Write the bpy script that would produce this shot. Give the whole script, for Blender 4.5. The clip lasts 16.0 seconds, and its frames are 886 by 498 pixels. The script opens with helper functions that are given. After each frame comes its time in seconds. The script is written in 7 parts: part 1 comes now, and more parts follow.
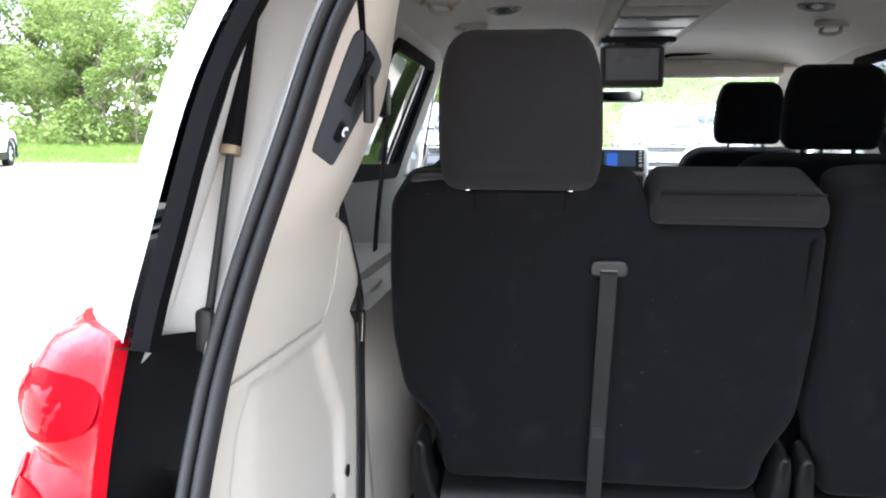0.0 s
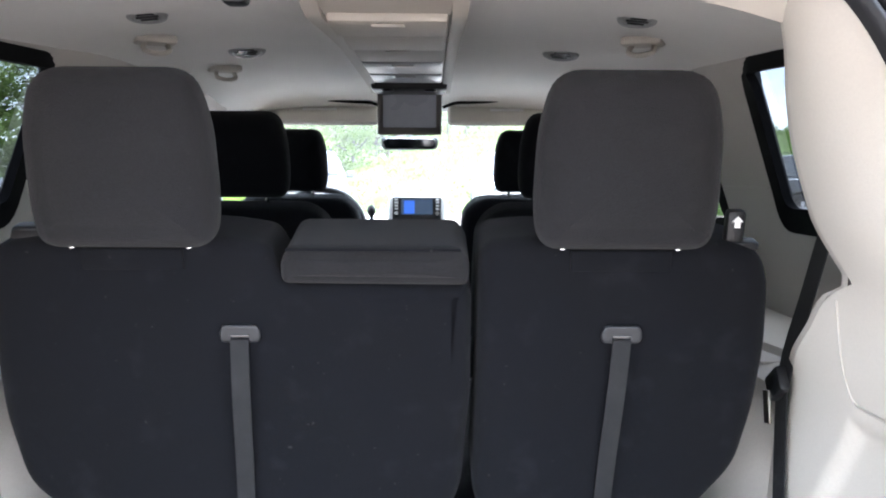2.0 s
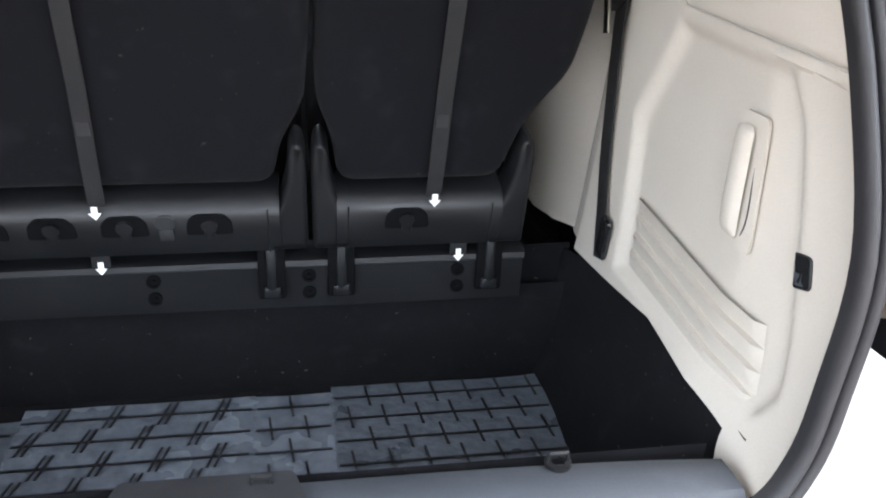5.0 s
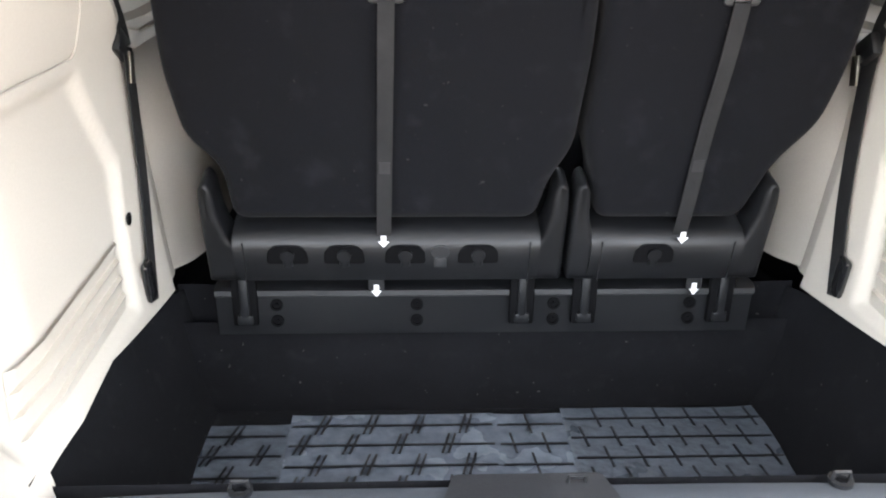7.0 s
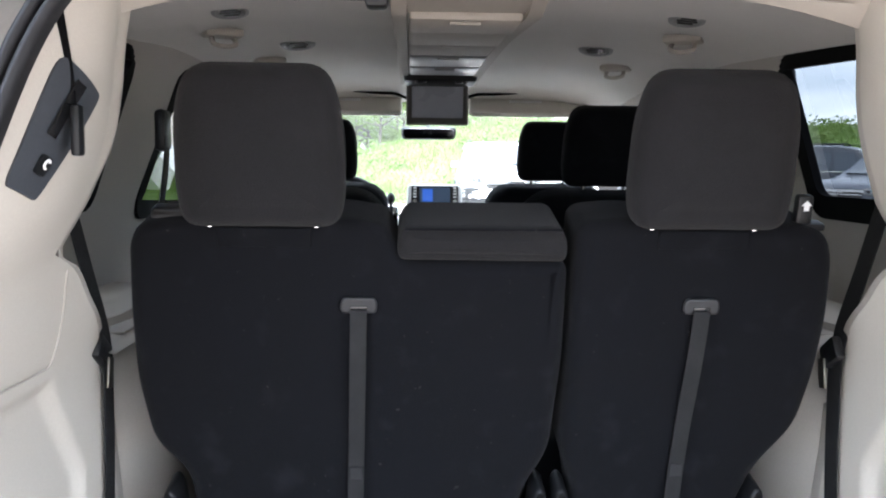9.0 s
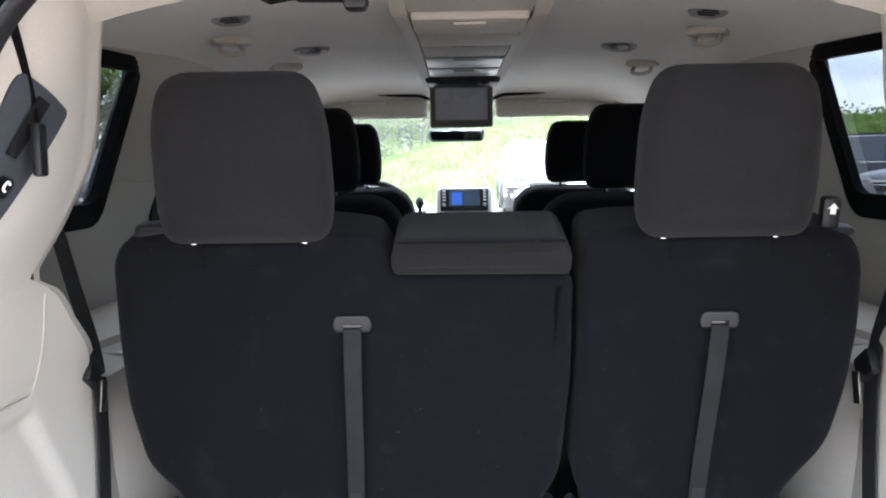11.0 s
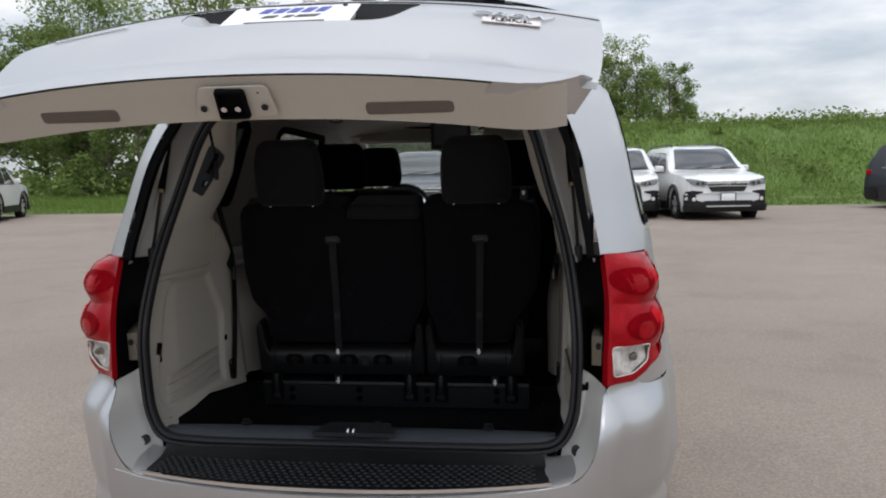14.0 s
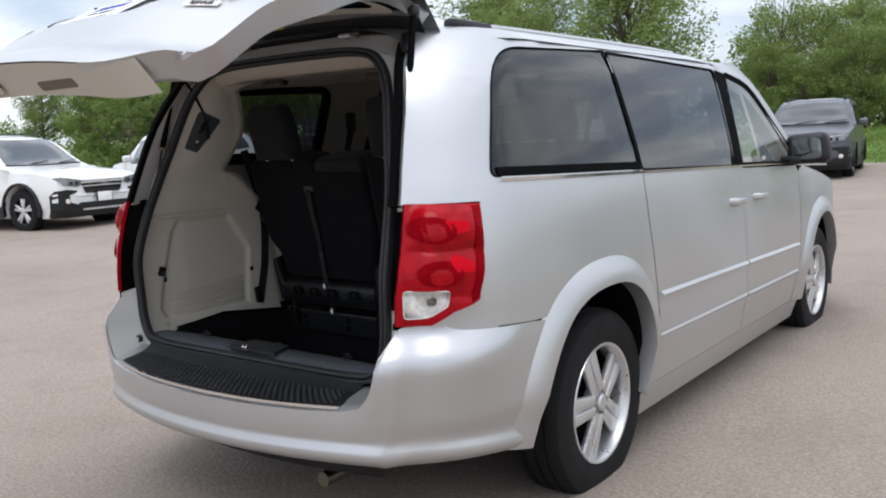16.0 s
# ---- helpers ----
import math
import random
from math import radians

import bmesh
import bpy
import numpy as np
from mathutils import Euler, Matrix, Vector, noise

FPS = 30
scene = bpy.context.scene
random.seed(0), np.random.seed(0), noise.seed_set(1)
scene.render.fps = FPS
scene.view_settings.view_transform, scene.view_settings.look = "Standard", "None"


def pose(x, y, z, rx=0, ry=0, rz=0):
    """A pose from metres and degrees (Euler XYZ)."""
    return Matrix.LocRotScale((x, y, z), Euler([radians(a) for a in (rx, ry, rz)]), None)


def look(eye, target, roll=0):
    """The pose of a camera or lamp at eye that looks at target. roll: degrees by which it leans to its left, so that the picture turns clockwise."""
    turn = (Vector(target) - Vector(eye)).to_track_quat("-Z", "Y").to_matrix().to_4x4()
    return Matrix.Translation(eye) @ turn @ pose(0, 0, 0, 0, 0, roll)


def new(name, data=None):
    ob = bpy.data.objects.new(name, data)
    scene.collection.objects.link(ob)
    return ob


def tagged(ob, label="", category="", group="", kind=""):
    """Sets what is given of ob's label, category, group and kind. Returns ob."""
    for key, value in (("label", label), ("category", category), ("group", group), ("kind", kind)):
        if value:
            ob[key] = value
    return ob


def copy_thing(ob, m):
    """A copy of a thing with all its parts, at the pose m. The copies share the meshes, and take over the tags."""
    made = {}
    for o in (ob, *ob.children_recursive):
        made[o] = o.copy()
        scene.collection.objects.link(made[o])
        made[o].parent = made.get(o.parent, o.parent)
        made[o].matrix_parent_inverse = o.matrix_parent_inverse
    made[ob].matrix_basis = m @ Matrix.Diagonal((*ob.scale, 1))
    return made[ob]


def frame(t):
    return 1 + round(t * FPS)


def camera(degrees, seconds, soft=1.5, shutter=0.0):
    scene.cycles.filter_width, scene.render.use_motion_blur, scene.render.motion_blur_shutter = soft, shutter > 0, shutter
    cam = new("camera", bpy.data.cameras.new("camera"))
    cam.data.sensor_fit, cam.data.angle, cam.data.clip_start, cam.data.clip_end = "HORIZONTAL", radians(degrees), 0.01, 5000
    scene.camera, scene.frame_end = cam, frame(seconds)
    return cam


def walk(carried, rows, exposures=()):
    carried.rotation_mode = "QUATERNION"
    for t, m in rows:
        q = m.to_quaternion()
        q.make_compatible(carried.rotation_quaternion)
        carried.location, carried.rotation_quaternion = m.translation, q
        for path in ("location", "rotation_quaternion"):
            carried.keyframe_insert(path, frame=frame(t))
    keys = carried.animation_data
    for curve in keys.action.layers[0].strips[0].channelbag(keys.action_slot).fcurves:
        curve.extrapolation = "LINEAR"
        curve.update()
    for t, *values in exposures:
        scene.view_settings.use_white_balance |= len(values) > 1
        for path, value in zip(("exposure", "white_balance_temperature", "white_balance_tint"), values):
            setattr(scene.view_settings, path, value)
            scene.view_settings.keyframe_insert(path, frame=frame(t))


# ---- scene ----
cam = camera(54.5, 16.0, soft=2.0)
PATH = [
    (0, (-0.259, -0.446, 1.407), (-0.524, 1.516, 1.126), 0.1),
    (0.5, (-0.173, -0.393, 1.418), (-0.435, 1.577, 1.192), -0.1),
    (1, (-0.059, -0.312, 1.418), (-0.285, 1.668, 1.247), 0.3),
    (1.5, (0.013, -0.295, 1.422), (-0.12, 1.693, 1.255), 0.2),
    (2, (0.083, -0.292, 1.412), (0.106, 1.7, 1.238), 0.3),
    (2.5, (0.123, -0.293, 1.404), (0.298, 1.688, 1.199), 0.9),
    (3, (0.139, -0.29, 1.39), (0.446, 1.666, 1.111), 1.8),
    (3.5, (0.146, -0.287, 1.372), (0.536, 1.626, 0.942), 2.5),
    (4, (0.157, -0.288, 1.349), (0.539, 1.582, 0.75), 2.9),
    (4.5, (0.151, -0.286, 1.328), (0.508, 1.531, 0.574), 2.8),
    (5, (0.116, -0.309, 1.311), (0.435, 1.461, 0.437), 2.3),
    (7.3, (-0.162, -0.423, 1.376), (-0.086, 1.424, 0.613), 0.8),
    (7.5, (-0.157, -0.428, 1.391), (-0.066, 1.44, 0.682), 0.6),
    (8, (-0.149, -0.439, 1.411), (-0.037, 1.485, 0.884), 0.3),
    (8.5, (-0.142, -0.458, 1.413), (-0.033, 1.514, 1.104), 0.3),
    (9, (-0.105, -0.413, 1.406), (-0.027, 1.576, 1.21), 0.6),
    (9.5, (-0.045, -0.274, 1.408), (-0.037, 1.718, 1.23), 0.7),
    (11.8, (-0.022, -0.509, 1.421), (-0.051, 1.481, 1.217), -1.0),
    (12, (-0.012, -0.669, 1.414), (-0.035, 1.321, 1.209), -0.8),
    (12.5, (0.077, -1.102, 1.413), (0.031, 0.885, 1.193), 0.0),
    (13, (0.134, -1.504, 1.411), (0.05, 0.482, 1.196), 0.2),
    (13.5, (0.267, -1.846, 1.432), (0.151, 0.141, 1.242), -0.3),
    (14, (0.624, -2.076, 1.423), (0.349, -0.103, 1.245), -1.1),
    (14.5, (1.057, -2.125, 1.41), (0.547, -0.2, 1.232), -1.7),
    (15, (1.546, -2.136, 1.412), (0.756, -0.31, 1.203), -1.3),
    (15.5, (1.963, -1.896, 1.385), (0.903, -0.216, 1.154), -1.8),
    (16, (2.406, -1.604, 1.374), (1.198, -0.031, 1.121), -2.3),
]
walk(cam, [(t, look(eye, target, roll)) for t, eye, target, roll in PATH],
     exposures=[(t, e, k, 10) for t, e, k in ((0.0, 3.45, 6050), (0.5, 3.55, 6000), (1.0, 3.85, 5900), (1.5, 4.0, 5800), (2.0, 4.0, 5850), (2.5, 3.8, 6050), (3.8, 3.5, 6400), (4.5, 3.4, 6650), (5.0, 3.45, 6350), (7.5, 4.15, 6650), (8.0, 4.3, 6500), (8.5, 3.85, 6200), (9.0, 3.47, 6000), (9.6, 3.45, 5950),
                                              (12.0, 3.6, 5950), (12.5, 3.0, 6150), (12.9, 2.1, 6350), (13.2, 1.55, 6400), (13.7, 0.6, 6550), (14.0, 0.33, 6550), (14.4, 0.22, 6600), (14.7, 0.18, 6550), (15.0, 0.4, 6450), (16.0, 0.72, 6400))])

# ---- world: bright broken overcast, soft high sun ----
SUN_UP, SUN_TURN = 72.0, 165.0      # degrees above the horizon, compass turn from +y
world = bpy.data.worlds.new("sky")
scene.world = world
world.use_nodes = True
wn = world.node_tree
wn.nodes.clear()
w_out = wn.nodes.new("ShaderNodeOutputWorld")
w_bg = wn.nodes.new("ShaderNodeBackground")
w_sky = wn.nodes.new("ShaderNodeTexSky")
w_sky.sky_type = 'NISHITA'
w_sky.sun_disc = False
w_sky.sun_elevation, w_sky.sun_rotation = radians(SUN_UP), radians(SUN_TURN)
w_sky.dust_density = 2.0
w_co = wn.nodes.new("ShaderNodeTexCoord")
w_map = wn.nodes.new("ShaderNodeMapping")
w_map.inputs["Scale"].default_value = (1.6, 1.6, 5.5)
w_noise = wn.nodes.new("ShaderNodeTexNoise")
w_noise.inputs["Scale"].default_value = 2.2
w_noise.inputs["Detail"].default_value = 7.0
w_noise.inputs["Roughness"].default_value = 0.55
w_cover = wn.nodes.new("ShaderNodeValToRGB")
w_cover.color_ramp.elements[0].position, w_cover.color_ramp.elements[1].position = 0.34, 0.62
w_cover.color_ramp.elements[0].color, w_cover.color_ramp.elements[1].color = (0.55, 0.55, 0.55, 1), (1, 1, 1, 1)
w_cloud = wn.nodes.new("ShaderNodeValToRGB")
w_cloud.color_ramp.elements[0].position, w_cloud.color_ramp.elements[1].position = 0.30, 0.72
w_cloud.color_ramp.elements[0].color, w_cloud.color_ramp.elements[1].color = (3.0, 3.4, 4.1, 1), (7.6, 7.8, 8.0, 1)
w_mix = wn.nodes.new("ShaderNodeMix")
w_mix.data_type = 'RGBA'
wn.links.new(w_co.outputs["Generated"], w_map.inputs["Vector"])
wn.links.new(w_map.outputs["Vector"], w_noise.inputs["Vector"])
wn.links.new(w_noise.outputs["Fac"], w_cover.inputs["Fac"])
wn.links.new(w_noise.outputs["Fac"], w_cloud.inputs["Fac"])
wn.links.new(w_cover.outputs["Color"], w_mix.inputs["Factor"])
wn.links.new(w_sky.outputs["Color"], w_mix.inputs["A"])
wn.links.new(w_cloud.outputs["Color"], w_mix.inputs["B"])
w_sep, w_rise, w_mul = wn.nodes.new("ShaderNodeSeparateXYZ"), wn.nodes.new("ShaderNodeMapRange"), wn.nodes.new("ShaderNodeVectorMath")
w_rise.inputs["To Min"].default_value, w_rise.inputs["To Max"].default_value = 0.94, 1.65      # overcast: the zenith well brighter than the horizon
w_mul.operation = 'SCALE'
wn.links.new(w_co.outputs["Generated"], w_sep.inputs[0])
wn.links.new(w_sep.outputs["Z"], w_rise.inputs["Value"])
wn.links.new(w_mix.outputs["Result"], w_mul.inputs[0])
wn.links.new(w_rise.outputs["Result"], w_mul.inputs["Scale"])
wn.links.new(w_mul.outputs["Vector"], w_bg.inputs["Color"])
w_bg.inputs["Strength"].default_value = 0.113
wn.links.new(w_bg.outputs["Background"], w_out.inputs["Surface"])

sun = new("sun", bpy.data.lights.new("sun", 'SUN'))
sun.data.energy, sun.data.angle, sun.data.color = 0.85, radians(40), (1.0, 0.972, 0.955)
sun.matrix_world = look((0, 0, 30), (math.sin(radians(SUN_TURN)) * -30, math.cos(radians(SUN_TURN)) * -30,
                                     30 - 30 * math.tan(radians(SUN_UP))))


# ---- materials ----
def nodes_of(name):
    m = bpy.data.materials.new(name)
    m.use_nodes = True
    return m, m.node_tree, m.node_tree.nodes["Principled BSDF"]


def surface(name, color, rough=0.6, metal=0.0, vary=0.12, scale=40.0, coarse=4.0, bump=0.0, bump_scale=None,
            coat=0.0, wear=0.0, wear_color=None, sheen=0.0, spec=0.5, per_object=0.0, stretch=(1, 1, 1), lint=0.0):
    """Base colour varied by fine grain and broad patches, with relief and patches of wear."""
    m, nt, b = nodes_of(name)
    N, L = nt.nodes.new, nt.links.new
    co = N("ShaderNodeTexCoord")
    mp = N("ShaderNodeMapping")
    mp.inputs["Scale"].default_value = stretch
    L(co.outputs["Object"], mp.inputs["Vector"])
    fine, broad = N("ShaderNodeTexNoise"), N("ShaderNodeTexNoise")
    fine.inputs["Scale"].default_value, fine.inputs["Detail"].default_value = scale, 6.0
    broad.inputs["Scale"].default_value, broad.inputs["Detail"].default_value = coarse, 3.0
    for n in (fine, broad):
        L(mp.outputs["Vector"], n.inputs["Vector"])
    add = N("ShaderNodeMath")
    add.operation = 'ADD'
    L(fine.outputs["Fac"], add.inputs[0])
    L(broad.outputs["Fac"], add.inputs[1])
    rng = N("ShaderNodeMapRange")
    rng.inputs["From Min"].default_value, rng.inputs["From Max"].default_value = 0.6, 1.4
    rng.inputs["To Min"].default_value, rng.inputs["To Max"].default_value = 1 - vary, 1 + vary
    L(add.outputs[0], rng.inputs["Value"])
    val = rng.outputs["Result"]
    if per_object:
        info = N("ShaderNodeObjectInfo")
        r2 = N("ShaderNodeMapRange")
        r2.inputs["To Min"].default_value, r2.inputs["To Max"].default_value = 1 - per_object, 1 + per_object
        L(info.outputs["Random"], r2.inputs["Value"])
        mul = N("ShaderNodeMath")
        mul.operation = 'MULTIPLY'
        L(val, mul.inputs[0])
        L(r2.outputs["Result"], mul.inputs[1])
        val = mul.outputs[0]
    tint = N("ShaderNodeVectorMath")
    tint.operation = 'SCALE'
    tint.inputs[0].default_value = color
    L(val, tint.inputs["Scale"])
    out = tint.outputs["Vector"]
    if wear:
        wn_ = N("ShaderNodeTexNoise")
        wn_.inputs["Scale"].default_value, wn_.inputs["Detail"].default_value = coarse * 2.3, 8.0
        L(mp.outputs["Vector"], wn_.inputs["Vector"])
        wr = N("ShaderNodeMapRange")
        wr.inputs["From Min"].default_value, wr.inputs["From Max"].default_value = 0.58, 0.75
        wr.inputs["To Max"].default_value = wear
        L(wn_.outputs["Fac"], wr.inputs["Value"])
        mx = N("ShaderNodeMix")
        mx.data_type = 'RGBA'
        L(wr.outputs["Result"], mx.inputs["Factor"])
        L(out, mx.inputs["A"])
        mx.inputs["B"].default_value = (*(wear_color or color), 1)
        out = mx.outputs["Result"]
    if lint:
        ln = N("ShaderNodeTexNoise")
        ln.inputs["Scale"].default_value, ln.inputs["Detail"].default_value = 95.0, 2.0
        L(mp.outputs["Vector"], ln.inputs["Vector"])
        lr = N("ShaderNodeMapRange")
        lr.inputs["From Min"].default_value, lr.inputs["From Max"].default_value, lr.inputs["To Max"].default_value = 0.735, 0.76, lint
        L(ln.outputs["Fac"], lr.inputs["Value"])
        lm = N("ShaderNodeMix")
        lm.data_type = 'RGBA'
        L(lr.outputs["Result"], lm.inputs["Factor"])
        L(out, lm.inputs["A"])
        lm.inputs["B"].default_value = (0.16, 0.15, 0.14, 1)
        out = lm.outputs["Result"]
    L(out, b.inputs["Base Color"])
    b.inputs["Metallic"].default_value = metal
    rr = N("ShaderNodeMapRange")
    rr.inputs["From Min"].default_value, rr.inputs["From Max"].default_value = 0.3, 0.7
    rr.inputs["To Min"].default_value, rr.inputs["To Max"].default_value = max(rough - 0.08, 0.02), min(rough + 0.08, 1)
    L(broad.outputs["Fac"], rr.inputs["Value"])
    L(rr.outputs["Result"], b.inputs["Roughness"])
    b.inputs["Coat Weight"].default_value = coat
    b.inputs["Coat Roughness"].default_value = 0.06
    b.inputs["Sheen Weight"].default_value = sheen
    b.inputs["Specular IOR Level"].default_value = spec
    if bump:
        bn = N("ShaderNodeTexNoise")
        bn.inputs["Scale"].default_value, bn.inputs["Detail"].default_value = bump_scale or scale, 4.0
        L(mp.outputs["Vector"], bn.inputs["Vector"])
        bp = N("ShaderNodeBump")
        bp.inputs["Strength"].default_value, bp.inputs["Distance"].default_value = min(bump, 1.0), 0.004
        L(bn.outputs["Fac"], bp.inputs["Height"])
        L(bp.outputs["Normal"], b.inputs["Normal"])
    return m


def pane(name, tint, gloss_rough=0.01):
    """Thin clear or tinted sheet glass; it mirrors more at grazing angles."""
    m = bpy.data.materials.new(name)
    m.use_nodes = True
    nt = m.node_tree
    nt.nodes.clear()
    out, mix = nt.nodes.new("ShaderNodeOutputMaterial"), nt.nodes.new("ShaderNodeMixShader")
    tr, gl, lw = nt.nodes.new("ShaderNodeBsdfTransparent"), nt.nodes.new("ShaderNodeBsdfGlossy"), nt.nodes.new("ShaderNodeLayerWeight")
    pw, mr = nt.nodes.new("ShaderNodeMath"), nt.nodes.new("ShaderNodeMapRange")
    pw.operation = 'POWER'
    pw.inputs[1].default_value = 4.0
    lw.inputs["Blend"].default_value = 0.5
    mr.inputs["To Min"].default_value, mr.inputs["To Max"].default_value = 0.07, 0.95
    tr.inputs["Color"].default_value = (*tint, 1)
    gl.inputs["Roughness"].default_value = gloss_rough
    nt.links.new(lw.outputs["Facing"], pw.inputs[0])
    nt.links.new(pw.outputs[0], mr.inputs["Value"])
    nt.links.new(mr.outputs["Result"], mix.inputs["Fac"])
    nt.links.new(tr.outputs["BSDF"], mix.inputs[1])
    nt.links.new(gl.outputs["BSDF"], mix.inputs[2])
    nt.links.new(mix.outputs["Shader"], out.inputs["Surface"])
    return m


def glow(name, color, strength):
    m, nt, b = nodes_of(name)
    b.inputs["Base Color"].default_value = (0.02, 0.02, 0.02, 1)
    b.inputs["Emission Color"].default_value = (*color, 1)
    b.inputs["Emission Strength"].default_value = strength
    b.inputs["Roughness"].default_value = 0.15
    return m


SILVER = surface("silver_paint", (0.545, 0.545, 0.55), 0.40, 0.8, vary=0.05, scale=1400, coarse=1.5, coat=0.22)
SLOT_BROWN = surface("brown_slot", (0.13, 0.105, 0.085), 0.7, vary=0.1)
# lighter copy of the silver, making up for the gate's shade on the gutter
BRIGHTENED_SILVER = surface("brightened_silver_paint", (0.55, 0.54, 0.515), 0.5, 0.12, vary=0.04, scale=400, coarse=4, coat=0.2)
WHITE_PAINT = surface("white_paint", (0.78, 0.78, 0.77), 0.3, 0.0, vary=0.02, scale=300, coarse=1.0, coat=0.8)
DARK_PAINT = surface("dark_paint", (0.022, 0.025, 0.031), 0.36, 0.1, vary=0.05, scale=300, coarse=1.0, coat=0.3)
GREY_PAINT = surface("grey_paint", (0.078, 0.083, 0.096), 0.36, 0.3, vary=0.05, scale=300, coarse=1.0, coat=0.4)
BEIGE = surface("beige_trim", (0.50, 0.462, 0.40), 0.62, vary=0.05, scale=260, coarse=3, bump=0.12, bump_scale=420, wear=0.25, wear_color=(0.50, 0.445, 0.375))
BEIGE_DARK = surface("grey_beige_trim", (0.42, 0.385, 0.335), 0.65, vary=0.06, scale=260, coarse=3, bump=0.12, bump_scale=420)
HEADLINER = surface("headliner_cloth", (0.70, 0.675, 0.62), 0.92, vary=0.06, scale=500, coarse=5, bump=0.2, bump_scale=700, sheen=0.2)
CLOTH = surface("black_cloth", (0.0041, 0.0043, 0.0057), 0.95, vary=0.25, scale=700, coarse=9, bump=0.35, bump_scale=900, sheen=0.03, wear=0.32, wear_color=(0.017, 0.017, 0.021), spec=0.12, lint=0.13)
CLOTH_GREY = surface("charcoal_cloth", (0.0112, 0.0107, 0.0115), 0.95, vary=0.32, scale=420, coarse=7, bump=0.6, bump_scale=520, sheen=0.05, spec=0.2, wear=0.3, wear_color=(0.018, 0.0172, 0.018), lint=0.04)
CARPET = surface("black_carpet", (0.0088, 0.0089, 0.0102), 1.0, vary=0.3, scale=500, coarse=12, bump=0.6, bump_scale=600, wear=0.15, wear_color=(0.04, 0.04, 0.04), spec=0.08, lint=0.4)
PLASTIC = surface("black_plastic", (0.0062, 0.0065, 0.0075), 0.44, vary=0.15, scale=300, coarse=7, bump=0.15, bump_scale=500, wear=0.12, wear_color=(0.035, 0.035, 0.035), spec=0.42)
PLASTIC_GREY = surface("grey_plastic", (0.015, 0.0155, 0.017), 0.52, vary=0.1, scale=300, coarse=7, bump=0.15, bump_scale=500, wear=0.2, wear_color=(0.05, 0.05, 0.053))
GLOSS_BLACK = surface("gloss_black", (0.012, 0.012, 0.013), 0.12, vary=0.05, coat=0.5)
RUBBER = surface("rubber_seal", (0.013, 0.0128, 0.0145), 0.6, vary=0.12, scale=200, coarse=8, bump=0.1)
TYRE = surface("tyre_rubber", (0.009, 0.009, 0.0095), 0.8, vary=0.2, scale=150, coarse=10, bump=0.2, wear=0.2, wear_color=(0.018, 0.017, 0.016), spec=0.25)
STRIP_BLACK = surface("black_strip", (0.0045, 0.0045, 0.005), 0.8, vary=0.15, scale=120, coarse=9, spec=0.04)
WEBBING = surface("belt_webbing", (0.0050, 0.0050, 0.0058), 0.75, vary=0.15, scale=900, coarse=15, bump=0.4, bump_scale=1200)
CHROME = surface("chrome", (0.80, 0.80, 0.80), 0.12, 1.0, vary=0.03)
ALLOY = surface("painted_alloy", (0.62, 0.62, 0.62), 0.32, 0.7, vary=0.05, scale=200, coarse=8, coat=0.3)
STEEL = surface("zinc_steel", (0.20, 0.185, 0.155), 0.33, 0.95, vary=0.15, scale=120, coarse=15)
RED_LENS = surface("red_lens", (0.33, 0.0024, 0.008), 0.2, vary=0.30, scale=22, coarse=11, coat=0.25, spec=0.04)
RED_BRIGHT = surface("bright_red_facet", (0.52, 0.005, 0.014), 0.2, vary=0.08, scale=20, coarse=9, spec=0.02)
RED_DEEP = surface("deep_red_lens", (0.22, 0.002, 0.006), 0.25, vary=0.2, scale=60, coarse=12, coat=0.0, spec=0.01)
CLEAR_LENS = surface("clear_lens", (0.78, 0.70, 0.68), 0.25, 0.05, vary=0.3, scale=60, coarse=30, coat=1.0)
WHITE_MARK = surface("white_mark", (0.85, 0.85, 0.85), 0.5, vary=0.03)
WHITE_LENS = surface("white_diffuser", (0.72, 0.70, 0.64), 0.35, vary=0.04)
BLUE_INK = surface("blue_ink", (0.03, 0.05, 0.35), 0.4, vary=0.05)
DARK_INK = surface("dark_ink", (0.05, 0.05, 0.05), 0.5, vary=0.05)
YELLOW_MARK = surface("yellow_sticker", (0.75, 0.62, 0.08), 0.5, vary=0.05)
DASH_GREY = surface("dash_grey", (0.36, 0.36, 0.35), 0.55, vary=0.05, scale=300, bump=0.1)
GLASS_CLEAR = pane("clear_glass", (0.90, 0.93, 0.92))
GLASS_TINT = pane("privacy_glass", (0.13, 0.14, 0.15))
GLASS_DARK = pane("dark_car_glass", (0.10, 0.11, 0.12))
GLASS_FAR = surface("far_glass", (0.03, 0.036, 0.04), 0.06, vary=0.1, coat=1.0)
MIRROR = surface("mirror_glass", (0.50, 0.53, 0.55), 0.03, 1.0, vary=0.01)
MIRROR_DARK = surface("dark_mirror_glass", (0.20, 0.22, 0.23), 0.04, 1.0, vary=0.02)
HEAD_LENS = surface("headlamp_lens", (0.22, 0.23, 0.24), 0.12, 0.5, vary=0.3, scale=30, coarse=14, coat=1.0)
# pale base colour stands for the reflection on the switched-off roof screen
SCREEN_GLARE = surface("screen_glare_grey", (0.36, 0.39, 0.45), 0.3, vary=0.05)
SILVER_TRIM = surface("silver_plastic", (0.34, 0.335, 0.32), 0.38, 0.35, vary=0.05, scale=300, coarse=4)
SCREEN_TAUPE = surface("taupe_plastic", (0.20, 0.19, 0.175), 0.5, vary=0.08, scale=300, coarse=5)
SCREEN_BLUE = glow("radio_blue", (0.05, 0.18, 0.8), 0.07)
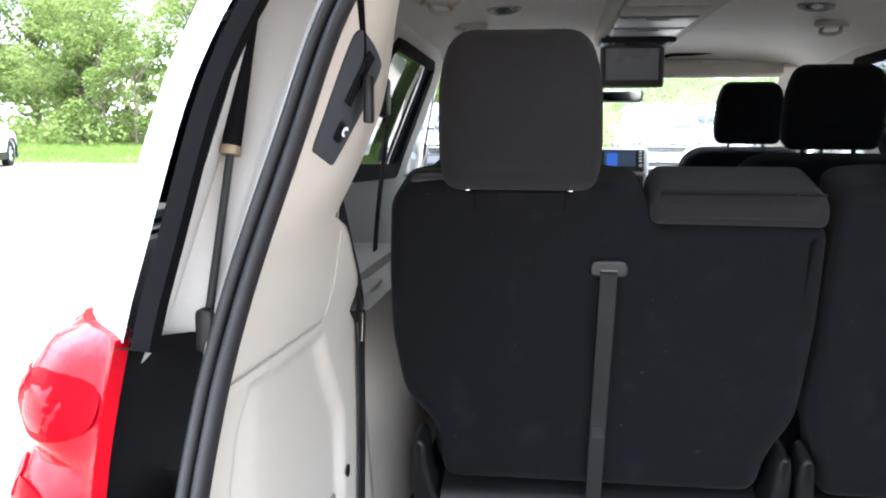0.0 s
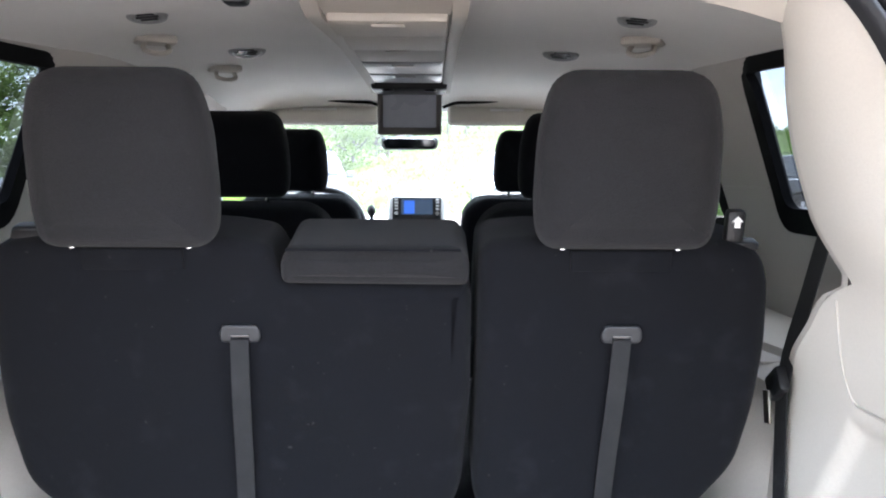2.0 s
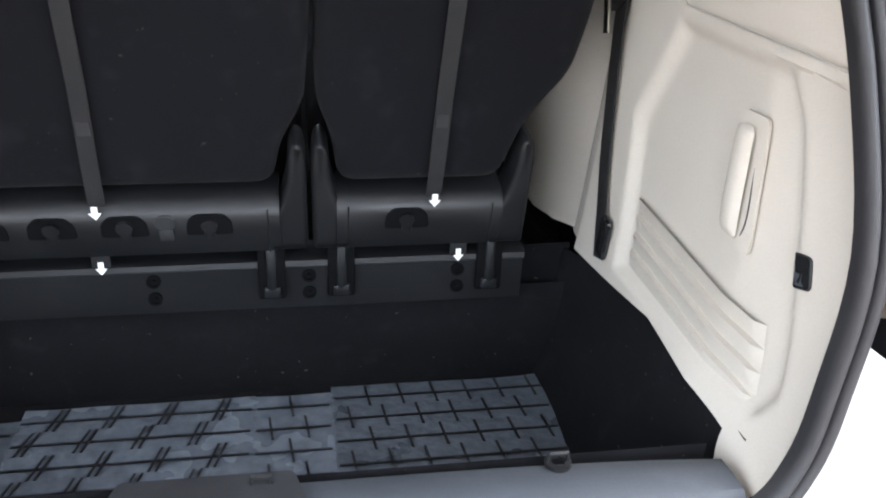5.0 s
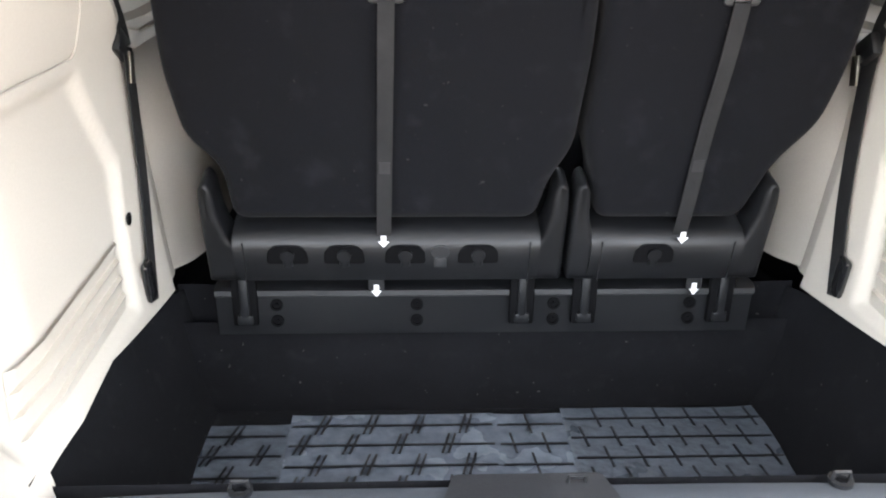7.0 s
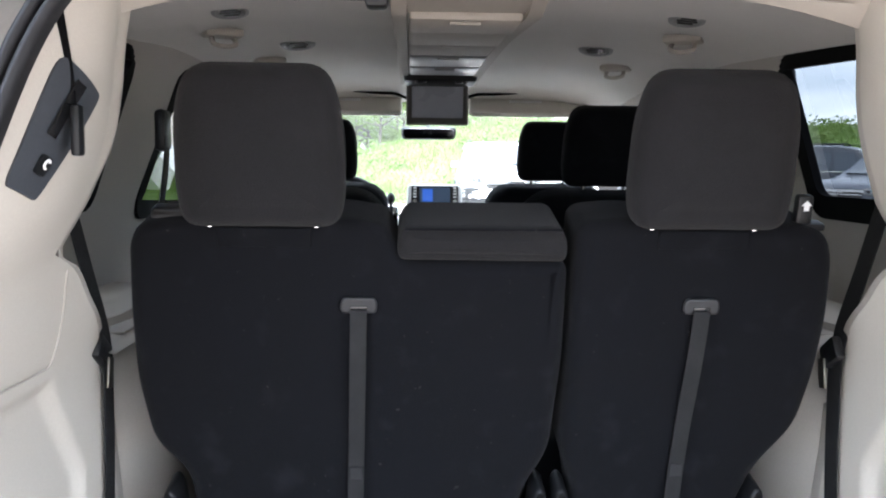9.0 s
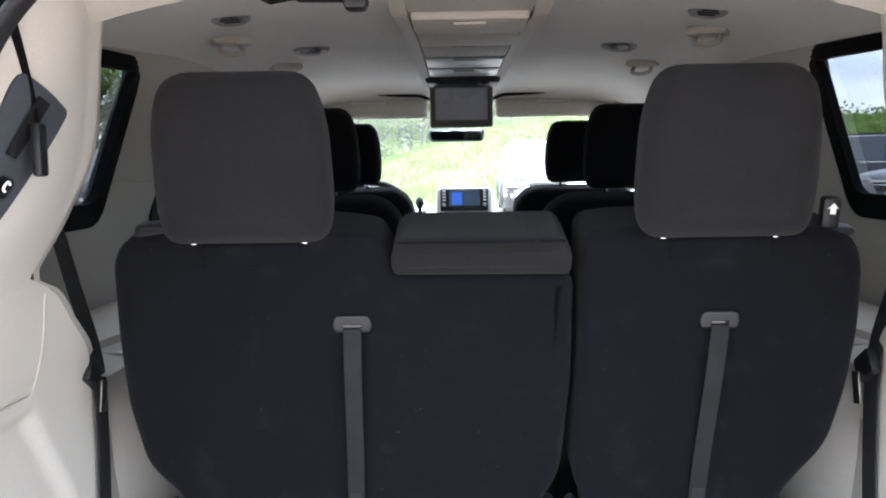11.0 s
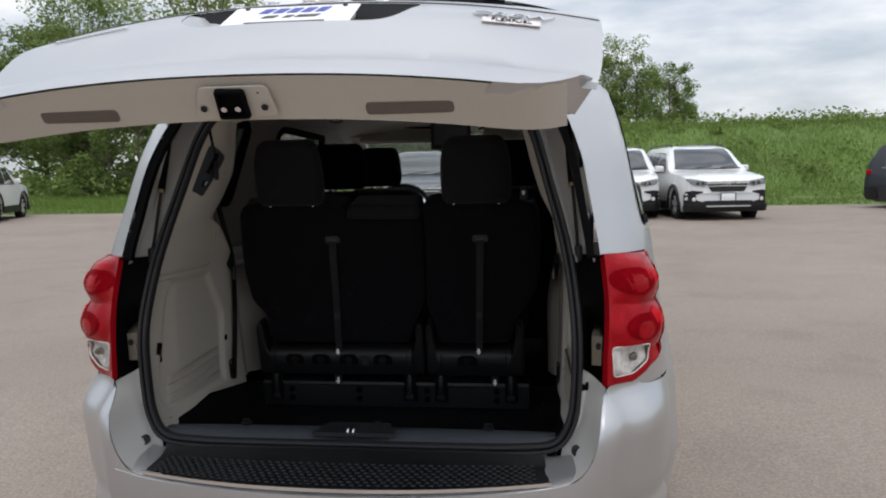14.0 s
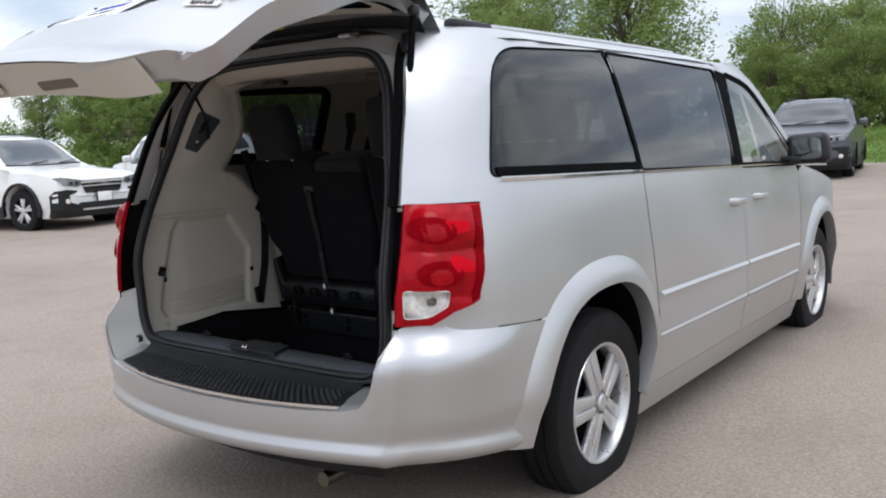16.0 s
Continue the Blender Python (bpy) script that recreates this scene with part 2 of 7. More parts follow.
SCREEN_DARK = glow("radio_dark", (0.05, 0.09, 0.16), 0.05)
FILM = surface("plastic_film", (0.105, 0.122, 0.146), 0.24, vary=0.3, scale=40, coarse=7, bump=0.8, bump_scale=22, wear=0.4, wear_color=(0.17, 0.19, 0.215))
SILL_GREY = surface("sill_grey", (0.045, 0.050, 0.058), 0.62, vary=0.12, scale=260, coarse=5, bump=0.12, bump_scale=500, wear=0.25, wear_color=(0.09, 0.097, 0.108), spec=0.3)
MAT_INK = surface("mat_ink", (0.008, 0.008, 0.010), 0.5, vary=0.1)
FILM_DARK = surface("worn_mat", (0.072, 0.084, 0.100), 0.32, vary=0.3, scale=60, coarse=10, bump=0.9, bump_scale=30, wear=0.4, wear_color=(0.11, 0.125, 0.145))


# ---- building helpers ----
def curve(*pts):
    """A smooth function through (t, value) pairs that does not overshoot."""
    ts, vs = np.array([p[0] for p in pts], float), np.array([p[1] for p in pts], float)
    h, d = np.diff(ts), np.diff(vs) / np.diff(ts)
    s = np.zeros(len(ts))
    s[0], s[-1] = d[0], d[-1]
    for i in range(1, len(ts) - 1):
        if d[i - 1] * d[i] > 0:
            w1, w2 = 2 * h[i] + h[i - 1], h[i] + 2 * h[i - 1]
            s[i] = (w1 + w2) / (w1 / d[i - 1] + w2 / d[i])

    def f(t):
        t = min(max(t, ts[0]), ts[-1])
        i = min(int(np.searchsorted(ts, t, side="right")) - 1, len(ts) - 2)
        u = (t - ts[i]) / h[i]
        return float(vs[i] * (1 + 2 * u) * (1 - u) ** 2 + s[i] * h[i] * u * (1 - u) ** 2 + vs[i + 1] * u * u * (3 - 2 * u) + s[i + 1] * h[i] * u * u * (u - 1))
    return f


def step(a, b, t):
    t = min(max((t - a) / (b - a), 0), 1)
    return t * t * (3 - 2 * t)


def thing(name, label, category, group="", m=None):
    ob = tagged(new(name), label, category, group)
    ob.empty_display_size = 0.1
    if m is not None:
        ob.matrix_world = m
    return ob


def part(name, bm, material, parent=None, label="", smooth=True, angle=40):
    """One mesh object from a bmesh, as a part of a thing or of a part."""
    me = bpy.data.meshes.new(name)
    bm.normal_update()
    if smooth:
        for f in bm.faces:
            f.smooth = True
        lim = radians(angle)
        for e in bm.edges:
            if len(e.link_faces) == 2 and e.calc_face_angle(0) > lim:
                e.smooth = False
    bm.to_mesh(me)
    bm.free()
    me.materials.append(material)
    ob = new(name, me)
    ob.parent = parent
    if label:
        tagged(ob, label)
    return ob


def join(*bms):
    out = bms[0]
    for b in bms[1:]:
        me = bpy.data.meshes.new("tmp")
        b.to_mesh(me)
        out.from_mesh(me)
        bpy.data.meshes.remove(me)
        b.free()
    return out


def moved(bm, m):
    bmesh.ops.transform(bm, matrix=m, verts=bm.verts)
    return bm


def mirrored(bm):
    bmesh.ops.scale(bm, vec=(-1, 1, 1), verts=bm.verts)
    bmesh.ops.reverse_faces(bm, faces=bm.faces)
    return bm


LEFT = .97       # the opening's far side lies this much nearer to x = 0; the outer skin does not


def squeezed(bm):
    for v in bm.verts:
        if v.co.x < 0:
            v.co.x = LEFT * v.co.x + min(0, v.co.x + .80) * .20
    return bm


SIDE = {1: 1, -1: -LEFT}


def left_side(bm):
    return squeezed(mirrored(bm))


def block(c, s, bevel=0.005, seg=2, m=None):
    bm = bmesh.new()
    bmesh.ops.create_cube(bm, size=1)
    bmesh.ops.scale(bm, vec=s, verts=bm.verts)
    if bevel:
        bmesh.ops.bevel(bm, geom=bm.edges[:], offset=min(bevel, min(s) * 0.49), segments=seg, profile=0.5, affect='EDGES')
    bmesh.ops.translate(bm, vec=c, verts=bm.verts)
    return moved(bm, m) if m is not None else bm


def grid(us, vs, f):
    """A sheet of quads through f(u, v)."""
    bm = bmesh.new()
    rows = [[bm.verts.new(f(u, v)) for v in vs] for u in us]
    for i in range(len(us) - 1):
        for j in range(len(vs) - 1):
            bm.faces.new((rows[i][j], rows[i + 1][j], rows[i + 1][j + 1], rows[i][j + 1]))
    return bm


def span(a, b, n):
    return [a + (b - a) * i / n for i in range(n + 1)]


def thick(bm, d):
    """Gives a sheet a thickness d, against its normals."""
    bmesh.ops.recalc_face_normals(bm, faces=bm.faces)
    bm.normal_update()
    faces, twin = bm.faces[:], {}
    for v in bm.verts[:]:
        twin[v] = bm.verts.new(v.co - v.normal * d)
    for f in faces:
        bm.faces.new([twin[v] for v in reversed(f.verts)])
    for e in bm.edges[:]:
        if len(e.link_faces) == 1 and e.verts[0] in twin and e.verts[1] in twin:
            loop = e.link_loops[0]
            u, w = loop.vert, loop.link_loop_next.vert
            bm.faces.new((w, u, twin[u], twin[w]))
    return bm


def rounded(pts, r, n=4):
    """A closed 2D outline with its corners rounded; r is one radius or one a corner."""
    out, k = [], len(pts)
    rs = r if isinstance(r, (list, tuple)) else [r] * k
    for i in range(k):
        p, a, b = Vector(pts[i]), Vector(pts[i - 1]), Vector(pts[(i + 1) % k])
        da, db = a - p, b - p
        rr = min(rs[i], da.length * 0.49, db.length * 0.49)
        if rr < 1e-5:
            out.append(tuple(p))
            continue
        s, e = p + da.normalized() * rr, p + db.normalized() * rr
        for j in range(n + 1):
            u = j / n
            q = s * (1 - u) ** 2 + p * 2 * u * (1 - u) + e * u * u
            out.append(tuple(q))
    return out


def fill(outline, holes=()):
    bm = bmesh.new()
    for loop in (outline, *holes):
        vs = [bm.verts.new((p[0], p[1], 0)) for p in loop]
        for i in range(len(vs)):
            bm.edges.new((vs[i - 1], vs[i]))
    bmesh.ops.triangle_fill(bm, use_beauty=True, use_dissolve=False, edges=bm.edges[:])
    return bm


def sheet(outline, f, step=0.06, holes=(), d=0.0):
    """A panel: a 2D outline with holes, cut into small cells and laid on the surface f(u, v)."""
    bm = fill(outline, holes)
    for ax in (0, 1):
        lo, hi = min(p[ax] for p in outline), max(p[ax] for p in outline)
        n = max(1, int((hi - lo) / step))
        for i in range(1, n):
            co, no = [0, 0, 0], [0, 0, 0]
            co[ax], no[ax] = lo + (hi - lo) * i / n, 1
            bmesh.ops.bisect_plane(bm, geom=bm.verts[:] + bm.edges[:] + bm.faces[:], plane_co=co, plane_no=no, dist=1e-5)
    for v in bm.verts:
        v.co = f(v.co.x, v.co.y)
    return thick(bm, d) if d else bm


def inset(loop, d):
    """A 2D outline moved inwards by d (counter-clockwise outlines)."""
    out, k = [], len(loop)
    for i in range(k):
        a, p, b = Vector(loop[i - 1]), Vector(loop[i]), Vector(loop[(i + 1) % k])
        n1, n2 = (p - a).orthogonal(), (b - p).orthogonal()
        n = (n1.normalized() if n1.length > 1e-9 else n2.normalized()) + (n2.normalized() if n2.length > 1e-9 else n1.normalized())
        n = n.normalized() if n.length > 1e-6 else n1.normalized()
        out.append(tuple(p + n * d))
    for _ in range(12):
        for i in range(k):
            ox, oy = loop[i][0] - loop[i - 1][0], loop[i][1] - loop[i - 1][1]
            nx, ny = out[i][0] - out[i - 1][0], out[i][1] - out[i - 1][1]
            if ox * nx + oy * ny < 0:
                mid = ((out[i][0] + out[i - 1][0]) / 2, (out[i][1] + out[i - 1][1]) / 2)
                out[i] = out[i - 1] = mid
    return out


def area(loop):
    return sum(loop[i - 1][0] * loop[i][1] - loop[i][0] * loop[i - 1][1] for i in range(len(loop))) / 2


def pillow(outline, depth, r, n=4, puff=0.0, both=True):
    """A cushion or moulded block: a 2D outline in x, y with rounded rims, from z = 0 up to depth."""
    loop = list(outline) if area(outline) > 0 else list(reversed(outline))
    bm = bmesh.new()
    rings = []
    lows = [(r * (1 - math.sin(a)), r * (1 - math.cos(a))) for a in span(0, math.pi / 2, n)] if both else [(0, 0)]
    highs = [(r * (1 - math.cos(a)), depth - r + r * math.sin(a)) for a in span(0, math.pi / 2, n)]
    test = inset(loop, 0.001)
    sgn = 1 if abs(area(test)) < abs(area(loop)) else -1
    for ins, z in lows + highs:
        pts = inset(loop, sgn * ins) if ins > 1e-6 else loop
        rings.append([bm.verts.new((x, y, z)) for x, y in pts])
    k = len(loop)
    for a, b in zip(rings, rings[1:]):
        for i in range(k):
            bm.faces.new((a[i - 1], a[i], b[i], b[i - 1]))
    cx, cy = sum(p[0] for p in loop) / k, sum(p[1] for p in loop) / k
    top = rings[-1]
    if not puff:
        pts = inset([tuple(v.co.xy) for v in top], sgn * min(.006, r))
        ring = [bm.verts.new((x, y, depth)) for x, y in pts]
        for i in range(k):
            bm.faces.new((top[i - 1], top[i], ring[i], ring[i - 1]))
        top = ring
    for f_, zz in ((0.93, 0.25), (0.8, 0.55), (0.6, 0.80), (0.35, 0.95)) if puff else ():
        ring = [bm.verts.new((cx + (v.co.x - cx) * f_, cy + (v.co.y - cy) * f_, depth + puff * zz)) for v in rings[-1]]
        for i in range(k):
            bm.faces.new((top[i - 1], top[i], ring[i], ring[i - 1]))
        top = ring
    if puff:
        mid = bm.verts.new((cx, cy, depth + puff))
        for i in range(k):
            bm.faces.new((top[i - 1], top[i], mid))
    else:
        rim = [e for a, b in zip(top, top[1:] + top[:1]) for e in a.link_edges if e.other_vert(a) is b]
        bmesh.ops.triangle_fill(bm, use_beauty=True, use_dissolve=False, edges=rim)
    bm.faces.new(list(reversed(rings[0])))
    bmesh.ops.recalc_face_normals(bm, faces=bm.faces)
    return bm


def sweep(path, prof, closed=False, up=(0, 0, 1)):
    """A profile (2D, across and up) carried along a 3D path."""
    pts = [Vector(p) for p in path]
    bm, rings, k = bmesh.new(), [], len(pts)
    for i, p in enumerate(pts):
        a = pts[i - 1] if (i or closed) else p
        b = pts[(i + 1) % k] if (i < k - 1 or closed) else p
        t = (b - a).normalized()
        side = t.cross(Vector(up))
        side = side.normalized() if side.length > 1e-4 else t.orthogonal().normalized()
        over = side.cross(t).normalized()
        rings.append([bm.verts.new(p + side * u + over * v) for u, v in prof])
    m = len(prof)
    for i in range(k if closed else k - 1):
        a, b = rings[i], rings[(i + 1) % k]
        for j in range(m):
            bm.faces.new((a[j - 1], a[j], b[j], b[j - 1]))
    if not closed:
        bm.faces.new(rings[0])
        bm.faces.new(list(reversed(rings[-1])))
    bmesh.ops.recalc_face_normals(bm, faces=bm.faces)
    return bm


def ring_of(r, n=10, sx=1.0, sy=1.0):
    return [(r * sx * math.cos(2 * math.pi * i / n), r * sy * math.sin(2 * math.pi * i / n)) for i in range(n)]


def tube(path, r, n=10, closed=False, up=(0, 0, 1)):
    return sweep(path, ring_of(r, n), closed, up)


def lathe(prof, n=32, axis='X'):
    """Turned round an axis through the origin: prof holds (along, radius)."""
    bm, rings = bmesh.new(), []
    for a, r in prof:
        ring = []
        for i in range(n):
            c, s = math.cos(2 * math.pi * i / n) * r, math.sin(2 * math.pi * i / n) * r
            ring.append(bm.verts.new({'X': (a, c, s), 'Y': (c, a, s), 'Z': (c, s, a)}[axis]))
        rings.append(ring)
    for p, q in zip(rings, rings[1:]):
        for i in range(n):
            bm.faces.new((p[i - 1], p[i], q[i], q[i - 1]))
    bmesh.ops.remove_doubles(bm, verts=bm.verts, dist=1e-6)
    bmesh.ops.recalc_face_normals(bm, faces=bm.faces)
    return bm


def smooth_path(pts, n=6, closed=False):
    """A Catmull-Rom path through 3D points."""
    P, out, k = [Vector(p) for p in pts], [], len(pts)
    for i in range(k if closed else k - 1):
        g = (lambda j: P[j % k]) if closed else (lambda j: P[min(max(j, 0), k - 1)])
        a, b, c, d = g(i - 1), g(i), g(i + 1), g(i + 2)
        for j in range(n):
            u = j / n
            out.append(0.5 * ((2 * b) + (c - a) * u + (2 * a - 5 * b + 4 * c - d) * u * u + (3 * b - a - 3 * c + d) * u ** 3))
    if not closed:
        out.append(P[-1])
    return out


def letters(body, size, deep=0.002):
    """Raised letters as a bmesh, centred, in the x, y plane."""
    cu = bpy.data.curves.new("letters", 'FONT')
    cu.body, cu.size, cu.extrude, cu.align_x, cu.align_y = body, size, deep, 'CENTER', 'CENTER'
    ob = bpy.data.objects.new("letters", cu)
    scene.collection.objects.link(ob)
    bpy.context.view_layer.update()
    me = bpy.data.meshes.new_from_object(ob.evaluated_get(bpy.context.evaluated_depsgraph_get()))
    bm = bmesh.new()
    bm.from_mesh(me)
    bpy.data.objects.remove(ob)
    bpy.data.curves.remove(cu)
    bpy.data.meshes.remove(me)
    return bm


# ---- the minivan: outer shape ----
W0 = curve((.18, .90), (.27, .935), (.36, .955), (.46, .972), (.53, .988), (.70, .985), (.85, .978), (1.0, .962), (1.2, .935), (1.45, .865), (1.65, .797),
           (1.70, .772), (1.735, .715), (1.757, .62), (1.77, .48), (1.775, .3))
ROUND_LOW = curve((0, .62), (.03, .70), (.07, .755), (.12, .79), (.2, .865), (.31, .925), (.45, .965), (.7, .99), (1.0, 1))
ROUND_TOP = curve((0, .73), (.05, .775), (.1, .83), (.2, .925), (.3, .985), (.4, 1), (1.0, 1))
REAR = curve((.18, .31), (.27, .25), (.33, .20), (.40, .188), (.50, .183), (.56, .184), (.66, .190), (.72, .203), (.76, .228), (.80, .246), (1.0, .238), (1.17, .272), (1.4, .36), (1.6, .50), (1.70, .60), (1.76, .68), (1.78, .74))
FRONT = curve((3.9, 1), (4.4, .985), (4.9, .93), (5.15, .82), (5.3, .62))


def side_x(y, z):
    w = min(max((z - 1.25) / .4, 0), 1)
    w = w * w * (3 - 2 * w)
    s = max(y - REAR(z), 0)
    return W0(z) * ((1 - w) * ROUND_LOW(s) + w * ROUND_TOP(s)) * FRONT(y)


def on_side(off=0.0):
    return lambda y, z: Vector((side_x(y, z) + off, y, z))


def arch(cy, r, a0, a1, n=24):
    return [(cy + r * math.cos(radians(a)), .345 + r * math.sin(radians(a))) for a in span(a0, a1, n)]


# rear wheel opening, from the bumper's foot over the top to the sill
ARCH_R = [(.728, .352), (.742, .42), (.775, .52), (.825, .615), (.885, .695), (.955, .755), (1.05, .797), (1.15, .817), (1.27, .822), (1.38, .808), (1.47, .770), (1.545, .70), (1.595, .60), (1.612, .48), (1.60, .39), (1.575, .318)]
ARCH_R = [(p.x, p.y) for p in smooth_path([(y, z, 0) for y, z in ARCH_R], 3)]


van = thing("minivan", "silver minivan with its rear liftgate raised, parked on the lot", "minivan")
HUB_R, HUB_F = 1.275, 4.352


def both(name, make, material, parent=None, label=""):
    """A right-hand part and its mirror image."""
    a = part(name, make(), material, parent or van, label)
    b = part(name, left_side(make()), material, parent or van, label)
    return a, b


LAMP_CORNERS = [(.386, 1.184), (.588, 1.173), (.574, 1.05), (.531, .884), (.50, .870), (.45, .855), (.400, .817), (.315, .820), (.318, .90), (.336, 1.0), (.362, 1.10)]
LAMP = [tuple(Vector(a).lerp(Vector(b), k / 8)) for a, b in zip(LAMP_CORNERS, LAMP_CORNERS[1:] + LAMP_CORNERS[:1]) for k in range(8)]
LAMP_EDGE = curve(*[(z, y) for y, z in ((.315, .62), (.315, .820), (.318, .90), (.336, 1.0), (.362, 1.10), (.386, 1.184))])
EDGE = [(z, REAR(z) + d) for z, d in ((1.182, .102), (1.28, .103), (1.4, .093), (1.5, .075), (1.6, .050), (1.66, .04), (1.71, .03))]
WIN_A = rounded([(.656, 1.250), (1.640, 1.222), (1.650, 1.704), (.80, 1.672)], [.03, .01, .01, .17], 8)
WIN_B = rounded([(1.662, 1.221), (2.735, 1.185), (2.84, 1.672), (1.662, 1.700)], [.01, .02, .03, .01], 4)
WIN_C = rounded([(2.86, 1.180), (3.80, 1.150), (3.78, 1.20), (3.30, 1.60), (2.985, 1.655)], [.02, .03, .06, .12, .03], 5)

quarter = ([(y, z) for z, y in reversed(EDGE)] + [(.592, 1.178), (.578, 1.05), (.536, .880), (.503, .865), (.453, .850), (.406, .813), (.406, .799), (.75, .777)]
           + [p for p in ARCH_R if p[1] > .757 or p[0] > 1.3] + [(1.655, .318), (1.69, .50), (1.69, .62), (1.668, .80), (1.655, 1.0), (1.655, 1.725), (1.2, 1.725), (.8, 1.722), (.68, 1.718)])
both("quarter_panel", lambda: sheet(quarter, on_side(), .05, [WIN_A]), SILVER)
slider = [(1.661, 1.725), (1.661, 1.0), (1.674, .80), (1.696, .62), (1.696, .50), (1.665, .325), (2.80, .325), (2.802, 1.15), (2.915, 1.725)]
both("sliding_door", lambda: sheet(slider, on_side(), .07, [WIN_B]), SILVER)
fdoor = [(2.807, 1.15), (2.805, .325), (3.72, .325), (3.78, .62), (3.84, 1.10), (3.34, 1.63), (3.1, 1.72), (2.92, 1.725)]
both("front_door", lambda: sheet(fdoor, on_side(), .07, [WIN_C]), SILVER)
fender = [(3.728, .325), (3.84, .33)] + arch(HUB_F, .465, 182, 5, 28) + [(4.95, .40), (5.2, .45), (5.22, .85), (4.9, .97), (4.4, 1.06), (3.95, 1.13), (3.846, 1.10), (3.786, .62)]
both("front_fender", lambda: sheet(fender, on_side(), .08), SILVER)
both("rocker_panel", lambda: sheet([(1.60, .19), (3.90, .19), (3.90, .32), (1.66, .32), (1.60, .30)], on_side(-.004), .12), SILVER)
for line in ([(1.658, 1.72), (1.658, 1.0), (1.671, .80), (1.693, .62), (1.693, .50), (1.66, .322)], [(2.9175, 1.72), (2.8045, 1.15), (2.8025, .325)], [(3.843, 1.10), (3.783, .62), (3.724, .325)], [(.72, .779), (.80, .772), (.94, .757)]):
    both("panel_gap", lambda line=line: sweep([on_side(-.007)(p.x, p.y) for p in smooth_path([(y, z, 0) for y, z in line], 6)], [(-.006, -.001), (.006, -.001), (.006, .0012), (-.006, .0012)], up=(1, 0, 0)), STRIP_BLACK)
# raised lips round the wheel openings; housings behind, coloured near-black for the deep shade there
ARCH_F = arch(HUB_F, .465, 184, 2, 36)
for path, cy in ((ARCH_R, HUB_R), (ARCH_F, HUB_F)):
    def lip(path=path, cy=cy):
        bm, rows = bmesh.new(), []
        for i, (y, z) in enumerate(path):
            t = (Vector(path[min(i + 1, len(path) - 1)]) - Vector(path[max(i - 1, 0)])).normalized()
            n = Vector((-t.y, t.x))
            row = []
            for k in (-.10, -.02, 0, .15, .4, .65, .85, 1):
                w = .115 * max(k, 0)
                yy, zz = y + n.x * w, z + n.y * w
                row.append(bm.verts.new((side_x(yy, zz) + (-.008 + .034 * math.cos(k * math.pi / 2) if k >= 0 else -.010 + .3 * k), yy, zz)))
            rows.append(row)
        for a, b in zip(rows, rows[1:]):
            for j in range(len(a) - 1):
                bm.faces.new((a[j], b[j], b[j + 1], a[j + 1]))
        return bm
    both("wheel_arch_lip", lip, SILVER)

    def housing(path=path, cy=cy):
        full = [(path[0][0] + .01, .34)] + path + [(path[-1][0], .24 if cy < 3 else .335)]
        return grid(range(len(full)), [0, .3, .7, 1], lambda i, k: Vector((.66 + k * (side_x(*full[i]) - .672), full[i][0] + (full[i][0] - cy) * .01, full[i][1] + .004)))
    both("wheel_housing", housing, STRIP_BLACK)
    both("inner_fender", lambda cy=cy: sheet([(cy - .50, .36), (cy + .40, .26), (cy + .40, .84), (cy - .50, .84)], lambda y, z: Vector((.67, y, z)), .5), STRIP_BLACK)

# glass and black pillars
both("side_window", lambda: sheet(WIN_A, on_side(-.004), .08), GLASS_TINT, label="dark tinted rear side glass")
both("side_window", lambda: sheet(WIN_B, on_side(-.004), .08), GLASS_TINT, label="dark tinted sliding door glass")
both("side_window", lambda: sheet(WIN_C, on_side(-.004), .08), GLASS_CLEAR, label="clear front door glass")


def rim_of(win, w, off):
    prof = [(-w / 2, -.002), (w / 2, -.002), (w / 2, .003), (-w / 2, .003)]
    return lambda: sweep([on_side(off)(y, z) for y, z in win], prof, True, (1, 0, 0))


both("window_seal", rim_of(WIN_A, .005, .0), STRIP_BLACK)
both("glass_base_strip", lambda: sheet([(.690, 1.252), (1.64, 1.226), (1.64, 1.254), (.686, 1.280)], on_side(.003), .08), STRIP_BLACK)
both("window_seal", rim_of(WIN_B, .008, .0), STRIP_BLACK)
both("window_seal", rim_of(WIN_C, .030, .0), STRIP_BLACK)
both("window_pillar", lambda: sheet([(1.638, 1.222), (1.668, 1.221), (1.668, 1.698), (1.642, 1.698)], on_side(.002), .1), STRIP_BLACK)
both("window_pillar", lambda: sheet([(2.742, 1.184), (2.856, 1.180), (2.975, 1.66), (2.85, 1.675)], on_side(.003), .1), STRIP_BLACK)
both("belt_moulding", lambda: join(*[sweep([(side_x(y, zf(y)) + .002, y, zf(y)) for y in span(a, b, 14)], [(-.004, -.006), (.006, -.005), (.006, .005), (-.004, .006)])
     for zf in (lambda y: 1.240 - (y - .67) * .0285,) for a, b in ((.69, 1.652), (1.664, 2.798), (2.81, 3.75))]), CHROME, label="bright strip below the side windows")
both("door_moulding", lambda: join(*[sweep([(side_x(y, .700 - (y - 1.7) * .018) + .003, y, .700 - (y - 1.7) * .018) for y in span(a, b, 10)],
     [(-.006, -.016), (.010, -.010), (.012, .004), (-.002, .016)]) for a, b in ((1.71, 2.795), (2.812, 3.74))]), SILVER)
both("door_crease", lambda: join(*[sweep([(side_x(y, .535) - .004, y, .535 - (y - 1.7) * .012) for y in span(a, b, 10)],
     [(-.004, -.020), (.008, -.006), (.006, .004), (-.006, .014)]) for a, b in ((1.70, 2.795), (2.812, 3.73))]), SILVER)


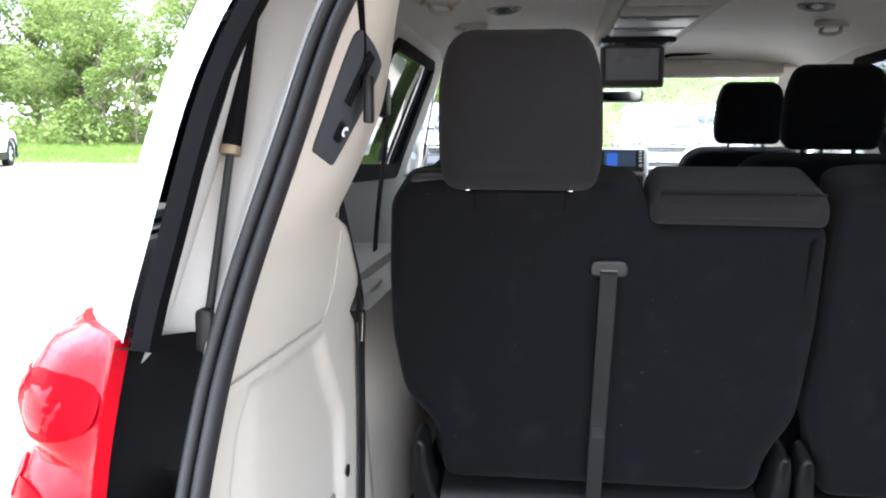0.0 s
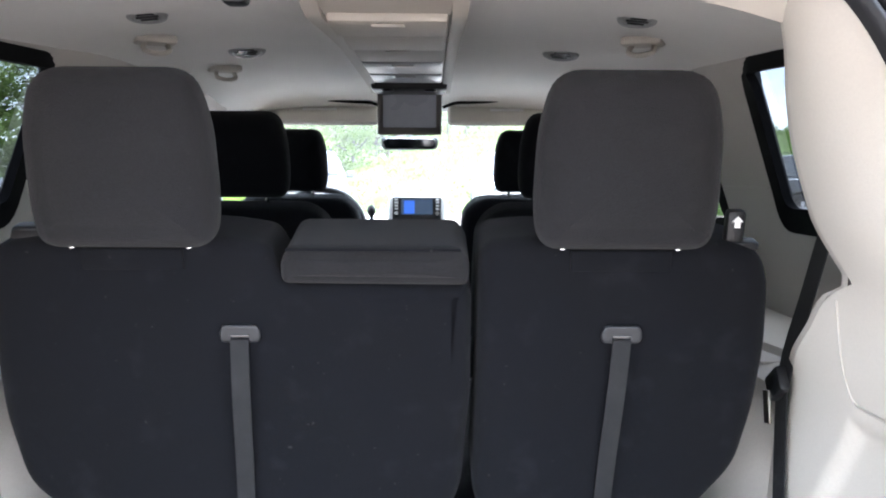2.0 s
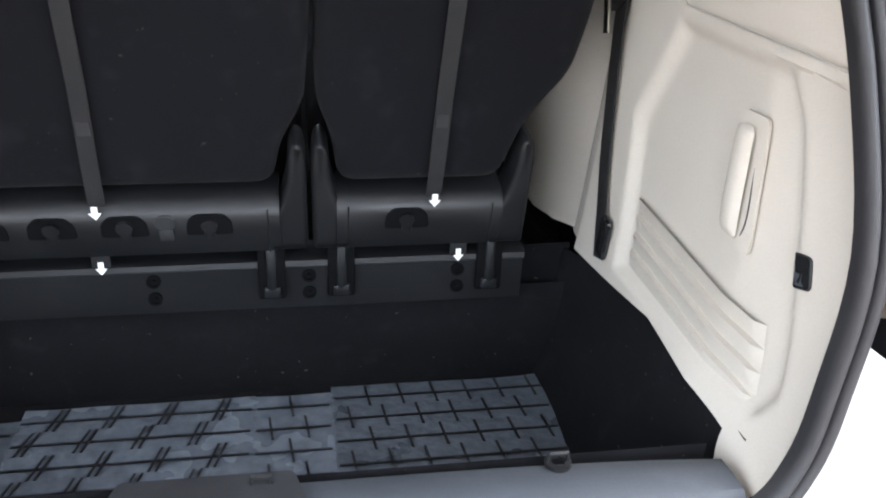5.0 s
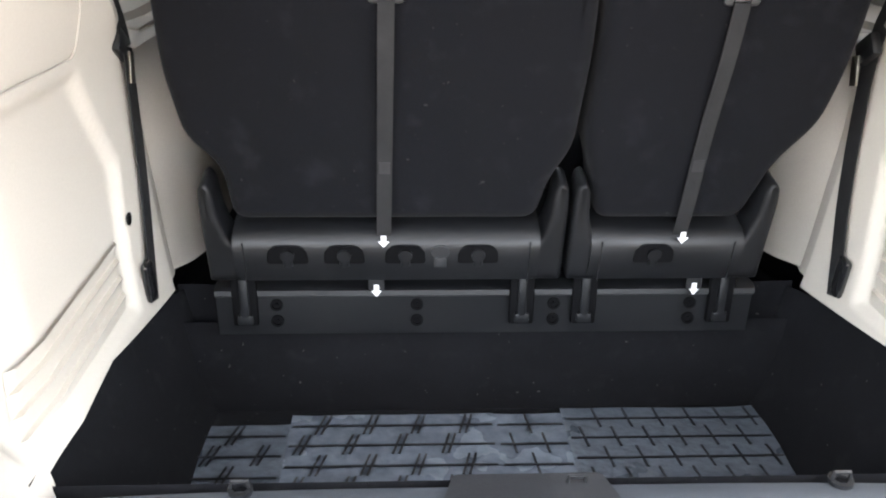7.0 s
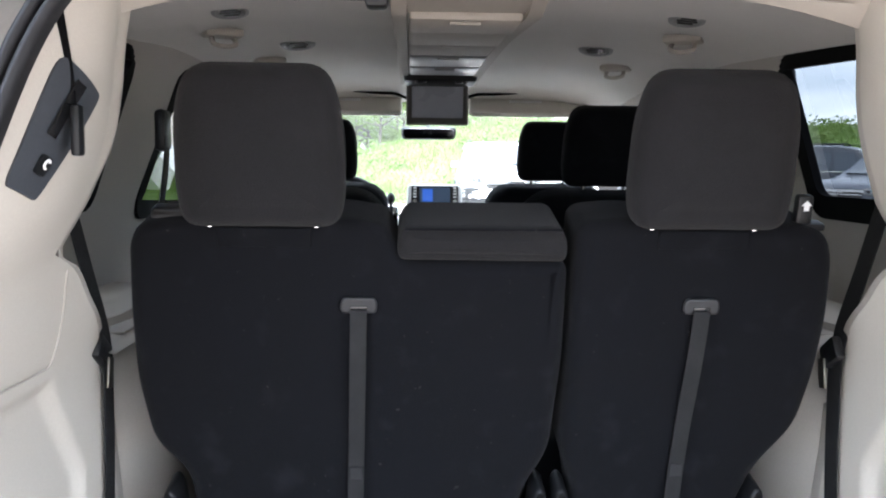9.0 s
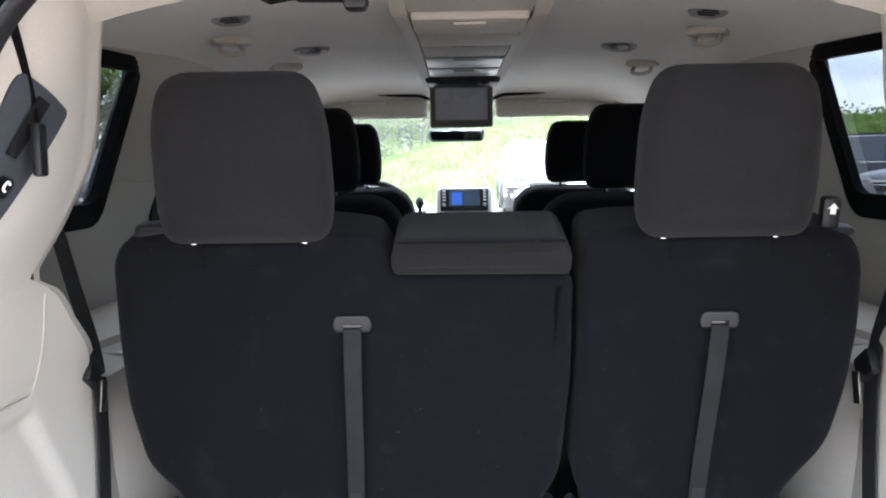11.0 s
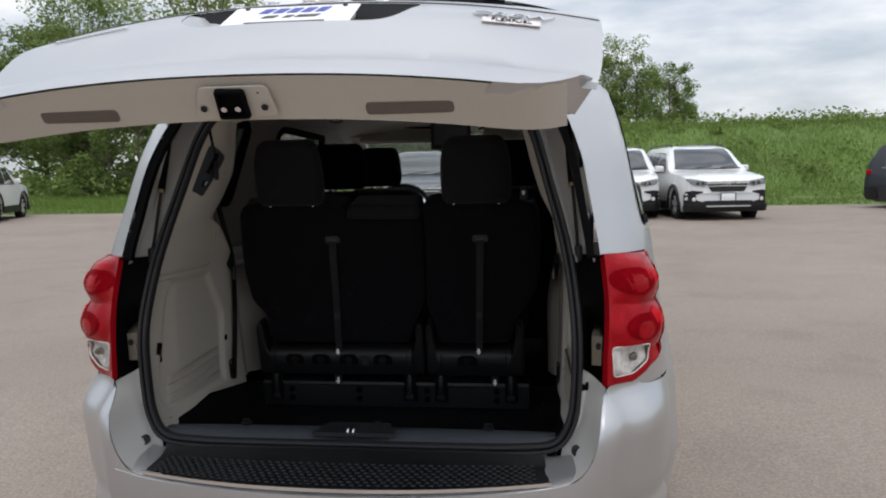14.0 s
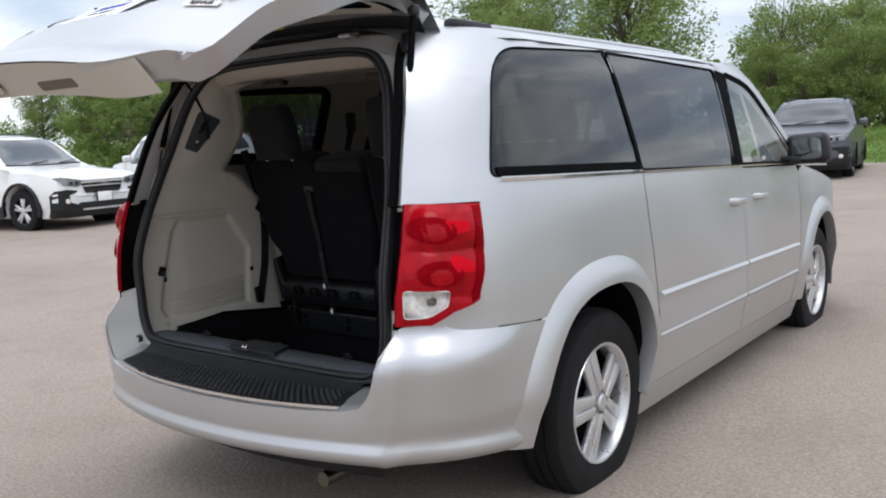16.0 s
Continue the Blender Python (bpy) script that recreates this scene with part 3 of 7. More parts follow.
def handle(y):
    def make():
        x = side_x(y, 1.01)
        return join(sweep(smooth_path([(x - .01, y - .085, 1.012), (x + .030, y - .06, 1.012), (x + .036, y, 1.010), (x + .030, y + .06, 1.006), (x - .01, y + .085, 1.004)], 4),
                          ring_of(.014, 8, .7, 1.1)),
                    moved(pillow(rounded([(-.05, -.022), (.05, -.022), (.05, .022), (-.05, .022)], .02), .004, .002), Matrix.Translation((x + .001, y + .02, 1.008)) @ Matrix(((0, 0, 1, 0), (1, 0, 0, 0), (0, 1, 0, 0), (0, 0, 0, 1)))))
    return make


both("door_handle", handle(2.70), SILVER)
both("door_handle", handle(3.06), SILVER)


# door mirrors
def mirror_shell():
    o = rounded([(-.125, -.085), (.115, -.095), (.13, .08), (-.10, .10)], .05, 5)
    return moved(pillow(o, .13, .045, 5), Matrix.Translation((1.035, 3.70, 1.235)) @ Matrix(((-1, 0, 0, 0), (0, 0, 1, 0), (0, 1, 0, 0), (0, 0, 0, 1))))


for side in (1, -1):
    shell = mirror_shell()
    arm = block((.945, 3.72, 1.17), (.12, .07, .05), .015)
    glass = moved(pillow(rounded([(-.088, -.058), (.083, -.063), (.093, .053), (-.073, .068)], .035, 5), .004, .001),
                  Matrix.Translation((1.035, 3.6965, 1.235)) @ Matrix(((-1, 0, 0, 0), (0, 0, 1, 0), (0, 1, 0, 0), (0, 0, 0, 1))))
    if side < 0:
        shell, arm, glass = mirrored(shell), mirrored(arm), mirrored(glass)
    mp = part("door_mirror", shell, PLASTIC, van, "black door mirror")
    part("mirror_arm", arm, PLASTIC, mp)
    part("mirror_glass", glass, MIRROR_DARK, mp)

# roof, rails, windscreen, bonnet, nose
ROOF_Z = curve((0, 1.79), (.3, 1.787), (.48, 1.78), (.62, 1.765), (.70, 1.742), (.735, 1.726), (.765, 1.705))
ROOF_DROP = curve((.55, .035), (.75, .012), (1.1, 0), (2.6, 0), (3.1, .02), (3.42, .065))
part("roof", squeezed(grid(span(-1, 1, 28), span(.62, 1.2, 14) + span(1.3, 3.42, 18), lambda u, y: Vector((u * min(side_x(y, 1.718) + .012, .765), y, ROOF_Z(abs(u) * .752) - ROOF_DROP(y))))), SILVER, van)
both("roof_rail", lambda: tube(smooth_path([(.57, 1.06, 1.770), (.57, 1.12, 1.778), (.57, 1.5, 1.782), (.57, 2.4, 1.782), (.57, 2.85, 1.774), (.57, 2.95, 1.755)], 5), .012, 8), SILVER)
both("rail_foot", lambda: block((.57, .99, 1.772), (.045, .26, .044), .018), PLASTIC)
both("rail_foot", lambda: block((.57, 2.90, 1.766), (.04, .16, .036), .015), PLASTIC)
WS = curve((3.36, 1.705), (3.6, 1.60), (3.95, 1.385), (4.35, 1.10))
part("windscreen", grid(span(-1, 1, 14), span(3.37, 4.34, 10), lambda u, y: Vector((u * (.66 + (y - 3.37) * .10), y - .10 * u * u * (.4 + .6 * (4.4 - y)), WS(y)))), GLASS_CLEAR, van)
both("windscreen_pillar", lambda: sweep([(.69 + (y - 3.3) * .125, y - .075, WS(y) + .0) for y in span(3.30, 4.30, 10)], [(-.04, -.02), (.05, -.02), (.04, .03), (-.03, .025)]), SILVER)
both("windscreen_pillar_trim", lambda: sweep([(.665 + (y - 3.3) * .12, y - .08, WS(y) - .03) for y in span(3.30, 4.30, 10)], [(-.04, -.03), (.05, -.03), (.05, .015), (-.04, .015)]), BEIGE)
BON = curve((4.28, 1.115), (4.6, 1.05), (5.0, .95), (5.18, .86), (5.28, .70))
part("bonnet", grid(span(-1, 1, 16), span(4.28, 5.28, 12), lambda u, y: Vector((u * (.84 * FRONT(y) + .06), y - .06 * u * u, BON(y) + .02 - .035 * abs(u) ** 3))), SILVER, van)
part("front_bumper", grid(span(-1, 1, 18), span(.20, .72, 8), lambda u, z: Vector((u * .86, 5.30 - .18 * abs(u) ** 2.6 - .05 * abs(z - .5), z))), SILVER, van)


# wheels: tyre with ribs, five double-spoke alloy rim, hub cap, bolts
def wheel(cy, sgn, name="wheel"):
    w = part(name, lathe([(-.10, .225), (-.105, .30), (-.095, .345), (-.075, .357), (-.052, .360), (-.050, .352), (-.042, .352), (-.040, .361), (-.004, .362), (-.002, .353), (.006, .353), (.008, .362),
                          (.042, .361), (.044, .352), (.052, .352), (.054, .360), (.078, .357), (.098, .343), (.108, .30), (.106, .27), (.100, .235), (.094, .225)], 64), TYRE, van, "black radial tyre on an alloy rim")
    parts = [w]
    parts.append(part("rim", lathe([(-.09, .222), (.092, .224), (.100, .232), (.104, .230), (.102, .222), (.088, .214), (.055, .209), (.0, .207), (-.06, .206)], 48), ALLOY, w, "silver alloy rim"))
    # added black disc that darkens the gaps between spokes as shade would
    dark = lathe([(.030, .207), (.024, .15), (.028, .03), (.028, .0)], 40)
    parts.append(part("spoke_shade_plate", dark, STRIP_BLACK, w, "black disc standing for the shade behind the spokes"))
    for k in range(5):
        sp = bmesh.new()
        for off in (-.0285, .0285):
            b = block((0, 0, .132), (.026, .047, .185), .009)
            for v in b.verts:
                v.co.x += .082 - .018 * (v.co.z > .16)
                v.co.y = v.co.y * (1.12 if v.co.z > .15 else .78) + off * (1.12 if v.co.z > .15 else .78)
            sp = join(sp, moved(b, Matrix.Rotation(2 * math.pi * k / 5, 4, 'X')))
        sp = join(sp, moved(block((.066, 0, .125), (.016, .05, .16), .004), Matrix.Rotation(2 * math.pi * k / 5, 4, 'X')))
        parts.append(part("spoke", sp, ALLOY, w))
    parts.append(part("hub_cap", join(lathe([(.05, .070), (.076, .068), (.080, .060), (.081, .0)], 28), lathe([(.078, .033), (.096, .032), (.101, .027), (.103, .0)], 24)), ALLOY, w))
    for k in range(5):
        parts.append(part("wheel_bolt", moved(lathe([(.07, .010), (.090, .010), (.093, .006), (.093, 0)], 8), Matrix.Rotation(2 * math.pi * (k + .5) / 5, 4, 'X') @ Matrix.Translation((0, 0, .0485))), STEEL, w))
    w.matrix_world = Matrix.Translation((sgn * .835, cy, .353)) @ Matrix.Rotation(math.pi if sgn < 0 else 0, 4, 'Z') @ Matrix.Rotation(.31, 4, 'X')
    return w


for cy in (HUB_R, HUB_F):
    for sgn in (1, -1):
        wheel(cy, sgn)


# rear bumper: one cover from wheel opening to wheel opening, notched for the step
LEDGE = curve((.262, 0), (.48, .0), (.58, .010), (.65, .022), (.69, .029), (.715, .030), (.74, .025), (.765, .014), (.79, .002), (.80, 0), (.83, 0))
RIDGE = curve((0, -.012), (.006, .000), (.016, .012), (.030, .018), (.044, .017), (.060, .009), (.082, 0), (.5, 0))
BULGE = curve((.30, .045), (.40, .062), (.50, .076), (.57, .080), (.66, .03), (.72, 0))     # bow of the cover towards the middle


def on_bumper(off0=0.0):
    def f(a, z):
        sg, a = (1 if a >= 0 else -1), abs(a)
        off = off0 + LEDGE(z) * step(.60, .70, a) * (1 - step(.86, 1.2, a)) + RIDGE(max(z - B_LOW(a), 0))
        edge = W0(z) * ROUND_LOW(.07)
        if a < .72:
            x = edge * a / .72
            return Vector((sg * x, REAR(z) - off + .07 * (a / .72) ** 2.4 - BULGE(z) * (1 - (a / .72) ** 2), z))
        s = .07 + (a - .72) * .95
        return Vector((sg * (W0(z) * ROUND_LOW(s) + off), REAR(z) + s, z))
    return f


def bump_a(y, z):
    return .72 + (y - REAR(z) - .07) / .95


arch_a = sorted((bump_a(y, z) - .004, z) for y, z in ARCH_R if z < .752 and y < 1.0)
B_LOW = curve((0, .388), (.5, .390), (.8, .388), (1.0, .374), (arch_a[0][0] - .01, .354), *arch_a)
B_TOP = curve((0, .560), (.4, .561), (.57, .566), (.63, .577), (.665, .61), (.688, .66), (.700, .72), (.712, .785), (.722, .808), (bump_a(.33, .815), .815), (bump_a(.376, .815), .815), (bump_a(.425, .812), .812), (bump_a(.46, .795), .795),
              (bump_a(.75, .774), .774), (bump_a(.94, .757), .757), (arch_a[-1][0], .756))
a_cols = span(0, .56, 14) + span(.575, .72, 24) + span(.735, arch_a[0][0], 26) + span(arch_a[0][0] + .008, arch_a[-1][0], 24)
a_cols = [-a for a in reversed(a_cols[1:])] + a_cols
part("rear_bumper", squeezed(grid(a_cols, span(0, 1, 30), lambda a, k: on_bumper()(a, B_LOW(abs(a)) + (B_TOP(abs(a)) - B_LOW(abs(a))) * k))), SILVER, van, "silver rear bumper cover")
part("bumper_lip", squeezed(grid(a_cols, [0, .3, 1], lambda a, k: on_bumper(-.035 * k)(a, B_LOW(abs(a)) - .004 * k))), SILVER, van)
both("corner_bridge", lambda: sheet([(.39, .787), (.60, .776), (.60, .800), (.48, .83), (.40, .822)], on_side(-.0025), .03), SILVER)
part("bumper_valance", sheet([(-.62, .30), (.62, .30), (.66, .40), (-.66, .40)], on_bumper(-.10), .08), PLASTIC, van, "dark lower valance")
# step on the bumper top: silver shelf, black pad with studs
def step_edge(x):
    """Rear edge of the bumper top at a place across the van."""
    return on_bumper()(min(abs(x) / 1.03, .71), .560).y


part("bumper_shelf", grid(span(-.685, .70, 28), [0, .12, .3, .6, 1], lambda x, k: Vector((x, step_edge(x) + .002 + k * (.350 - step_edge(x)), .560 + .006 * min(k / .12, 1) + .036 * k + .010 * max(abs(x) - .58, 0) / .08))), SILVER, van)


def pad_at(x, k, h=0.0):
    x *= 1 - .030 * k
    y0 = step_edge(x) + .024
    return Vector((x, y0 + k * (.337 - y0), .573 + .026 * k + .014 * max(k - .72, 0) / .28 + h))


pad = part("bumper_step_pad", thick(grid(span(-.586, .586, 26), span(0, 1, 8), lambda x, k: pad_at(x, k)), .006), PLASTIC, van, "black ribbed rubber step pad")
studs = bmesh.new()
for r in range(8):
    for c in range(46):
        p = pad_at(-.555 + c * .0242 + (r % 2) * .012, .07 + r * .085, .003)
        b = block((0, 0, 0), (.013, .007, .006), .002, 1)
        studs = join(studs, moved(b, Matrix.Translation(p)))
tagged(part("stud", studs, PLASTIC_GREY, pad, "raised diamond studs"), kind="stuff")
# bright strip added as the highlight along the bumper's top edge
part("bumper_lip_highlight", sweep([pad_at(x, -.07, .004) for x in span(-.586, .586, 30)], [(-.008, -.006), (.006, -.006), (.006, .004), (-.004, .003)]), CHROME, van)
part("seal_ledge", grid(span(-.575, .575, 20), [0, .3, .7, 1], lambda x, k: Vector((x, .334 + .012 * k, .608 + .012 * k))), PLASTIC, van)


# tail lamps: clear red lens with two swelling lobes over bright bowls, reversing lens below
def lamp_bulge(y, z):
    d = .010
    for cz, r, h in ((1.108, .088, .049), (.975, .092, .043), (.87, .075, .022)):
        q = ((y - .452) / .145) ** 2 + ((z - cz) / r) ** 2
        d = max(d, .010 + h * max(0, 1 - q) ** .9)
    # the lobes die away into the inner, outer and upper edges
    k = step(0, .05, y - LAMP_EDGE(z)) * step(1.184, 1.160, z) * step(.588, .556, y)
    return .008 + (d - .008) * k


def lampf(y, z, deep=0.0):
    b = lamp_bulge(y, z) - deep
    return Vector((side_x(y, z) + .8 * b, y - .55 * b, z))


FACETS = ([(.455, 1.135), (.525, 1.125), (.522, 1.098), (.470, 1.090)], [(.445, 1.018), (.470, 1.030), (.520, 1.000), (.516, .972), (.462, .978)])
for sgn in (1, -1):
    fl = (lambda b: b) if sgn > 0 else left_side
    clear = rounded([(.335, .842), (.392, .843), (.436, .876), (.442, .922), (.338, .926)], .012, 3)
    lamp = part("tail_lamp", fl(sheet(LAMP, lampf, .012, [clear])), RED_LENS, van, "glossy red tail lamp with a clear reversing lens")
    for cz in (1.105, .975):
        part("lamp_reflector", fl(sheet([(.425 + .055 * math.cos(a), cz + .040 * math.sin(a)) for a in span(0, 2 * math.pi, 24)[:-1]], lambda y, z: lampf(y, z, -.0015 - .004 * math.cos((y - .425) * 45) * math.cos((z - 1.0325) * 46.5)), .012)), RED_DEEP, lamp)
    for fc in FACETS:
        part("lamp_facet", fl(sheet(rounded(fc, .008, 3), lambda y, z: lampf(y, z, -.003), .02, d=.002)), RED_BRIGHT, lamp)
    part("lamp_outer_band", fl(sheet([(.553, 1.168), (.583, 1.167), (.569, 1.05), (.528, .890), (.505, .880), (.535, 1.05)], lambda y, z: lampf(y, z, -.004), .03, d=.003)), RED_DEEP, lamp)
    part("reversing_lens", fl(sheet(clear, lambda y, z: lampf(y, z, -.001), .03)), GLASS_CLEAR, lamp, "clear reversing lens").visible_shadow = False
    part("reversing_bowl", fl(sheet(clear, lambda y, z: lampf(y, z, .010 + .006 * math.cos((y - .39) * 60) * math.cos((z - .88) * 70)), .012)), CLEAR_LENS, lamp)
    part("reversing_bulb", fl(moved(lathe([(-.012, .0), (-.010, .010), (.008, .013), (.014, .012)], 12, 'Y'), Matrix.Translation(lampf(.40, .890, .006)))), STEEL, lamp)
    part("reversing_rim", fl(sweep([lampf(y, z, -.002) for y, z in clear], ring_of(.0018, 6), True)), WHITE_LENS, lamp)
    part("lamp_rim", fl(grid(range(len(LAMP) + 1), [0, .5, 1], lambda i, k: lampf(*LAMP[i % len(LAMP)]).lerp(lampf(*LAMP[i % len(LAMP)], .016 if LAMP[i % len(LAMP)][0] < .39 else .030), k))), RED_DEEP, lamp)

# ---- rear opening: gutter, seal, pillar trims ----
SEAL_R = [(0, .352, .613), (.30, .352, .613), (.50, .352, .616), (.605, .354, .632), (.650, .358, .70), (.665, .36, .80), (.668, .362, .95), (.655, .405, 1.10), (.632, .452, 1.23), (.588, .507, 1.39),
          (.548, .555, 1.53), (.505, .585, 1.615), (.44, .606, 1.668), (.34, .614, 1.688), (.18, .618, 1.694), (0, .618, 1.695)]
SEAL_R = [(x * .993, y, z + (.004 if z < .64 else -.004 if z > 1.6 else 0)) for x, y, z in SEAL_R]
SEAL = smooth_path(SEAL_R + [(-x, y, z) for x, y, z in reversed(SEAL_R[1:-1])], 5, True)
seal_prof = [(-.016, -.012), (.016, -.012)] + [(s * .0083 + .0081 * math.cos(radians(a)), .001 + .014 * math.sin(radians(a))) for s in (1, -1) for a in span(0, 180, 9)]
part("door_seal", squeezed(sweep(SEAL, seal_prof, True, (0, -1, 0))), RUBBER, van, angle=52, label="thick grey rubber seal round the opening")

SEAL_Z = curve((.60, .605), (.632, .612), (.70, .650), (.80, .665), (.95, .668), (1.10, .655), (1.23, .632), (1.39, .588), (1.53, .548), (1.615, .505), (1.668, .44))
SEAL_Y = curve((.60, .353), (.80, .36), (.95, .362), (1.10, .405), (1.23, .452), (1.39, .507), (1.53, .555), (1.615, .585), (1.70, .61))
EDGE_Y = curve(*EDGE[::1])


def outer_edge(z):
    y = EDGE_Y(z) if z > 1.182 else REAR(z) + .075
    return Vector((side_x(y, z), y, z))


STRIP = [outer_edge(1.183) * 1.1 - outer_edge(1.233) * .1] + [outer_edge(z) for z in span(1.183, 1.60, 10)] + [Vector((.612, .585, 1.655)), Vector((.592, .622, 1.695))]
STRIP = [p + Vector((-.016, -.002, 0)) for p in smooth_path(STRIP, 3)]
both("pillar_edge_rubber", lambda: sweep(STRIP, [(-.022, -.010), (-.016, -.013), (-.002, -.011), (.001, -.006), (.001, .010), (-.022, .013)], up=(0, -1, 0)), STRIP_BLACK, label="narrow black strip along the pillar edge")
both("strip_end_cap", lambda: moved(lathe([(-.055, .010), (-.05, .019), (-.03, .024), (.02, .025), (.034, .020), (.04, .010), (.041, 0)], 16, 'Z'),
     Matrix.Translation((.585, .622, 1.690)) @ Matrix.Rotation(radians(-38), 4, 'X') @ Matrix.Rotation(radians(-22), 4, 'Y')), PLASTIC, label="rounded black hinge cap")
# silver gutter between strip and seal, carried over the top as the header
G_IN = smooth_path([(.655, .41, 1.10), (.636, .460, 1.23), (.592, .515, 1.39), (.552, .563, 1.53), (.508, .593, 1.615), (.445, .612, 1.672), (.34, .620, 1.694), (.18, .624, 1.700), (0, .624, 1.701)], 5)
G_OUT = smooth_path([(.712, .382, 1.16), (.686, .412, 1.26), (.652, .468, 1.41), (.622, .530, 1.56), (.592, .600, 1.66), (.53, .655, 1.715), (.40, .672, 1.738), (.20, .675, 1.748), (0, .676, 1.750)], 5)


def gutter(i, k):
    o, n = G_OUT[i], G_IN[i]
    down = step(.40, .56, o.x)
    wall, low = o + Vector((.012, .072, .004)) * down, o.lerp(n, .5) + Vector((0, .055, 0)) * down
    if k < .2:
        return o.lerp(wall, k / .2)
    return wall.lerp(low, (k - .2) / .4) if k < .6 else low.lerp(n, (k - .6) / .4)


both("pillar_gutter", lambda: grid(range(len(G_IN)), [0, .06, .14, .2, .24, .32, .45, .56, .62, .75, .88, .95, 1], gutter), BRIGHTENED_SILVER)
both("gutter_bead", lambda: tube([gutter(i, .78) + Vector((0, -.003, 0)) for i in range(2, 24)], .004, 6), BRIGHTENED_SILVER)
both("lamp_side_trim", lambda: grid(span(.79, 1.178, 16), [0, .05, .15, .35, .6, .85, 1],
     lambda z, k: lampf(LAMP_EDGE(z) + .002, z, .006).lerp(Vector((SEAL_Z(z) + .010, SEAL_Y(z) + .012, z)), k) + Vector((0, (.035 + .080 * step(.80, .86, z) * step(1.04, .96, z)) * math.sin(math.pi * k) ** .7, 0))), STRIP_BLACK, label="dark plastic filler beside the tail lamp")
B_EDGE = curve((.570, .615), (.577, .63), (.61, .665), (.66, .688), (.72, .700), (.785, .712), (.812, .724))
both("corner_shelf", lambda: grid(span(.572, .812, 14), [0, .03, .12, .25, .4, .55, .7, .85, 1], lambda z, k: (on_bumper()(B_EDGE(z), z) + Vector((-.001, .003, 0))).lerp(Vector((SEAL_Z(z) + .01, .365, z)), k) + Vector((-.006 * math.sin(math.pi * k), .052 * math.sin(math.pi * k), .045 * k * step(.70, .812, z)))), BRIGHTENED_SILVER)


def striker(sgn):
    """A pressed zinc channel: a face with a punched ear, a sloped top, and a wall bent back on the outer side."""
    out = [(-.026, 0), (.018, 0), (.023, .004), (.026, .010), (.030, .075), (.027, .075), (.0225, .011), (.0205, .006), (.017, .003), (-.026, .003)]
    wall = bmesh.new()
    loops = [[wall.verts.new((sgn * x, y, z)) for x, y in out] for z in (-.048, .036)]
    for a in range(len(out)):
        b = (a + 1) % len(out)
        wall.faces.new((loops[0][a], loops[0][b], loops[1][b], loops[1][a]))
    wall.faces.new(loops[0][::-1])
    wall.faces.new(loops[1])
    bmesh.ops.recalc_face_normals(wall, faces=wall.faces)
    hood = thick(grid([-.026, -.01, .01, .022, .028], [0, .06, .3, .7, 1], lambda x, k: Vector((sgn * x, .001 + .055 * k, .036 + .030 * min(k * 1.6, 1) - (.018 * k if x > .02 else 0)))), .003)
    return join(wall, hood)


for sgn in (1, -1):
    place = Matrix.Translation((SIDE[sgn] * .726, .396, .908)) @ Matrix.Rotation(radians(-12 * sgn), 4, 'Z') @ Matrix.Scale(.8, 4, (1, 0, 0))
    br = part("guide_bracket", moved(striker(sgn), place), STEEL, van, "zinc-plated guide bracket")
    part("bracket_hole", moved(lathe([(-.002, .0105), (.0015, .0095), (.001, .0085), (.0006, .008), (.0006, 0)], 16, 'Y'), place @ Matrix.Translation((sgn * -.002, -.002, .008)) @ Matrix.Rotation(math.pi, 4, 'X')), PLASTIC, br)
    part("corner_bolt", moved(lathe([(.004, .015), (-.010, .015), (-.012, .010), (-.006, .009), (-.006, 0)], 14, 'Y'), Matrix.Translation((SIDE[sgn] * .660, .338, .628))), RUBBER, van)

# sill inside the seal, with its lift latch
part("sill_plate", grid(span(-.60, .60, 30), [0, .06, .2, .5, .8, .95, 1], lambda x, k: Vector((x, .365 + k * (.115 - .02 * (abs(x) / .6) ** 4), .632 + .018 * min(k * 6, 1) - .05 * max(0, k - .93) / .07 * (1 if k > .93 else 0)
     - (.013 * max(0, 1 - ((x) / .14) ** 4) if k < .7 else .004)))), SILL_GREY, van, "grey plastic sill cover")
for x in (-.36, .06, .40):
    part("cargo_hook", moved(join(lathe([(0, .016), (.006, .016), (.006, .009), (.001, .009)], 12, 'Z'), tube([(-.012, 0, .004), (-.010, 0, .016), (.010, 0, .016), (.012, 0, .004)], .003, 6, up=(0, 1, 0))), Matrix.Translation((x, .452, .648))), PLASTIC, van)
latch = part("sill_latch_cover", sheet(rounded([(-.125, .368), (.125, .368), (.095, .470), (-.095, .470)], .008, 3), lambda x, y: Vector((x, y, .6535 + .002 * step(.36, .42, y))), .03, d=.012), PLASTIC_GREY, van, "dark trapezoid latch cover on the sill")
for x in (-.007, .009):
    part("latch_loop", tube(smooth_path([(x, .372, .648), (x, .350, .650), (x, .340, .662), (x, .346, .672), (x, .366, .672)], 3), .0032, 6, up=(1, 0, 0)), CHROME, latch)

# ---- liftgate, built shut and then swung up about its hinge ----
HINGE, GATE_OPEN = Vector((0, .74, 1.742)), 58.0
GATE_W = curve((.60, .63), (.66, .665), (.75, .695), (.9, .715), (1.17, .722), (1.35, .705), (1.5, .675), (1.65, .645), (1.74, .63))


def gate_pt(x, z, off=0.0):
    return Vector((x, REAR(z) + .072 * (abs(x) / .72) ** 2.2 + off, z))


def on_gate(off=0.0):
    return lambda x, z: gate_pt(x, z, off)


def gate_side(z0, z1, n=14, gap=.004):
    return [(GATE_W(z) - gap, z) for z in span(z0, z1, n)]


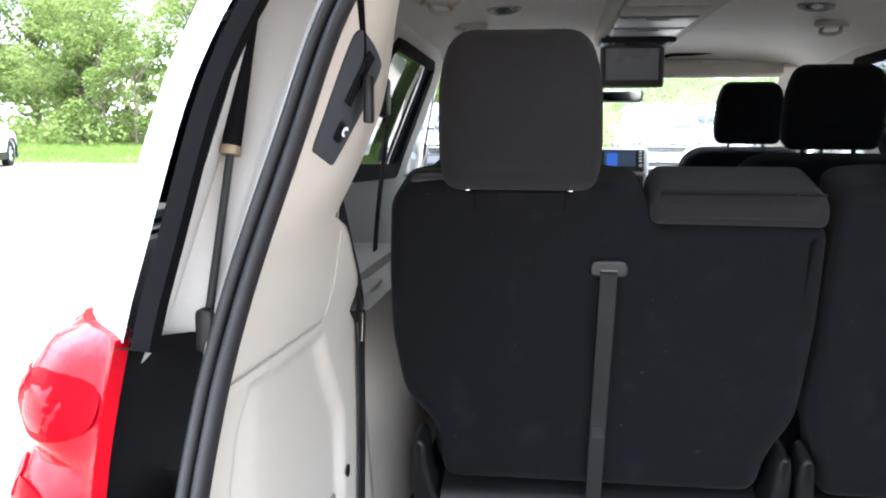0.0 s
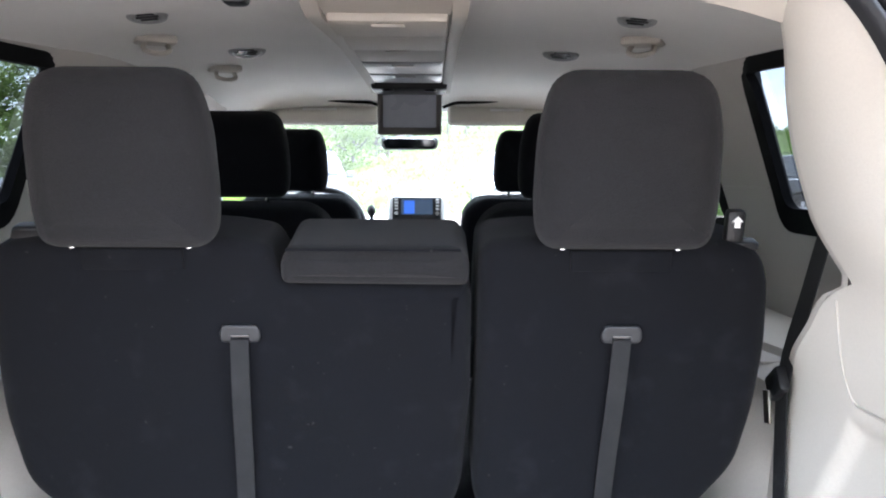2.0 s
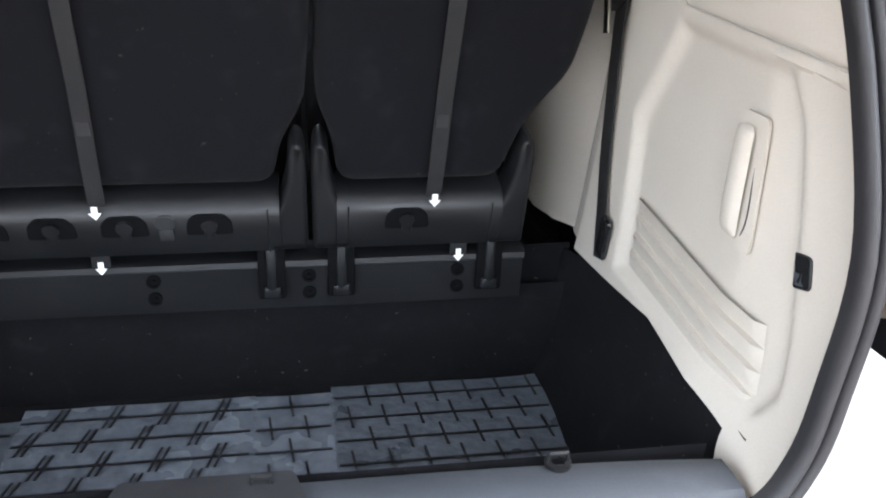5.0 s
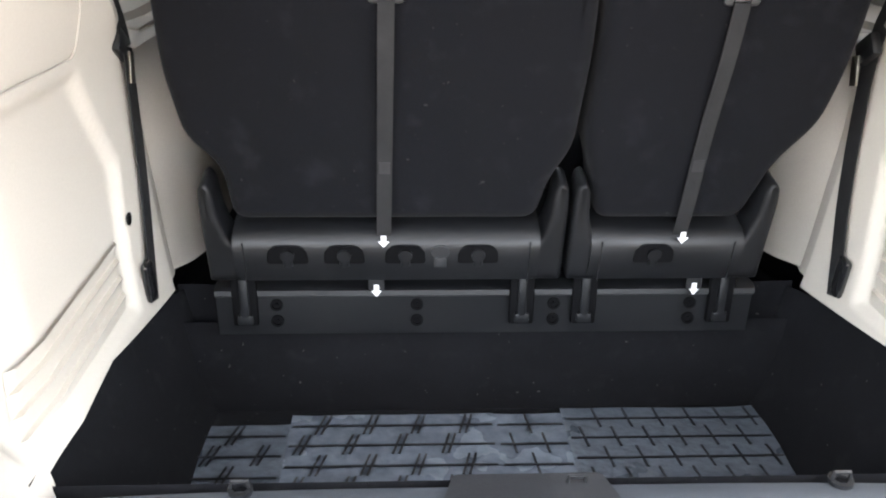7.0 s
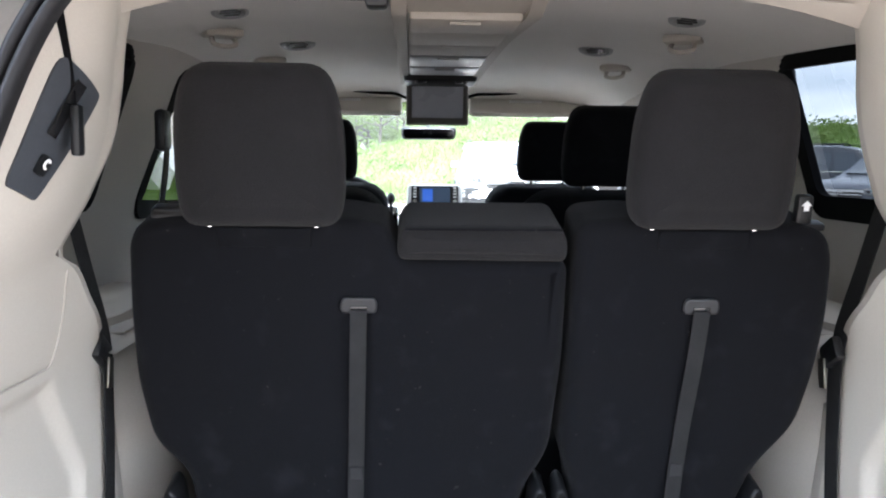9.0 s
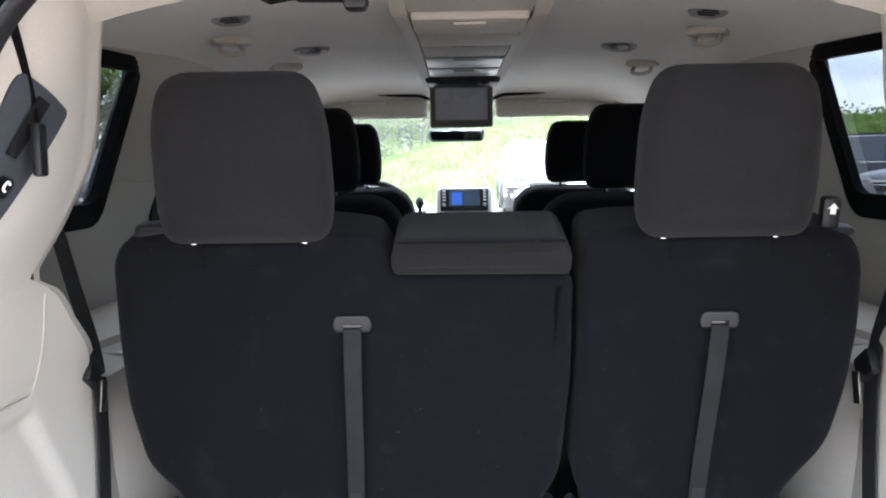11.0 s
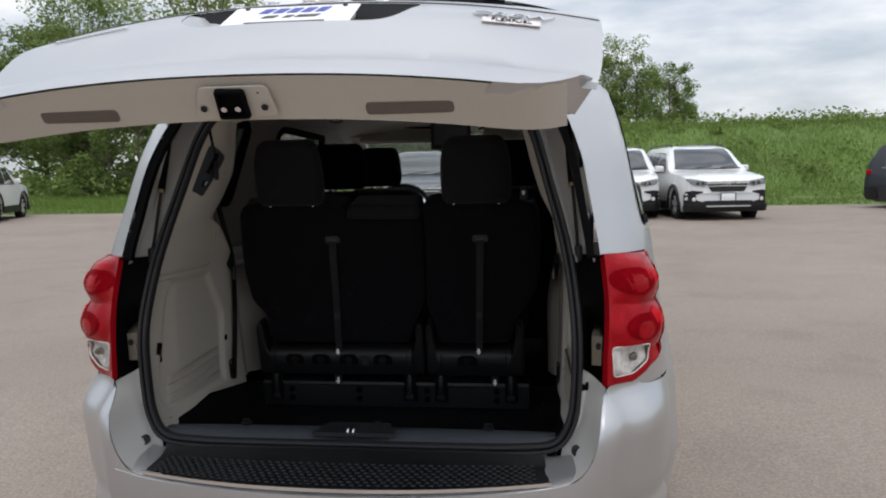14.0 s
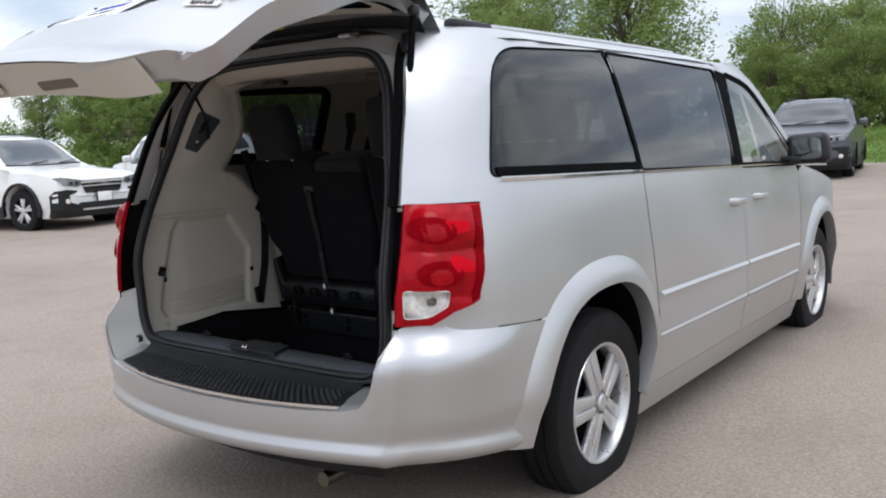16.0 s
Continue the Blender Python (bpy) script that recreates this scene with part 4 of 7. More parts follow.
CORNER = [(.50, .612), (.545, .616), (.588, .630), (.625, .656), (.652, .69), (.670, .73)]
CORNER_Z = curve((0, .612), (.3, .612), *CORNER)
lower = [(-x, z) for x, z in reversed(CORNER)] + CORNER + gate_side(.78, 1.285, 10) + [(-x, z) for x, z in reversed(gate_side(.78, 1.285, 10))]
recess = rounded([(-.255, .985), (.255, .985), (.30, 1.165), (-.30, 1.165)], [.07, .07, .03, .03], 5)
gate = part("liftgate", squeezed(sheet(lower, on_gate(), .045, [recess])), SILVER, van, "raised silver liftgate with a dark rear window")
gate.matrix_world = Matrix.Translation(HINGE) @ Matrix.Rotation(radians(-GATE_OPEN), 4, 'X') @ Matrix.Translation(-HINGE)


def gpart(name, bm, mat, label=""):
    return part(name, squeezed(bm), mat, gate, label)


glass_o = [(-GATE_W(1.30) + .045, 1.30), (GATE_W(1.30) - .045, 1.30)] + [(GATE_W(z) - .035, z) for z in (1.4, 1.5, 1.6, 1.68)] + [(-GATE_W(z) + .035, z) for z in (1.68, 1.6, 1.5, 1.4)]
gpart("rear_window", sheet(rounded(glass_o, [.03, .03, 0, 0, 0, .05, .05, 0, 0, 0], 4), on_gate(.004), .06), GLASS_DARK, "dark tinted rear window")
gpart("window_surround", sheet(rounded([(-GATE_W(1.29) + .006, 1.29), (GATE_W(1.29) - .006, 1.29)] + [(GATE_W(z) - .006, z) for z in (1.4, 1.5, 1.6, 1.71)] + [(-GATE_W(z) + .006, z) for z in (1.71, 1.6, 1.5, 1.4)], .004, 1),
                               on_gate(.006), .06, [rounded([(-.60, 1.335), (.60, 1.335), (.575, 1.65), (-.575, 1.65)], .05, 4)]), GLOSS_BLACK)
# spoiler over the window with its high brake lamp
gpart("spoiler", grid(span(-.615, .615, 24), [0, .15, .4, .7, .9, 1], lambda x, k: Vector((x, .74 - .27 * k + .05 * (abs(x) / .6) ** 3, ROOF_Z(abs(x)) - .006 - .02 * k - .015 * k * k - (.03 if k == 1 else 0)))), SILVER)
gpart("spoiler_underside", grid(span(-.61, .61, 20), [0, .5, 1], lambda x, k: Vector((x, .475 + .05 * (abs(x) / .6) ** 3 + .20 * k, ROOF_Z(abs(x)) - .071 - .01 * k))), GLOSS_BLACK)
gpart("brake_lamp", block((0, .468, 1.742), (.26, .012, .018), .004), RED_LENS, "red high-level brake lamp")
# number plate recess with its hood, two lamps and the dealer plate
gpart("plate_recess", grid(span(-1, 1, 12), span(0, 1, 6), lambda u, k: gate_pt(u * (.255 + .045 * k), .985 + .18 * k, .055 * math.sin(math.pi * min(max(k * .9 + .05, 0), 1)) ** .6 * (1 - abs(u) ** 8) + .002)), SILVER)
gpart("recess_hood", grid(span(-.295, .295, 10), [0, .5, 1], lambda x, k: gate_pt(x, 1.166 - .028 * k - .01 * k, .001 + .05 * k)), PLASTIC)
gpart("recess_hood_front", sheet([(-.293, 1.128), (.293, 1.128), (.298, 1.164), (-.298, 1.164)], on_gate(.035), .06), PLASTIC)
for x in (-.105, .105):
    gpart("plate_light", moved(block((0, 0, 0), (.055, .016, .026), .003), Matrix.Translation(gate_pt(x, 1.140, .024))), WHITE_LENS, "cream plate light")
    gpart("plate_light_bulb", moved(block((0, 0, 0), (.018, .004, .008), .001), Matrix.Translation(gate_pt(x, 1.138, .0145))), STEEL)
gpart("camera_pod", moved(lathe([(-.02, .014), (-.002, .014), (.0, .010), (.0, 0)], 14, 'Y'), Matrix.Translation(gate_pt(-.02, 1.137, .012)) @ Matrix.Rotation(math.pi, 4, 'X')), GLOSS_BLACK)
PLATE = Matrix.Translation(gate_pt(0, 1.052, .010)) @ Matrix.Rotation(radians(84), 4, 'X')
plate = gpart("number_plate", moved(pillow(rounded([(-.155, -.078), (.155, -.078), (.155, .078), (-.155, .078)], .01), .003, .001, 2), PLATE), WHITE_MARK, "white dealer plate with a blue mark")


def bar(x, y, w, h, mat, name, sl=0.0):
    b = block((0, 0, 0), (w, h, .0016), 0)
    for v in b.verts:
        v.co.x += v.co.y * sl
    part(name, moved(b, PLATE @ Matrix.Translation((x, y, .0036))), mat, gate)


for i in range(5):
    bar(-.064 + i * .034, .040, .024, .036, BLUE_INK, "blue_mark", .3)
for i, w in enumerate((.03, .018, .05)):
    bar(-.045 + i * .045, -.008, w, .018, DARK_INK, "plate_line", .5)
bar(0, -.052, .19, .008, DARK_INK, "plate_line")
for x in (-.12, .12):
    part("plate_screw", moved(lathe([(0, .006), (.004, .006), (.005, .003), (.005, 0)], 8, 'Z'), PLATE @ Matrix.Translation((x, .063, .003))), PLASTIC, gate)
# raised maker's marks as plain bars, trim badge and fuel badge
for i in range(5):
    b = join(block((0, 0, .009), (.034, .006, .006), .002), block((0, 0, -.009), (.034, .006, .006), .002), block((-.013, 0, 0), (.007, .006, .022), .002))
    gpart("raised_mark", moved(b, Matrix.Translation(gate_pt(-.19 + i * .095, 1.213, -.003))), CHROME, "bright raised mark")


def badge_frame(x, z):
    n = (gate_pt(x + .01, z) - gate_pt(x - .01, z)).normalized()
    u = (gate_pt(x, z + .01) - gate_pt(x, z - .01)).normalized()
    w = n.cross(u)
    return Matrix.Translation(gate_pt(x, z, -.002)) @ Matrix(((n.x, u.x, w.x, 0), (n.y, u.y, w.y, 0), (n.z, u.z, w.z, 0), (0, 0, 0, 1)))


crew = letters("CREW", .048, .003)
for v in crew.verts:
    v.co.x = v.co.x * 1.35 + v.co.y * .25
gpart("trim_badge", moved(crew, badge_frame(.515, 1.050)), CHROME, "chrome trim badge")
gpart("fuel_badge", moved(pillow(rounded([(-.065, -.012), (.065, -.012), (.065, .012), (-.065, .012)], .003), .003, .001), badge_frame(.515, 1.006)), CLEAR_LENS, "small silver fuel badge")
gpart("fuel_badge_word", moved(letters("FLEXFUEL", .021, .001), badge_frame(.515, 1.006) @ Matrix.Translation((0, 0, .004))), DARK_INK)
gpart("side_badge", moved(join(*[block((i * .016, 0, 0), (.011, .012, .004), .001) for i in range(-6, 7)]), badge_frame(-.515, 1.045)), CHROME)
gpart("panel_seam", sweep([gate_pt(x, 1.178 - .10 * max(abs(x) - .30, 0) ** 2, -.001) for x in span(-.715, .715, 40)], [(-.0015, -.001), (.0015, -.001), (.0015, .001), (-.0015, .001)]), GLOSS_BLACK)
# lower edge crease
gpart("lower_crease", sweep([gate_pt(x, .80 - .05 * (abs(x) / .7) ** 2, .006) for x in span(-.695, .695, 40)], [(-.012, -.012), (.0, -.004), (.002, .010), (-.012, .02)]), SILVER)
# wiper
piv = gate_pt(-.02, 1.318, -.02)
wp = gpart("wiper", join(lathe([(.0, .024), (-.03, .022), (-.04, .015), (-.04, 0)], 16, 'Y'),), PLASTIC, "black rear wiper")
wp.data.transform(Matrix.Translation(piv))
gpart("wiper_arm", sweep(smooth_path([piv + Vector((-.03, -.03, -.004)), piv + Vector((0, -.034, 0)), piv + Vector((.16, -.022, .014)), piv + Vector((.30, .0, .030))], 4), [(-.006, -.011), (.006, -.011), (.006, .011), (-.006, .011)]), PLASTIC)
gpart("wiper_blade", join(sweep(smooth_path([gate_pt(x, 1.335 + .04 * (x - .06), -.012 - .014 * math.sin(math.pi * (x - .06) / .42)) for x in span(.06, .48, 8)], 2), [(-.004, -.009), (.004, -.009), (.004, .009), (-.004, .009)]),
                          sweep([gate_pt(x, 1.328 + .04 * (x - .06), -.005) for x in span(.05, .50, 10)], [(-.003, -.006), (.003, -.006), (.003, .006), (-.003, .006)])), PLASTIC)


# inner side of the gate: painted flange, cream trim panel, bottom face with latch and pulls
def gate_in(x, z):
    d = .085 if z < 1.25 else .085 - .045 * min((z - 1.25) / .3, 1)
    return gate_pt(x, z, d)


for sg in (1, -1):
    rim_path = CORNER + gate_side(.78, 1.72, 20)
    gpart("gate_flange", grid(range(len(rim_path)), [0, .12, .5, 1], lambda i, k, sg=sg: gate_pt(sg * rim_path[i][0], rim_path[i][1], 0).lerp(gate_in(sg * (rim_path[i][0] - .046), rim_path[i][1] + .022 * max(0, 5 - i) / 5), k)), SILVER)
gpart("gate_bottom_trim", grid(span(-.635, .635, 40), [0, .08, .3, .7, .92, 1], lambda x, k: gate_pt(x, CORNER_Z(abs(x)) + .004 + .016 * k, .006 + .100 * k)), BEIGE, "cream trim under the gate's lower edge")
inner = rounded([(-.58, .632), (.58, .632), (.645, .75), (.665, 1.20), (.62, 1.25), (.60, 1.30), (.56, 1.66), (-.56, 1.66), (-.60, 1.30), (-.62, 1.25), (-.665, 1.20), (-.645, .75)], .05, 3)
hole = rounded([(-.55, 1.32), (.55, 1.32), (.52, 1.62), (-.52, 1.62)], .05, 4)
gpart("gate_inner_trim", sheet(inner, gate_in, .06, [hole]), BEIGE, "cream inner trim of the gate")
gpart("latch_plate", moved(pillow(rounded([(-.085, -.040), (.085, -.034), (.075, .036), (-.062, .036)], .012), .004, .002), Matrix.Translation(gate_pt(0, .617, .058)) @ Matrix.Rotation(radians(188), 4, 'X')), BEIGE)
gpart("gate_latch", moved(pillow(rounded([(-.032, -.034), (.032, -.034), (.032, .032), (-.028, .034)], .008), .012, .004), Matrix.Translation(gate_pt(0, .612, .058)) @ Matrix.Rotation(radians(188), 4, 'X')), STRIP_BLACK, "black gate latch")
for x, y in ((-.014, .008), (.014, .008)):
    gpart("latch_rivet", moved(lathe([(0, .006), (.003, .006), (.004, .003), (.004, 0)], 10, 'Z'), Matrix.Translation(gate_pt(x, .5995, .058 + y)) @ Matrix.Rotation(radians(188), 4, 'X')), CHROME)
for x, y in ((-.062, .012), (.055, -.02), (.062, .012)):
    gpart("latch_screw", moved(lathe([(0, .007), (.002, .007), (.0025, .0)], 10, 'Z'), Matrix.Translation(gate_pt(x, .6125, .058 + y)) @ Matrix.Rotation(radians(188), 4, 'X')), PLASTIC)
for x in (-.34, .34):
    gpart("pull_recess", moved(pillow(rounded([(-.085, -.014), (.085, -.014), (.085, .014), (-.085, .014)], .01), .003, .001), Matrix.Translation(gate_pt(x, .628, .072)) @ Matrix.Rotation(radians(188), 4, 'X')), SLOT_BROWN, "dark pull slot")
gpart("sticker", moved(block((0, 0, 0), (.09, .002, .02), 0), Matrix.Translation(gate_in(-.06, 1.69) + Vector((0, .005, 0)))), YELLOW_MARK, "small yellow sticker")

# struts, hinges, tether cord
BRASS = surface("brass_ring", (.30, .24, .16), .4, .6)
for sgn in (1, -1):
    a, b = Vector((SIDE[sgn] * .670, .458, 1.180)), Vector((SIDE[sgn] * .622, .613, 1.79))
    m = a.lerp(b, .325)
    st = part("gas_strut", tube([m, b], .0115, 14), STRIP_BLACK, van, "black gas strut")
    part("strut_rod", tube([a + (b - a) * .02, m], .0048, 10), PLASTIC_GREY, st)
    part("strut_collar", tube([m - (b - a) * .006, m + (b - a) * .010], .0125, 14), BRASS, st)
    part("strut_end", block(a, (.022, .024, .05), .007), PLASTIC, st)
    part("strut_socket", block(b, (.03, .04, .04), .010), PLASTIC, st)
    part("gate_hinge", join(block((sgn * .30, .665, 1.742), (.055, .09, .012), .004), block((sgn * .30, .70, 1.748), (.04, .05, .020), .006)), SILVER, van)
part("gate_cord", tube(smooth_path([(-.508, .640, 1.47), (-.506, .625, 1.52), (-.497, .56, 1.62), (-.485, .48, 1.69)], 5), .0055, 8), STRIP_BLACK, van, "thin black gate cord")
part("gate_cord_end", lathe([(0, .009), (.03, .009), (.034, .004)], 10, 'Z'), RUBBER, van).data.transform(Matrix.Translation((-.485, .478, 1.675)))

# ---- cabin shell ----
WIN_A_IN = rounded([(.725, 1.322), (1.575, 1.316), (1.575, 1.655), (.87, 1.625)], [.03, .05, .06, .10], 5)
WIN_B_IN = rounded([(1.95, 1.275), (2.70, 1.245), (2.79, 1.638), (1.98, 1.655)], .05, 4)
both("inner_side_trim", lambda: sheet([(.60, .62), (.72, .62), (.78, .86), (1.72, .86), (1.72, .62), (3.35, .62), (3.35, 1.60), (3.05, 1.712), (.66, 1.712)], lambda y, z: Vector((side_x(y, z) - .055, y, z)), .09,
     [WIN_A_IN, WIN_B_IN, [(2.90, 1.21), (3.30, 1.21), (3.30, 1.55), (3.0, 1.62)]]), BEIGE_DARK)
for wnm in (WIN_A_IN, WIN_B_IN):
    both("inner_window_frame", lambda wnm=wnm: sweep([(side_x(y, z) - .050, y, z) for y, z in wnm], [(-.026, -.008), (.026, -.008), (.026, .034), (-.026, .010)], True, (1, 0, 0)), STRIP_BLACK)
both("pillar_parting_line", lambda: sweep([(side_x(y, 1.38) - .056, y, 1.385) for y in span(1.62, 1.92, 6)], [(-.003, -.002), (.003, -.002), (.003, .002), (-.003, .002)]), BEIGE_DARK)
HL_Y = curve((.66, -.125), (.74, -.12), (.86, -.075), (1.05, -.045), (1.4, -.02), (1.9, 0), (2.6, 0), (3.0, -.02), (3.38, -.075))
HL_X = curve((0, 1.750), (.3, 1.748), (.48, 1.740), (.60, 1.722), (.68, 1.697), (.735, 1.672))
part("headliner", grid(span(-.735, .735, 34), span(.70, 3.38, 40), lambda x, y: Vector((x, y, HL_X(abs(x)) + HL_Y(y)))), HEADLINER, van, "light grey cloth headliner")
part("header_trim", grid(span(-.485, .50, 24), [0, .1, .4, .7, .9, 1], lambda x, k: Vector((x, .622 + .13 * k, (1.688 - .3 * max(abs(x) - .33, 0) ** 1.5) * (1 - k) + k * (1.632 - .5 * max(abs(x) - .30, 0) ** 1.6) - .012 * math.sin(math.pi * k)))), BEIGE, van, "cream header trim over the opening")
part("belt_guide", join(moved(block((0, 0, 0), (.075, .030, .012), .004), Matrix.Translation((-.185, .735, 1.625)) @ Matrix.Rotation(radians(8), 4, 'Z')), block((-.150, .742, 1.618), (.030, .034, .020), .007),
     sweep([(-.262, .745, 1.622), (-.225, .738, 1.627), (-.19, .735, 1.626)], [(-.014, -.002), (.014, -.002), (.014, .002), (-.014, .002)])), PLASTIC, van, "black centre belt tongue in the roof")

# quarter trims beside the load space
C_X = curve((.60, .600), (.9, .617), (1.08, .625), (1.18, .602), (1.275, .592), (1.36, .562), (1.45, .534), (1.5, .523), (1.57, .508), (1.66, .47))
C_Y = curve((.60, 1.05), (.7, 1.03), (.9, 1.01), (1.08, .975), (1.132, .950), (1.20, .87), (1.262, .795), (1.274, .750), (1.281, .738), (1.30, .752), (1.33, .772), (1.36, .784), (1.45, .785), (1.5, .78), (1.57, .76), (1.66, .72))
RECESS = [(.80, 1.083), (.56, 1.084), (.53, 1.035), (.487, .86), (.455, .725), (.475, .690), (.866, .690), (.895, .93)]


def inside(poly, y, z):
    """Distance to the nearest side of a convex outline, positive inside."""
    best, sg = 9.0, 1 if area(poly) > 0 else -1
    for i in range(len(poly)):
        a, b = poly[i - 1], poly[i]
        dx, dy = b[0] - a[0], b[1] - a[1]
        best = min(best, sg * (dx * (z - a[1]) - dy * (y - a[0])) / math.hypot(dx, dy))
    return best


def trim_x(y, z, detail=True):
    x0, y0 = SEAL_Z(z) - .006, SEAL_Y(z) + .012
    k = min(max((y - y0) / (C_Y(z) - y0), 0), 1)
    x = x0 + (C_X(z) - x0) * k
    x += .016 * (1 - k) * math.sin(math.pi * min(k * 3, 1)) if z < 1.1 else 0
    x -= .022 * math.sin(math.pi * k) * step(1.22, 1.36, z) * step(1.66, 1.56, z)
    if detail:
        d = inside(RECESS, y, z)
        x += .015 * step(-.014, .010, d)
        zl = 1.114
        x += .006 * max(0, 1 - abs(z - zl) / .007) * (y < .79)
    return x


def trim_front(z, more):
    """Front edge of the trim; the side with the switch panel reaches further forward at its height."""
    return C_Y(z) + more * step(1.34, 1.44, z) * step(1.70, 1.58, z)


def trim_outline(more):
    right = [(trim_front(z, more), z) for z in span(.635, 1.655, 60)]
    left = [(SEAL_Y(z) + .012, z) for z in span(1.655, .605, 34)]
    return right + left + [(.478, .606), (.492, .650), (.73, .672)]


for more, flip in ((0, lambda b: b), (.035, left_side)):
    part("quarter_trim", flip(sheet(trim_outline(more), lambda y, z: Vector((trim_x(y, z), y, z)), .0085)), BEIGE, van, "cream moulded side trim of the load space")
    part("quarter_trim_return", flip(grid(span(.66, 1.655, 60), [0, .04, .3, 1], lambda z, k: Vector((C_X(z) + k * (.70 - C_X(z)) * (.9 if z > 1.0 else .25), trim_front(z, more) + (.02 if k else 0) + .09 * k, z)))), BEIGE_DARK, van)
both("wheelhouse_trim", lambda: grid(span(1.03, 1.70, 8), span(.60, 1.12, 8), lambda y, z: Vector((.565 + .10 * step(.95, 1.12, z) + .062 * step(1.16, 1.02, y), y, z + (.07 - .02 * step(1.0, 1.3, y)) * step(.80, .60, z)))), BEIGE_DARK)
both("side_shelf", lambda: grid(span(.98, 1.75, 6), [0, .2, 1], lambda y, k: Vector((.60 + .26 * k, y, 1.105 - .012 * (k < .1)))), BEIGE)
both("shelf_pocket", lambda: block((.66, 1.16, 1.104), (.07, .12, .006), .002), BEIGE_DARK)


def ledge(u, v):
    """Four stepped ledges across the foot of the recessed panel."""
    down = v * .029
    y = .860 - .06 * down + (.518 - .30 * down - .860 + .06 * down) * u
    z = .812 - .095 * (.842 - y) - down
    rise = (1 - v % 1) * step(0, .03, u) * step(1, .97, u) * (v < 3.99)
    return Vector((trim_x(y, z, False) + .0135 - .010 * rise, y, z))


both("trim_step_panel", lambda: grid(span(0, 1, 30), [k + f for k in range(4) for f in (0, .35, .7, .93, .999)], ledge), BEIGE)
PARTING = smooth_path([(.786, 1.255, 0), (.793, 1.20, 0), (.797, 1.145, 0), (.790, 1.119, 0), (.756, 1.115, 0), (.61, 1.114, 0), (.44, 1.114, 0)], 4)
both("trim_parting_line", lambda: sweep([(trim_x(p.x, p.y, False) - .0005, p.x, p.y) for p in PARTING], ring_of(.0017, 6), up=(1, 0, 0)), BEIGE_DARK)
# dark switch panel on the pillar trim, one side only
PAN = [Vector((-.510, .610, 1.529)), Vector((-.492, .708, 1.487)), Vector((-.541, .608, 1.358)), Vector((-.574, .556, 1.378))]


def pan_at(u, v, out=0.004):
    p = (PAN[3].lerp(PAN[2], u)).lerp(PAN[0].lerp(PAN[1], u), v)
    return p + Vector((out, -out * .4, 0))


def on_trim(u, v, out):
    y = .575 + u * .15
    p = pan_at(u, v)
    x = LEFT * trim_x(p.y, p.z, False)
    return Vector((-x + out, p.y, p.z))


sw = part("switch_panel", thick(sheet(rounded([(0, 0), (1, 0), (1, 1), (.0, 1)], [.10, .08, .08, .14], 4), lambda u, v: on_trim(u, v, .004), .10), .014), SILL_GREY, van, "dark switch panel with a gate button")
part("gate_button", thick(sheet(rounded([(.42, .16), (.70, .16), (.70, .31), (.42, .31)], .05, 3), lambda u, v: on_trim(u, v, .009), .2), .004), PLASTIC, sw)
part("button_mark", tube([on_trim(.5 + .05 * math.cos(a), .235 + .035 * math.sin(a), .014) for a in span(.5, 5.2, 10)], .0016, 5, up=(1, 0, 0)), WHITE_MARK, sw)
part("cord_slot", sheet([(.30, .45), (.52, .45), (.58, .92), (.36, .92)], lambda u, v: on_trim(u, v, .0065), .2), GLOSS_BLACK, sw)
part("cord_lever", block(on_trim(.62, .55, .02), (.012, .020, .06), .004), PLASTIC, sw)
# pull pocket in the other trim, sockets and fixing holes
SOCKET = [(.492, .894), (.459, .902), (.448, .868), (.478, .858)]
both("trim_socket", lambda: sheet(rounded(SOCKET, .006, 3), lambda y, z: Vector((trim_x(y, z) - .0022, y, z)), .008, d=.002), GLOSS_BLACK)
both("socket_bezel", lambda: tube([Vector((trim_x(y, z) - .0022, y, z)) for y, z in (lambda r: list(r) + [r[0]])(rounded(SOCKET, .006, 3))], .0018, 6, up=(1, 0, 0)), PLASTIC)
both("socket_catch", lambda: sheet(rounded([(.480, .876), (.460, .881), (.455, .868), (.474, .862)], .003, 2), lambda y, z: Vector((trim_x(y, z) - .0032, y, z)), .008, d=.001), SILL_GREY)
for y, z in ((.482, .845), (.90, .835)):
    part("trim_hole", moved(lathe([(0, .011), (.002, .011), (.002, 0)], 12, 'X'), Matrix.Translation((-LEFT * trim_x(y, z) + .001, y, z))), GLOSS_BLACK, van)
PULL = [(.634, 1.022), (.580, 1.024), (.569, .850), (.627, .853)]
grip = part("grab_pocket", sheet(rounded(PULL, .010, 3), lambda y, z: Vector((trim_x(y, z, False) + .011, y, z)), .02, d=.004), BEIGE, van)


def pull_bump(y, z):
    """A rounded pull, swelling out of its plate."""
    u, v = (y - (.612 + .04 * (z - .935))) / .022, (z - .935) / .074
    q = max(0, 1 - abs(u) ** 3) * max(0, 1 - abs(v) ** 6)
    return Vector((trim_x(y, z, False) + .010 - .017 * q ** .6, y, z))


part("grab_handle", sheet(rounded([(.632, 1.006), (.596, 1.008), (.590, .862), (.628, .865)], .014, 4), pull_bump, .006), BEIGE, grip)

PULL_GAP = smooth_path([(.632, .999, 0), (.613, 1.003, 0), (.598, .994, 0), (.591, .961, 0), (.585, .912, 0), (.586, .880, 0), (.595, .866, 0), (.615, .860, 0)], 4)
part("handle_gap", tube([Vector((trim_x(p.x, p.y, False) + .0090, p.x, p.y)) for p in PULL_GAP], .0022, 6, up=(1, 0, 0)), PLASTIC, grip, "dark gap round the pull")

